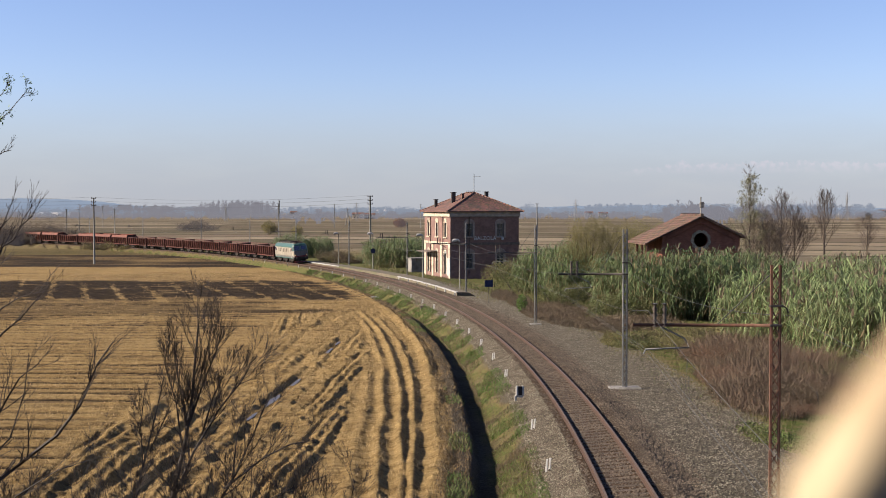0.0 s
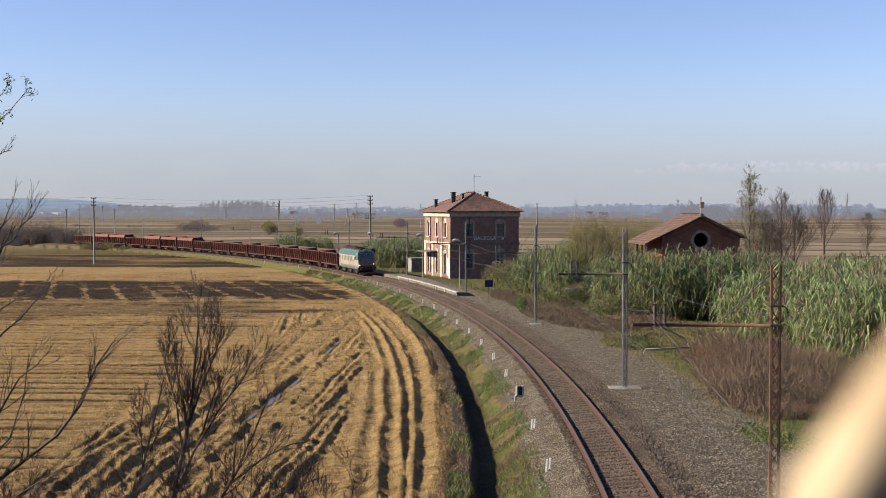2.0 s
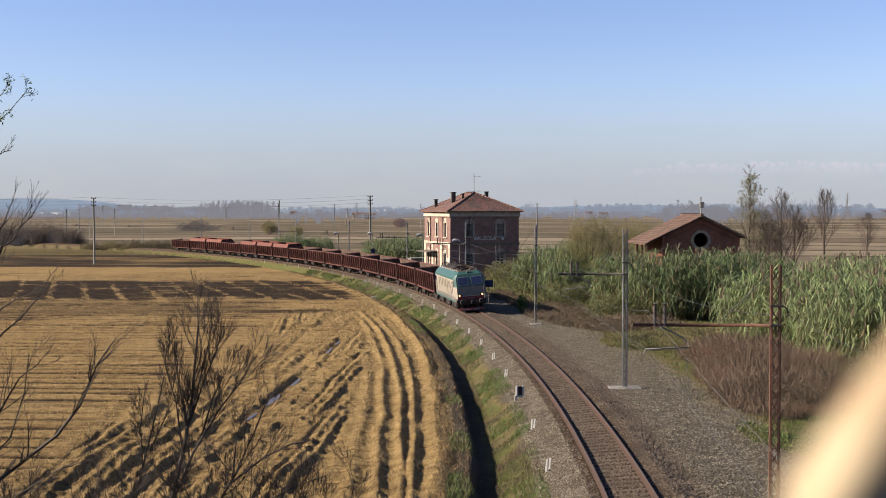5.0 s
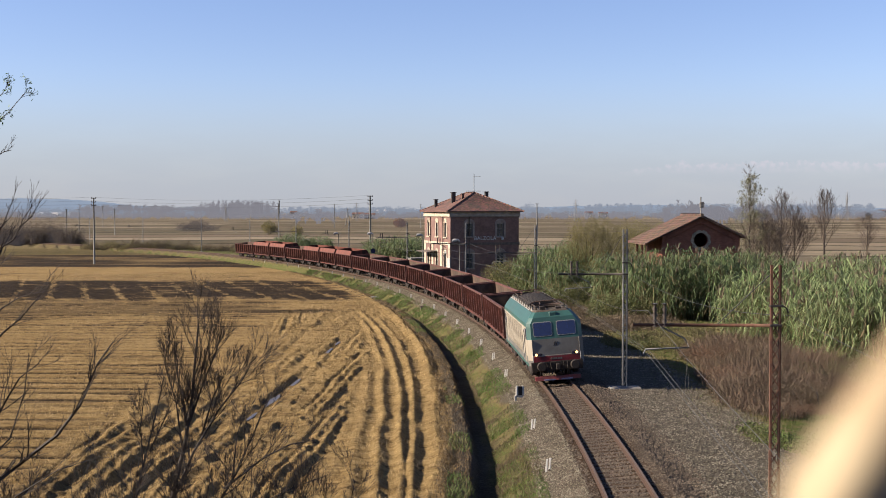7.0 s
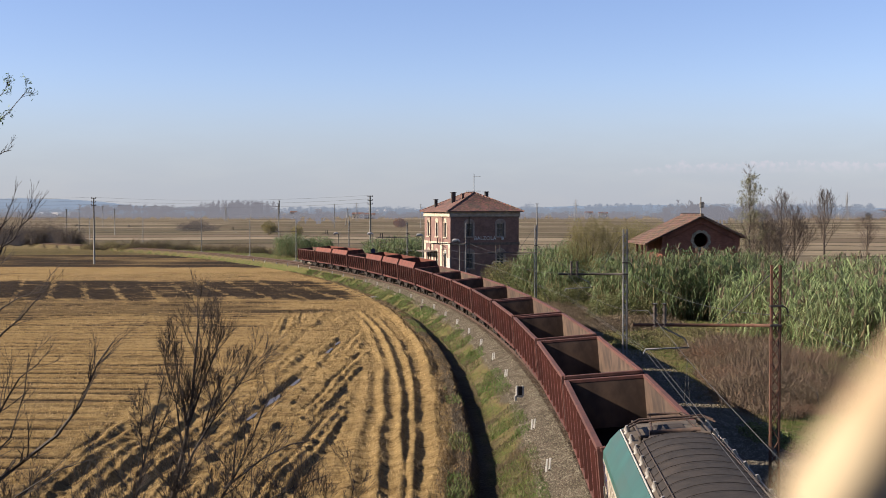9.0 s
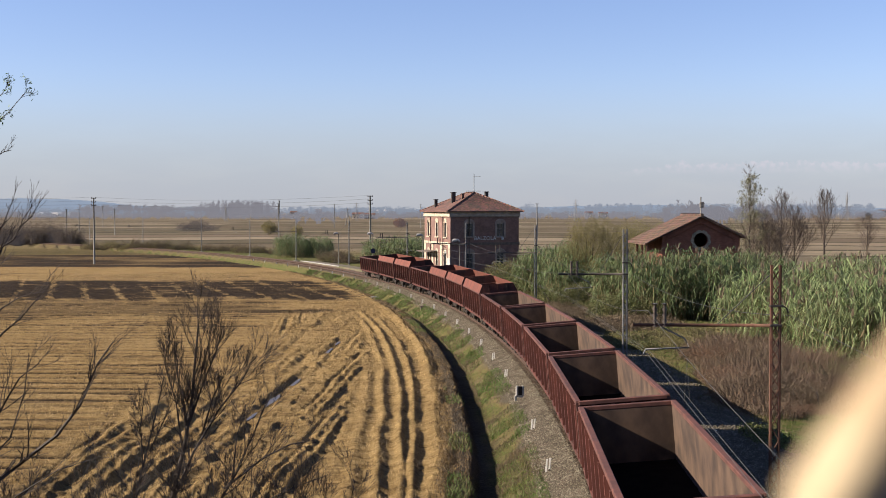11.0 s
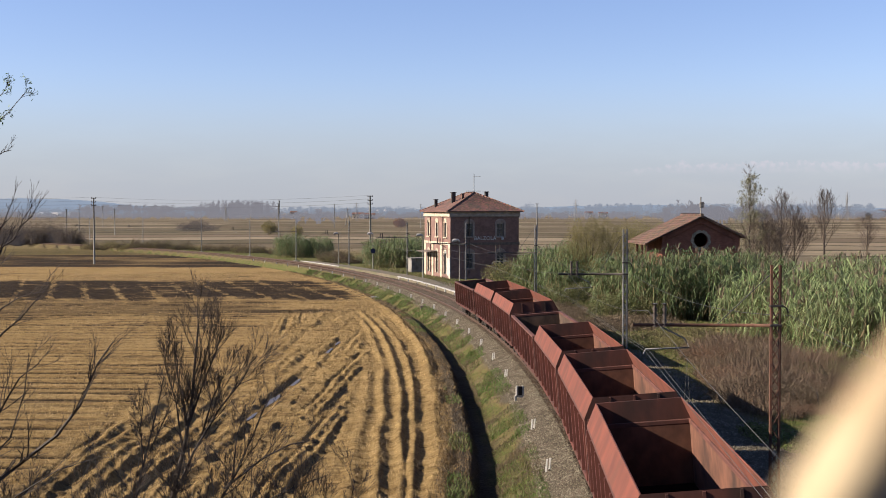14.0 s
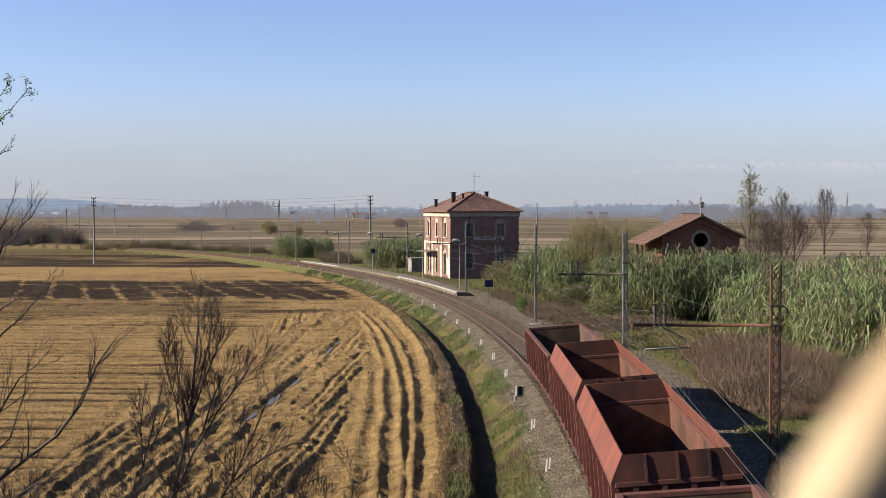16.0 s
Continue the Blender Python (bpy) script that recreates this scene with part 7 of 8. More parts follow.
# behind the canes and the shed; the plain lies lower there
build_tree(41, 40.5, 162, 15.8, 0.99, "slender half-bare tree with a few pale leaves", depth=3, spread=0.75, up=0.1, leaves=(5200, 0.085, M_PALELEAF), first=0.12, limb=(0.24, 0.05), tall=20, r=0.12)
build_tree(42, 42.5, 164, 9.5, 0.9, "bushy bare tree with thin twigs", depth=4, spread=0.8, up=0.1, leaves=(420, 0.07, M_GRASSD), first=0.1, limb=(0.46, 0.13), kids=4)
build_tree(43, 47.5, 172, 12.4, 0.92, "bare tree with upright twigs", depth=4, spread=0.6, up=0.2, first=0.12, limb=(0.38, 0.09), leaves=(160, 0.07, M_GRASSD))
build_tree(48, 44.8, 168, 8.6, 0.85, "low bushy tree with pale leaves on fine twigs", depth=4, spread=0.9, up=0.1, leaves=(500, 0.06, M_GRASSD), first=0.1, limb=(0.45, 0.14), kids=4)
build_tree(44, 50.5, 176, 10.2, 0.9, "bare spreading tree of fine twigs", depth=4, spread=0.7, up=0.15, first=0.12, limb=(0.42, 0.1), kids=4)
build_tree(45, 66.0, 212, 13.2, 0.92, "bare tree with a fan of fine upright twigs", depth=4, spread=0.62, up=0.3, first=0.28, r=0.22, limb=(0.42, 0.10), twig=0.011)
build_tree(46, 72.0, 208, 10.0, 0.9, "small bare tree with spreading branches", depth=4, spread=0.7, up=0.1, first=0.3, limb=(0.34, 0.08), twig=0.010)
build_tree(47, 34.0, 140, 7.5, 0.6, "thin bare sapling beside the shed", depth=4, spread=0.7, up=0.2, first=0.2)


# bare trees that grow up the embankment next to the bridge
def build_near(label, seed, base, stems, depth, leaves=0, twig=0.0018, kids=2, shoots=4, short=1.0):
    rng = random.Random(seed)
    t = thing("bare_tree", Matrix.Translation(base), label, "tree", "trees beside the bridge")
    limbs = []
    main = []
    for pts, r0, side_len in stems:
        line = [Vector(p) - Vector(base) for p in pts]
        n = len(line)
        rad = [r0 * (1 - 0.8 * k / (n - 1)) + 0.002 for k in range(n)]
        main.append((line, rad))
        for k in range(1, n):
            a, b = line[k - 1], line[k]
            if (b + Vector(base)).z < 5.2:
                continue
            for j in range(shoots):
                p = a.lerp(b, rng.random())
                d = (b - a).normalized()
                side = d.orthogonal().normalized()
                side.rotate(Matrix.Rotation(rng.uniform(0, 6.283), 3, d))
                nd = (d * 0.9 + side * rng.uniform(0.3, 0.8) + Vector((0, 0, 0.15))).normalized()
                limbs += branching(rng, p, nd, side_len * short * rng.uniform(0.35, 1.25), rad[k] * 0.5 + 0.001, depth, 0.5, 0.15, kids, twig)
    limbs_mesh("trunk", main, M_BARK, t, sides=8)
    tagged(limbs_mesh("twig_tangle", limbs, M_TWIG, t), kind="stuff")
    if leaves:
        nr = np.random.default_rng(seed)
        tips = [l[0][-1] for l in limbs if (l[0][-1].z + base[2]) > 9.5] or [limbs[0][0][-1]]
        c = np.array([tips[i] for i in nr.integers(0, len(tips), leaves)]) + nr.normal(0, 0.02, (leaves, 3))
        a = unit(nr.normal(0, 1, (leaves, 3)) + [0, 0, -0.8])
        b = unit(np.cross(a, nr.normal(0, 1, (leaves, 3))))
        s = 0.018 * nr.uniform(0.6, 1.4, leaves)[:, None]
        v = np.stack([c, c + a * s * 0.8 - b * s * 0.3, c + a * s * 2, c + a * s * 0.8 + b * s * 0.3], 1).reshape(-1, 3)
        ob = new("leaves", cloud_mesh("leaves", v, np.arange(4 * leaves).reshape(-1, 4), M_GREENLEAF))
        ob.parent = t


build_near("bare tree with a fan of fine upright twigs by the bridge", 51, (-3.3, 14.0, -0.9), [
    ([(-3.3, 14, -0.9), (-3.28, 14, 3.0), (-3.14, 14, 5.3), (-2.96, 14, 6.05), (-2.88, 14.0, 6.55), (-2.86, 14.1, 7.0), (-2.82, 14.1, 7.4)], 0.034, 0.42),
    ([(-2.93, 14, 6.2), (-2.98, 13.9, 6.6), (-3.05, 13.9, 7.0), (-3.06, 13.9, 7.3)], 0.013, 0.3),
    ([(-2.93, 14, 6.2), (-2.82, 14.1, 6.7), (-2.72, 14.1, 7.1), (-2.66, 14.1, 7.4)], 0.013, 0.3),
    ([(-2.9, 14, 6.3), (-2.74, 14.0, 6.75), (-2.6, 14.0, 7.1), (-2.55, 14.0, 7.28)], 0.012, 0.3),
    ([(-3.0, 14, 6.0), (-3.06, 14.0, 6.5), (-3.15, 14.0, 6.8), (-3.2, 14.0, 7.0)], 0.011, 0.28),
    ([(-3.1, 14, 5.4), (-2.85, 13.9, 5.95), (-2.55, 13.9, 6.45), (-2.3, 13.8, 6.75), (-2.18, 13.8, 6.95)], 0.018, 0.34),
    ([(-2.75, 13.9, 6.15), (-2.6, 13.8, 6.6), (-2.45, 13.8, 6.9)], 0.011, 0.3)], 2, shoots=6, short=0.8, twig=0.0018)
build_near("slim bare sapling with upright twigs below the bridge", 54, (-3.75, 14.2, -0.9), [
    ([(-3.75, 14.2, -0.9), (-3.72, 14.2, 4.0), (-3.58, 14.2, 5.4), (-3.44, 14.2, 5.95), (-3.34, 14.2, 6.35), (-3.25, 14.2, 6.75)], 0.02, 0.32),
    ([(-3.5, 14.2, 5.7), (-3.52, 14.2, 6.2), (-3.46, 14.2, 6.7)], 0.009, 0.3),
    ([(-3.42, 14.2, 5.9), (-3.28, 14.2, 6.2), (-3.14, 14.2, 6.5)], 0.009, 0.28)], 2, shoots=4, short=0.75, twig=0.0015)
build_near("low leaning bare tree with spread twigs below the bridge", 55, (-2.8, 13.6, -0.9), [
    ([(-2.8, 13.6, -0.9), (-2.8, 13.6, 4.2), (-2.56, 13.6, 5.35), (-2.3, 13.6, 5.8), (-2.12, 13.6, 6.2), (-1.96, 13.6, 6.6)], 0.026, 0.4),
    ([(-2.45, 13.6, 5.6), (-2.0, 13.6, 5.95), (-1.7, 13.6, 6.1), (-1.4, 13.6, 6.15)], 0.014, 0.38),
    ([(-2.6, 13.6, 5.2), (-2.1, 13.6, 5.4), (-1.7, 13.6, 5.6), (-1.3, 13.6, 5.75)], 0.013, 0.36),
    ([(-2.35, 13.6, 5.7), (-2.3, 13.6, 6.2), (-2.2, 13.6, 6.5)], 0.01, 0.3)], 2, shoots=4, short=0.75, twig=0.0015)
build_near("bare tree leaning over the embankment with long dark limbs", 52, (-4.9, 12.0, -0.9), [
    ([(-4.9, 12, -0.9), (-4.95, 12, 4.5), (-4.42, 12, 6.02), (-4.1, 12, 6.27), (-3.8, 12, 6.5), (-3.57, 12, 6.8), (-3.46, 12, 7.05), (-3.4, 12, 7.2), (-3.24, 12, 7.42)], 0.028, 0.30),
    ([(-4.9, 12, 5.0), (-4.6, 12.2, 6.4), (-4.35, 12.2, 6.85), (-4.2, 12.1, 7.05), (-4.0, 12.1, 7.2)], 0.016, 0.3),
    ([(-4.9, 12, 5.0), (-4.55, 12.1, 6.2), (-4.3, 12.1, 6.45), (-4.15, 12.1, 6.9), (-4.1, 12.1, 7.3)], 0.013, 0.3),
    ([(-4.9, 12, 5.0), (-4.7, 12.1, 7.1), (-4.36, 12.1, 7.5), (-4.15, 12.0, 7.65), (-3.98, 12.0, 7.85)], 0.017, 0.26),
    ([(-4.9, 12, 5.0), (-4.75, 12.1, 7.3), (-4.36, 12.1, 7.75), (-4.15, 12.0, 7.86), (-3.9, 12.0, 7.92)], 0.012, 0.22),
    ([(-4.9, 12, 5.4), (-4.6, 11.9, 7.8), (-4.36, 11.9, 8.16), (-4.28, 11.9, 8.36), (-4.18, 11.9, 8.42), (-4.10, 11.9, 8.56), (-3.98, 11.9, 8.66)], 0.014, 0.22),
    ([(-4.9, 12, 5.4), (-4.62, 11.9, 7.9), (-4.36, 11.9, 8.40), (-4.26, 11.9, 8.60), (-4.16, 11.9, 8.84)], 0.011, 0.16),
    ([(-4.9, 12, 5.4), (-4.8, 12.1, 8.6), (-4.42, 12.0, 9.2), (-4.3, 12.0, 9.28), (-4.22, 12.0, 9.30)], 0.009, 0.10),
    ([(-4.9, 12, 5.5), (-4.85, 12.1, 9.0), (-4.42, 12.0, 9.52), (-4.25, 12.0, 9.66), (-4.06, 12.0, 9.88)], 0.007, 0.09),
    ([(-4.9, 12, 5.5), (-4.85, 12.1, 9.2), (-4.45, 12.0, 9.72), (-4.3, 12.0, 9.85), (-4.24, 12.0, 9.95)], 0.006, 0.07),
    ([(-4.9, 12, 4.4), (-4.6, 12, 5.5), (-4.2, 12, 5.9), (-3.8, 12, 6.15), (-3.5, 12, 6.25)], 0.012, 0.32)], 1, leaves=230, shoots=3, twig=0.0017)
for k, (bx, by, wide, tips) in enumerate(((-4.2, 13.0, 0.75, 7), (-3.1, 13.3, 0.6, 5), (-2.1, 13.2, 0.7, 7), (-1.4, 13.6, 0.5, 4))):
    r3 = random.Random(90 + k)
    shoots_ = []
    for q in range(tips):
        ex, ez = bx + wide * (2 * q / (tips - 1) - 1) + r3.uniform(-0.08, 0.08), r3.uniform(5.45, 5.95)
        shoots_.append(([(bx, by, -0.9 if q == 0 else 3.6), (bx + (ex - bx) * 0.3, by, 4.5), (bx + (ex - bx) * 0.75, by, 5.2), (ex, by + r3.uniform(-0.2, 0.2), ez)], 0.013, 0.3))
    build_near("low bare scrub of thin shoots below the bridge", 60 + k, (bx, by, -0.9), shoots_, 2, shoots=6, twig=0.0015)


# ---- the bridge under the camera, out of sight, with the blurred post at its edge ----
def build_bridge():
    br = thing("road_bridge", label="concrete road bridge deck with a low parapet", category="bridge", kind="structure")
    m = M_CONC
    bm = B()
    box(bm, -40, 40, -9.0, 0.5, 6.55, 7.15, bevel=0.02)
    part("deck", bm, m, br)
    bm = B()
    box(bm, -40, 40, 0.22, 0.5, 7.15, 8.05, bevel=0.03)
    part("parapet", bm, m, br)
    for x in (-13, 17):
        bm = B()
        box(bm, x - 1, x + 1, -9, 0.3, -3.0, 6.55)
        part("pier", bm, m, br)
    mp = mat("cream_weathered_post", (0.66, 0.53, 0.33), 0.8, second=(0.58, 0.42, 0.24), scale=70, third=(0.72, 0.66, 0.56), third_scale=45, detail=2)
    bm = B()
    # a round rail that rises slantwise from a bent foot on the parapet
    foot = [(0.055, 0.34, 8.02), (0.050, 0.27, 8.4), (0.0525, 0.235, 8.59), (0.0560, 0.226, 8.637)]
    slant = [(0.0615 + 0.0236 * k, 0.225, 8.6556 + 0.0322 * k) for k in (-0.2, 0.3, 1.0, 1.8, 2.6)]
    tube(bm, foot + slant, 0.0066, 28)
    tagged(part("railing_post", bm, mp, smooth_faces=True), "cream weathered round rail out of focus on the bridge parapet", "rail")
    # a second rail, added for the grey band below the cream one
    bm = B()
    tube(bm, [(x + 0.0128, y + 0.006, z - 0.0110) for x, y, z in foot + slant], 0.0098, 28)
    grey = mat("grey_weathered_rail", (0.42, 0.39, 0.34), 0.85, second=(0.22, 0.19, 0.16), scale=60, third=(0.75, 0.73, 0.68), third_scale=55, detail=2)
    tagged(part("railing_post", bm, grey, smooth_faces=True), "grey round rail added beside the cream one, out of focus", "rail")


build_bridge()


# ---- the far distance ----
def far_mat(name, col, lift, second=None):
    """Distance with haze painted in: a pale backdrop that glows a little by itself."""
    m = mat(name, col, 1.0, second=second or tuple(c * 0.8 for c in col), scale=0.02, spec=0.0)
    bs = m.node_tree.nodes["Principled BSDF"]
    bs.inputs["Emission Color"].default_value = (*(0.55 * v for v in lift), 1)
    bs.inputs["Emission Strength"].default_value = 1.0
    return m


# each second colour is the bluish glow that stands for haze
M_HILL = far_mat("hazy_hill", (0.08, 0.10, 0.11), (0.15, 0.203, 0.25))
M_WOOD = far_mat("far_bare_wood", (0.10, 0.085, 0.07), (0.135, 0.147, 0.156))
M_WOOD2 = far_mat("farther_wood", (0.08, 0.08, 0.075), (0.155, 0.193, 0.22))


def build_ridge(name, label, dist, pts, depth, material, rough, seed):
    """A range of hills along the horizon: bearing (degrees to the right), height."""
    b = np.array([p[0] for p in pts], float)
    h = np.array([p[1] for p in pts], float)
    bb = np.linspace(b[0], b[-1], 260)
    hh = np.interp(bb, b, h)
    fall = np.minimum(1, np.minimum(hh, 30) / 30)
    hh = np.maximum(hh + fall * rough * fbm(bb * 1.1, bb * 0 + seed, seed, 5), 0.0)
    bm = B()
    rows = []
    for f, k in ((0.0, -0.4), (0.35, 0.55), (0.7, 1.0), (1.0, -0.4)):
        r = dist + depth * f
        row = []
        for a, z in zip(np.radians(bb), hh):
            zz = z * k if k > 0 else -12
            row.append(bm.verts.new((math.sin(a) * r, math.cos(a) * r, zz + (rough * 0.3 * noise.noise((math.degrees(a) * 3, f * 9, seed)) if k > 0 and z > 5 else 0))))
        rows.append(row)
    for r0, r1 in zip(rows, rows[1:]):
        for i in range(len(bb) - 1):
            bm.faces.new((r0[i], r0[i + 1], r1[i + 1], r1[i]))
    bmesh.ops.recalc_face_normals(bm, faces=bm.faces)
    ob = part(name, bm, material, smooth_faces=True)
    return tagged(ob, label, "hills", kind="structure")


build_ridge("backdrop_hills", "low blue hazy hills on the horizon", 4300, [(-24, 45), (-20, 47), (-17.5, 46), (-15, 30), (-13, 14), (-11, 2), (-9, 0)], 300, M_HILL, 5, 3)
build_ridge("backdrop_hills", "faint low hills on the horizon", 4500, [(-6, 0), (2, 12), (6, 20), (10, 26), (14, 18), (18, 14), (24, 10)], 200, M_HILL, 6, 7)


def build_woods(seed, name, label, runs, material):
    """Belts of bare trees: each tree a slim trunk and a ragged crown of small twig clumps. runs: x0, y0, x1, y1, count, height, crown width."""
    rng = np.random.default_rng(seed)
    bag = []
    for x0, y0, x1, y1, count, h, w in runs:
        t = rng.random(count)
        x = x0 + (x1 - x0) * t + rng.normal(0, 6, count)
        y = y0 + (y1 - y0) * t + rng.normal(0, 12, count)
        z = lie(y) - 0.85
        hh = h * rng.uniform(0.75, 1.15, count)
        base = np.stack([x, y, z], 1)
        bag.append(ribbons(base, base + np.stack([0 * hh, 0 * hh, hh * .5], 1), base + np.stack([0 * hh, 0 * hh, hh], 1), np.full(count, 0.35), np.tile([1.0, 0, 0], (count, 1))))
        k = 52
        u = rng.random((count, k)) ** 0.8
        r = w * np.sqrt(np.clip(np.sin(np.pi * (0.12 + 0.85 * u)), 0, 1))
        a = rng.uniform(0, 6.283, (count, k))
        cx = x[:, None] + np.cos(a) * r * rng.random((count, k))
        cy = y[:, None] + np.sin(a) * r
        cz = z[:, None] + hh[:, None] * (0.18 + 0.85 * u)
        c = np.stack([cx, cy, cz], -1).reshape(-1, 3)
        n = len(c)
        p2 = c + rng.normal(0, 1, (n, 3)) * [w * 0.22, 0.4, 0] + [0, 0, 1] * (rng.uniform(0.04, 0.12, n) * h)[:, None]
        bag.append(ribbons(c, (c + p2) / 2, p2, np.full(n, w * 0.075), np.tile([1.0, 0, 0], (n, 1))))
    ob = new(name, cloud_mesh(name, *joined(bag), material))
    tagged(ob, label, "woods", kind="stuff")


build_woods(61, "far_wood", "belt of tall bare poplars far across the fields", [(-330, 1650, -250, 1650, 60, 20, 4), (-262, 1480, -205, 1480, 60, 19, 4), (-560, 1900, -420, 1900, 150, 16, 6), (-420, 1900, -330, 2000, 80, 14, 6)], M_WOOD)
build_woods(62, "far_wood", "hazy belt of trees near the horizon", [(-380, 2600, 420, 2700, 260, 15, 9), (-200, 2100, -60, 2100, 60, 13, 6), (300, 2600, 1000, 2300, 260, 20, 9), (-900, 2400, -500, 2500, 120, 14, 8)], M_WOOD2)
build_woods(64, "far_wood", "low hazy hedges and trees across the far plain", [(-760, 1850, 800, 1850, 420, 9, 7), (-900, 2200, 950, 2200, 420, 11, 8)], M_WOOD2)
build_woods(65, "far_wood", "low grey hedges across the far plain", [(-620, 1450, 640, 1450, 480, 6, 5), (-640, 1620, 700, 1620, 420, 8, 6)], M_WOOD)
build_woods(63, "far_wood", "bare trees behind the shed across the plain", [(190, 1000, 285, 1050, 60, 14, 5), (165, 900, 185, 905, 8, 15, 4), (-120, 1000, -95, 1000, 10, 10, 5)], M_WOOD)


def build_farm(x, y, w, l, h, wall, label, cover=None):
    z = zland(x, y)
    f = thing("farmhouse", Matrix.Translation((x, y, z)), label, "house", "houses on the plain")
    bm = B()
    box(bm, -w / 2, w / 2, -l / 2, l / 2, -0.5, h)
    wl = part("wall", bm, wall, f)
    bm = B()
    prism(bm, [(-l / 2 - 0.5, h), (l / 2 + 0.5, h), (0, h + l * 0.22)], "x", -w / 2 - 0.5, w / 2 + 0.5)
    part("roof", bm, cover or M_TILES, f)
    for k in (-0.3, 0.0, 0.3):
        bm = B()
        box(bm, w * k - 0.6, w * k + 0.6, -l / 2 - 0.04, -l / 2 + 0.1, 1.0, 2.6)
        part("window", bm, M_PANE, wl)


for x, y, w, l, h, m_, lab in ((214, 1800, 11, 8, 7, M_WHITE, "white farmhouse among trees on the plain"), (236, 1805, 13, 9, 6, M_CREAMW, "long low farm building on the plain"),
                               (880, 2450, 22, 12, 9, M_WHITE, "pale house in a far village"), (850, 2460, 18, 10, 7, M_CREAMW, "pale house in a far village"), (826, 2440, 16, 10, 6, M_WHITE, "small white house in a far village"), (805, 2470, 14, 10, 6, M_CREAMW, "small cream house in a far village"),
                               (-108, 1560, 14, 9, 6, M_CREAMW, "farm building behind bare trees"), (-95, 1570, 16, 9, 5, M_TRIM, "brown farm building behind bare trees"), (-190, 1560, 8, 8, 8, M_WHITE, "white house by the poplars"),
                               (-640, 2050, 90, 16, 3.2, M_WHITE, "long white greenhouse roof far off"), (-120, 2300, 40, 16, 8, M_WHITE, "pale industrial building far off")):
    build_farm(x, y, w, l, h, m_, lab, M_WHITE if w > 30 else None)


def build_pylon(x, y, h, w=3.0):
    p = thing("lattice_pylon", Matrix.Translation((x, y, zland(x, y) - 0.2)), "thin grey lattice pylon far across the plain", "pylon", "pylons on the plain")
    bm = B()
    for sx in (-1, 1):
        for sy in (-1, 1):
            tube(bm, [(sx * w / 2, sy * w / 2, 0), (sx * w * 0.12, sy * w * 0.12, h * 0.75), (0, 0, h)], 0.16, 4)
    n = 9
    for k in range(n):
        a, b = k / n * 0.75, (k + 1) / n * 0.75
        wa, wb = w / 2 * (1 - a * 1.01), w / 2 * (1 - b * 1.01)
        s2 = 1 if k % 2 else -1
        tube(bm, [(-wa * s2, -wa, h * a), (wb * s2, -wb, h * b)], 0.08, 3)
    part("tower", bm, M_STEEL, p)
    for f in (0.72, 0.82, 0.92):
        bm = B()
        tube(bm, [(-w * 0.9, 0, h * f), (w * 0.9, 0, h * f)], 0.12, 4)
        part("crossarm", bm, M_STEEL, p)


for x, y, h in ((130, 1200, 22), (-86, 1220, 19), (430, 1305, 32), (-216, 1220, 16), (-70, 900, 13), (205, 1010, 14)):
    build_pylon(x, y, h)
bm = B()
tube(bm, [(0, 0, 0), (0, 0, 20), (0, 0, 23)], [0.8, 0.6, 1.0], 10)
ob = part("water_tower", bm, M_GREYPOLE)
ob.matrix_basis = pose(-203, 1520, zland(-203, 1520) - 0.2)
tagged(ob, "slim grey tower among far trees", "tower")
# bushes with a faint grey glow painted in for haze
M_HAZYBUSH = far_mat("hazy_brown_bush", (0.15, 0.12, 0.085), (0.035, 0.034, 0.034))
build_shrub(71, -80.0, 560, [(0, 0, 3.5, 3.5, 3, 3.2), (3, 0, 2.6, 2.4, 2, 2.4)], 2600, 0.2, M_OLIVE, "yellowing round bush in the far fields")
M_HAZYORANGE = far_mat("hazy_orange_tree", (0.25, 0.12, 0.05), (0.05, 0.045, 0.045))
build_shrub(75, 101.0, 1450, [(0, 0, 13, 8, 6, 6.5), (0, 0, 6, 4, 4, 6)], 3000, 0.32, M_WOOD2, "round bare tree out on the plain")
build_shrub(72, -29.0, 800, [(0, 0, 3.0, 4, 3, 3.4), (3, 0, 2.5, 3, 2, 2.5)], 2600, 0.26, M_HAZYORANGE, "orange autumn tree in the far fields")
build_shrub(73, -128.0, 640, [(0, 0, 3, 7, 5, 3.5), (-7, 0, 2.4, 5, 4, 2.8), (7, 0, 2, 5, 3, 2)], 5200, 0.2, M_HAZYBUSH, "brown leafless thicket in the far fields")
build_shrub(74, -62.0, 520, [(0, 0, 2.5, 3, 3, 2.4)], 1800, 0.17, M_OLIVE, "small yellow-brown bush in the far fields")


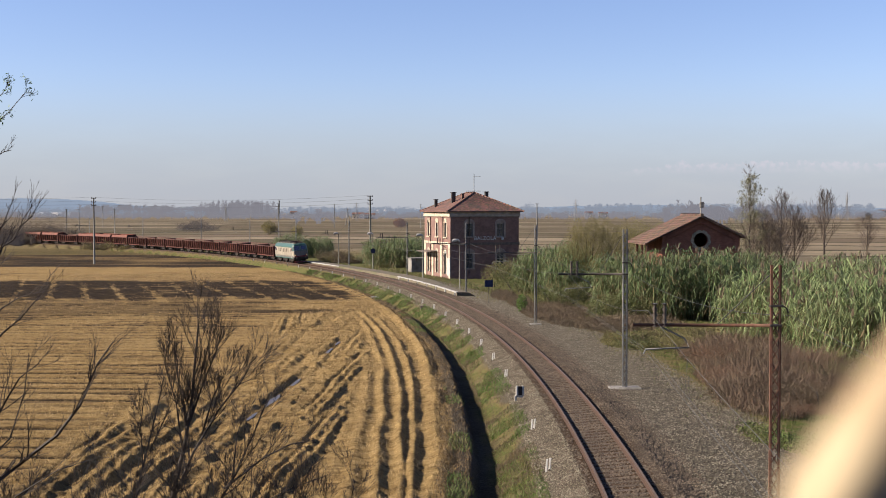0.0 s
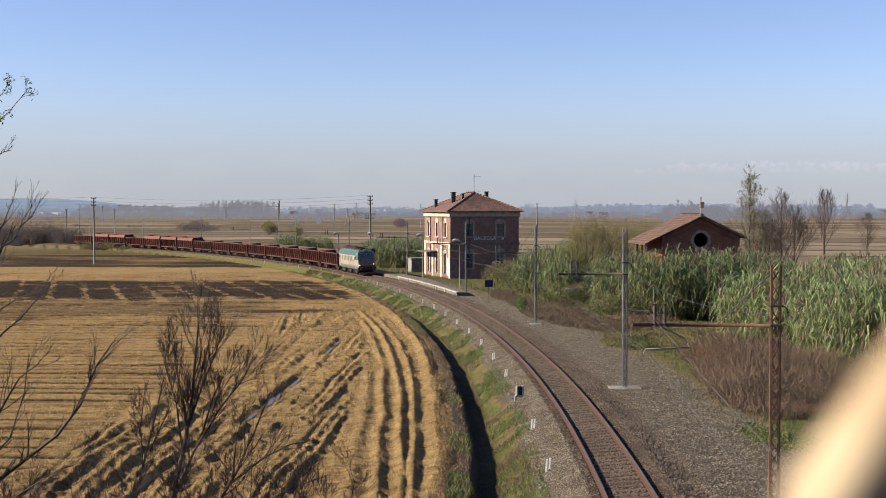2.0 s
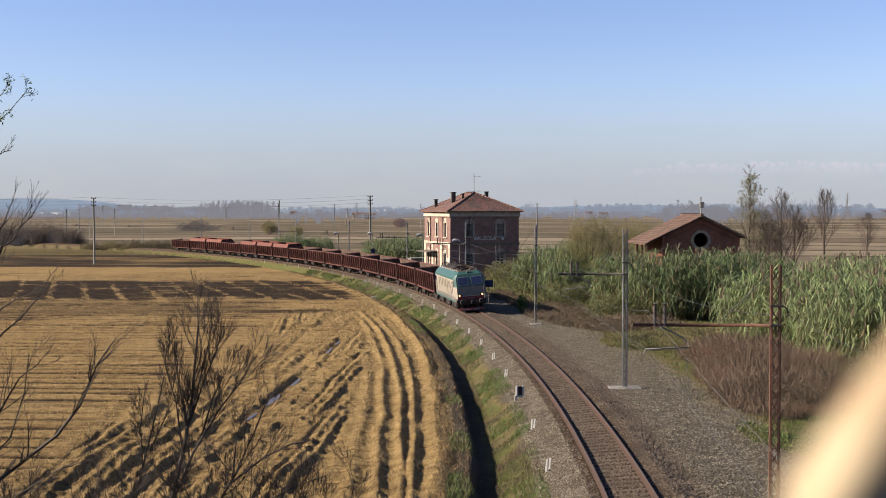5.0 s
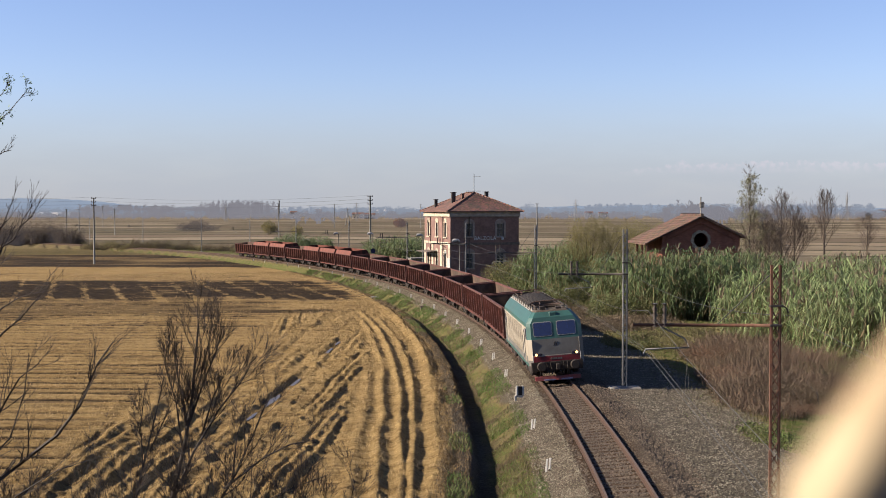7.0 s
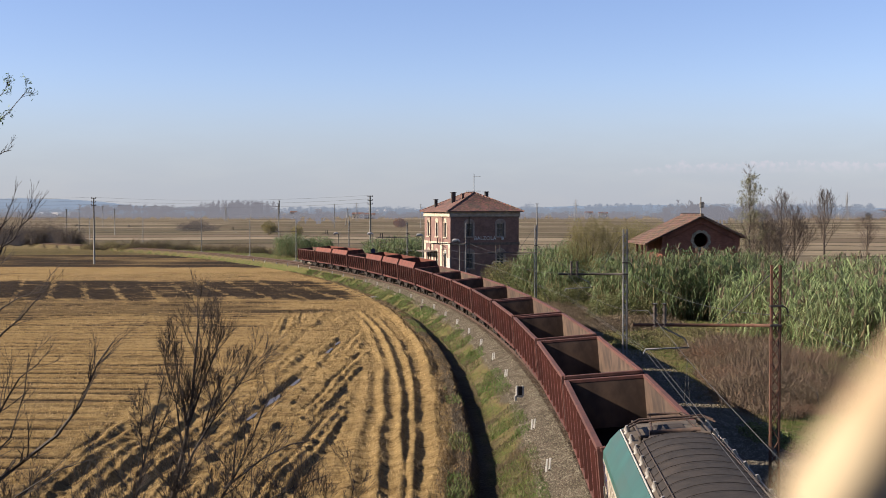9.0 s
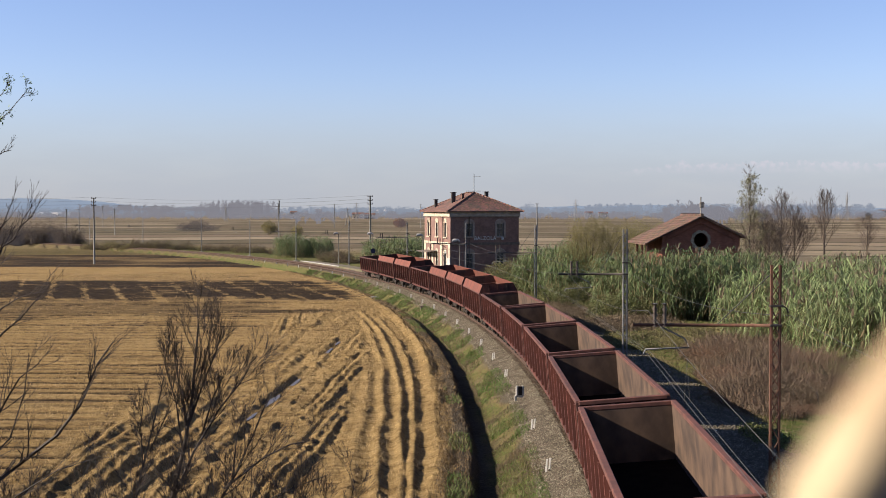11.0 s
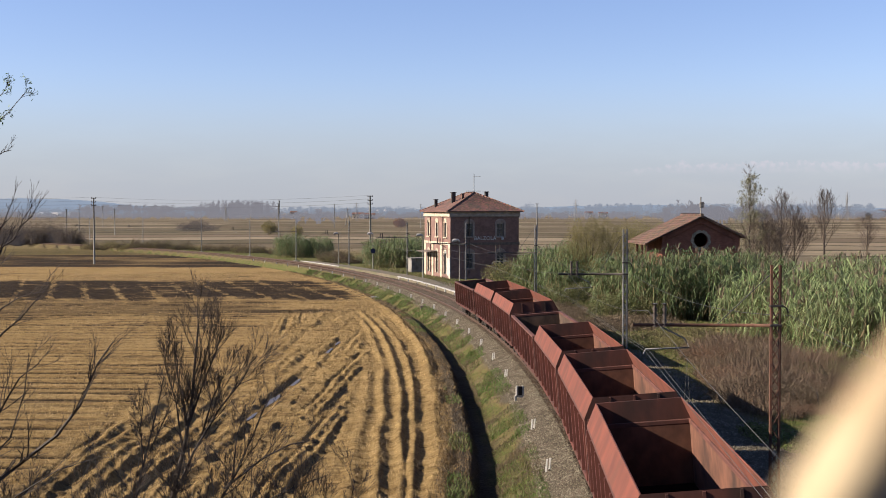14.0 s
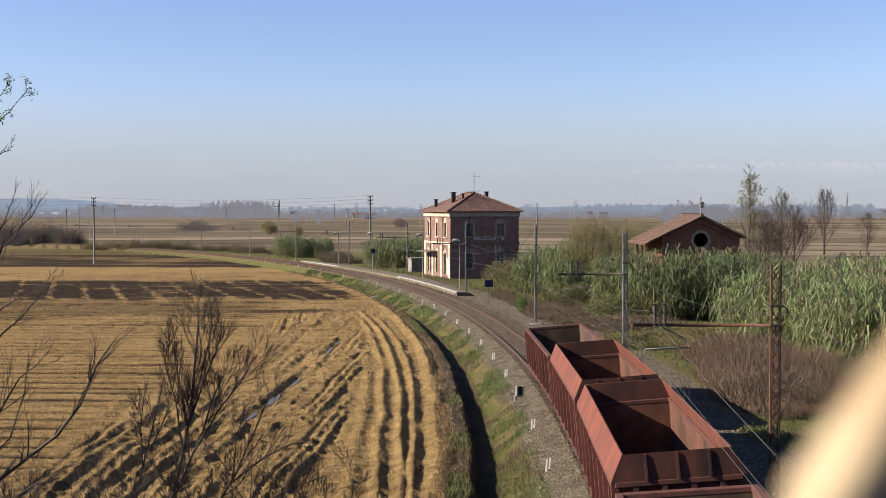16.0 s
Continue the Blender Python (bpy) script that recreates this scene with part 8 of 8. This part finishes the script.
# ---- haze over the plain as a glowing ring; the snowy range just shows through ----
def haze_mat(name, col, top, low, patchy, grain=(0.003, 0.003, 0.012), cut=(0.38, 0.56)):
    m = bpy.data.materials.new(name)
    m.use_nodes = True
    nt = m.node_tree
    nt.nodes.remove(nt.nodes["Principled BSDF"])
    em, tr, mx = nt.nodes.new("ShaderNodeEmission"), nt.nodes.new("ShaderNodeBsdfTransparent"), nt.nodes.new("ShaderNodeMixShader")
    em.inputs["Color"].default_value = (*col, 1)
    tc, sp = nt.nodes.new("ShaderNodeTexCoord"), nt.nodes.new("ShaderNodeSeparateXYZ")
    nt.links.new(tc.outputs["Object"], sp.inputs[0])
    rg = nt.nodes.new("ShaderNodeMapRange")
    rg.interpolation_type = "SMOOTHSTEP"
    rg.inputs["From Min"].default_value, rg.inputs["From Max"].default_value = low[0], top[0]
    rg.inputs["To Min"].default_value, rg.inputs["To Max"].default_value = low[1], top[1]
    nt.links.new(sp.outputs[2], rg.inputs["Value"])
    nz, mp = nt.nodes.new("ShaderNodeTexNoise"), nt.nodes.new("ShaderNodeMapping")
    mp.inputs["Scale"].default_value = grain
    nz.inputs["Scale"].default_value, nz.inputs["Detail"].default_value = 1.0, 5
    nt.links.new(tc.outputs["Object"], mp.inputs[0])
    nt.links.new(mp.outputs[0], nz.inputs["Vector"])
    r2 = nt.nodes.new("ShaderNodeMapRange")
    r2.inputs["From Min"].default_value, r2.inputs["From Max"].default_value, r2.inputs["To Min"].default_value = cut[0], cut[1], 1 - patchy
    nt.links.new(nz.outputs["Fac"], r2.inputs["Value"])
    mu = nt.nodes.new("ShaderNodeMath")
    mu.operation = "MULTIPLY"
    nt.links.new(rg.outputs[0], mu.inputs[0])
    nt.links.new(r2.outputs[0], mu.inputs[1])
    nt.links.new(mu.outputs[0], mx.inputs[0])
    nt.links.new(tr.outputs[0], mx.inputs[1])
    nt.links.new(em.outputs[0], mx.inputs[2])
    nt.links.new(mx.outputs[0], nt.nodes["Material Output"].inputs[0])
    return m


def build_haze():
    # a see-through glowing ring, densest at the horizon, stands in for haze
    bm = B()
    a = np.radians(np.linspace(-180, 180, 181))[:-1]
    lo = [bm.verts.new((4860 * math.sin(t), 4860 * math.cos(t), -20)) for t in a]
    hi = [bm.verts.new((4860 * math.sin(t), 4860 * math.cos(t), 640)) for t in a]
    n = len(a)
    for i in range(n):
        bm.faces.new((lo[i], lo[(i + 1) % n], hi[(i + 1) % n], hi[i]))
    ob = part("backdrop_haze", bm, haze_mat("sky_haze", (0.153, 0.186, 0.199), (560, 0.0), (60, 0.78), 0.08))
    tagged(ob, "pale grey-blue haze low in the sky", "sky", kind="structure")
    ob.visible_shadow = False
    # the snowy crest, a glowing strip with haze gaps put into its transparency
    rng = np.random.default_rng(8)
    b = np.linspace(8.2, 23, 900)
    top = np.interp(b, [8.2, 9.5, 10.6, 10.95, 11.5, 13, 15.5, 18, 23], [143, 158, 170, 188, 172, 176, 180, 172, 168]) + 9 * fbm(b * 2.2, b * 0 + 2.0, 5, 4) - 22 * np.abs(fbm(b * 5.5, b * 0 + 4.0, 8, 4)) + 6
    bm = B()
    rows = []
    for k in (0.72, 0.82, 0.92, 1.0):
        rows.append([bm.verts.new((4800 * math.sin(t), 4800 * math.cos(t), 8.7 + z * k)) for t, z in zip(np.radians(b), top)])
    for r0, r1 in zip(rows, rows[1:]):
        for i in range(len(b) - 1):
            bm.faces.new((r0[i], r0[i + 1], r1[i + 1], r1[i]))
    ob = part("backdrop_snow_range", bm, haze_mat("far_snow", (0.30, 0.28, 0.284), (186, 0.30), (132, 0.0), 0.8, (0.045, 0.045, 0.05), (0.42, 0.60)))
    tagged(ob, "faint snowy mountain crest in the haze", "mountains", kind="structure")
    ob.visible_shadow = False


build_haze()

build_brush(26, [(-146, 404, 6, 6), (-138, 400, 6, 6), (-131, 398, 4, 5), (-152, 410, 8, 8), (-128, 398, 6, 4), (-118, 388, 5, 4)], 9000, 11.0, (M_HAZYBUSH, M_BROWN), "grey-brown leafless thicket far along the line", leaf=0.15)


# ---- water standing in the wheel tracks ----
def build_puddle(x, y, length, width, turn):
    m = bpy.data.materials.get("puddle_water") or mat("puddle_water", (0.20, 0.165, 0.13), 0.34, second=(0.11, 0.09, 0.07), scale=3, spec=0.32)
    bm = B()
    n = 22
    ring = []
    for k in range(n):
        a = 2 * math.pi * k / n
        r = 1 + 0.3 * noise.noise((math.cos(a) * 2 + x, math.sin(a) * 2, y))
        ring.append(bm.verts.new((math.cos(a) * width * r, math.sin(a) * length * r, 0)))
    low = [bm.verts.new((v.co.x * 0.9, v.co.y * 0.9, -0.25)) for v in ring]
    bm.faces.new(ring)
    for k in range(n):
        bm.faces.new((low[k], low[(k + 1) % n], ring[(k + 1) % n], ring[k]))
    ob = part("puddle", bm, m)
    ob.matrix_basis = pose(x, y, zland(x, y) + 0.035, 0, 0, turn)
    tagged(ob, "shallow puddle standing in a muddy wheel track", "puddle", "puddles in the field")


for x, y, l, w, t_ in ((-9.28, 59.2, 1.2, 0.10, -3), (-9.0, 64.3, 2.2, 0.17, -3), (-8.62, 71.0, 2.0, 0.12, -3), (-8.25, 88.5, 1.8, 0.12, -2), (-8.08, 93.8, 1.3, 0.10, -2)):
    build_puddle(x, y, l, w, t_)


motions()
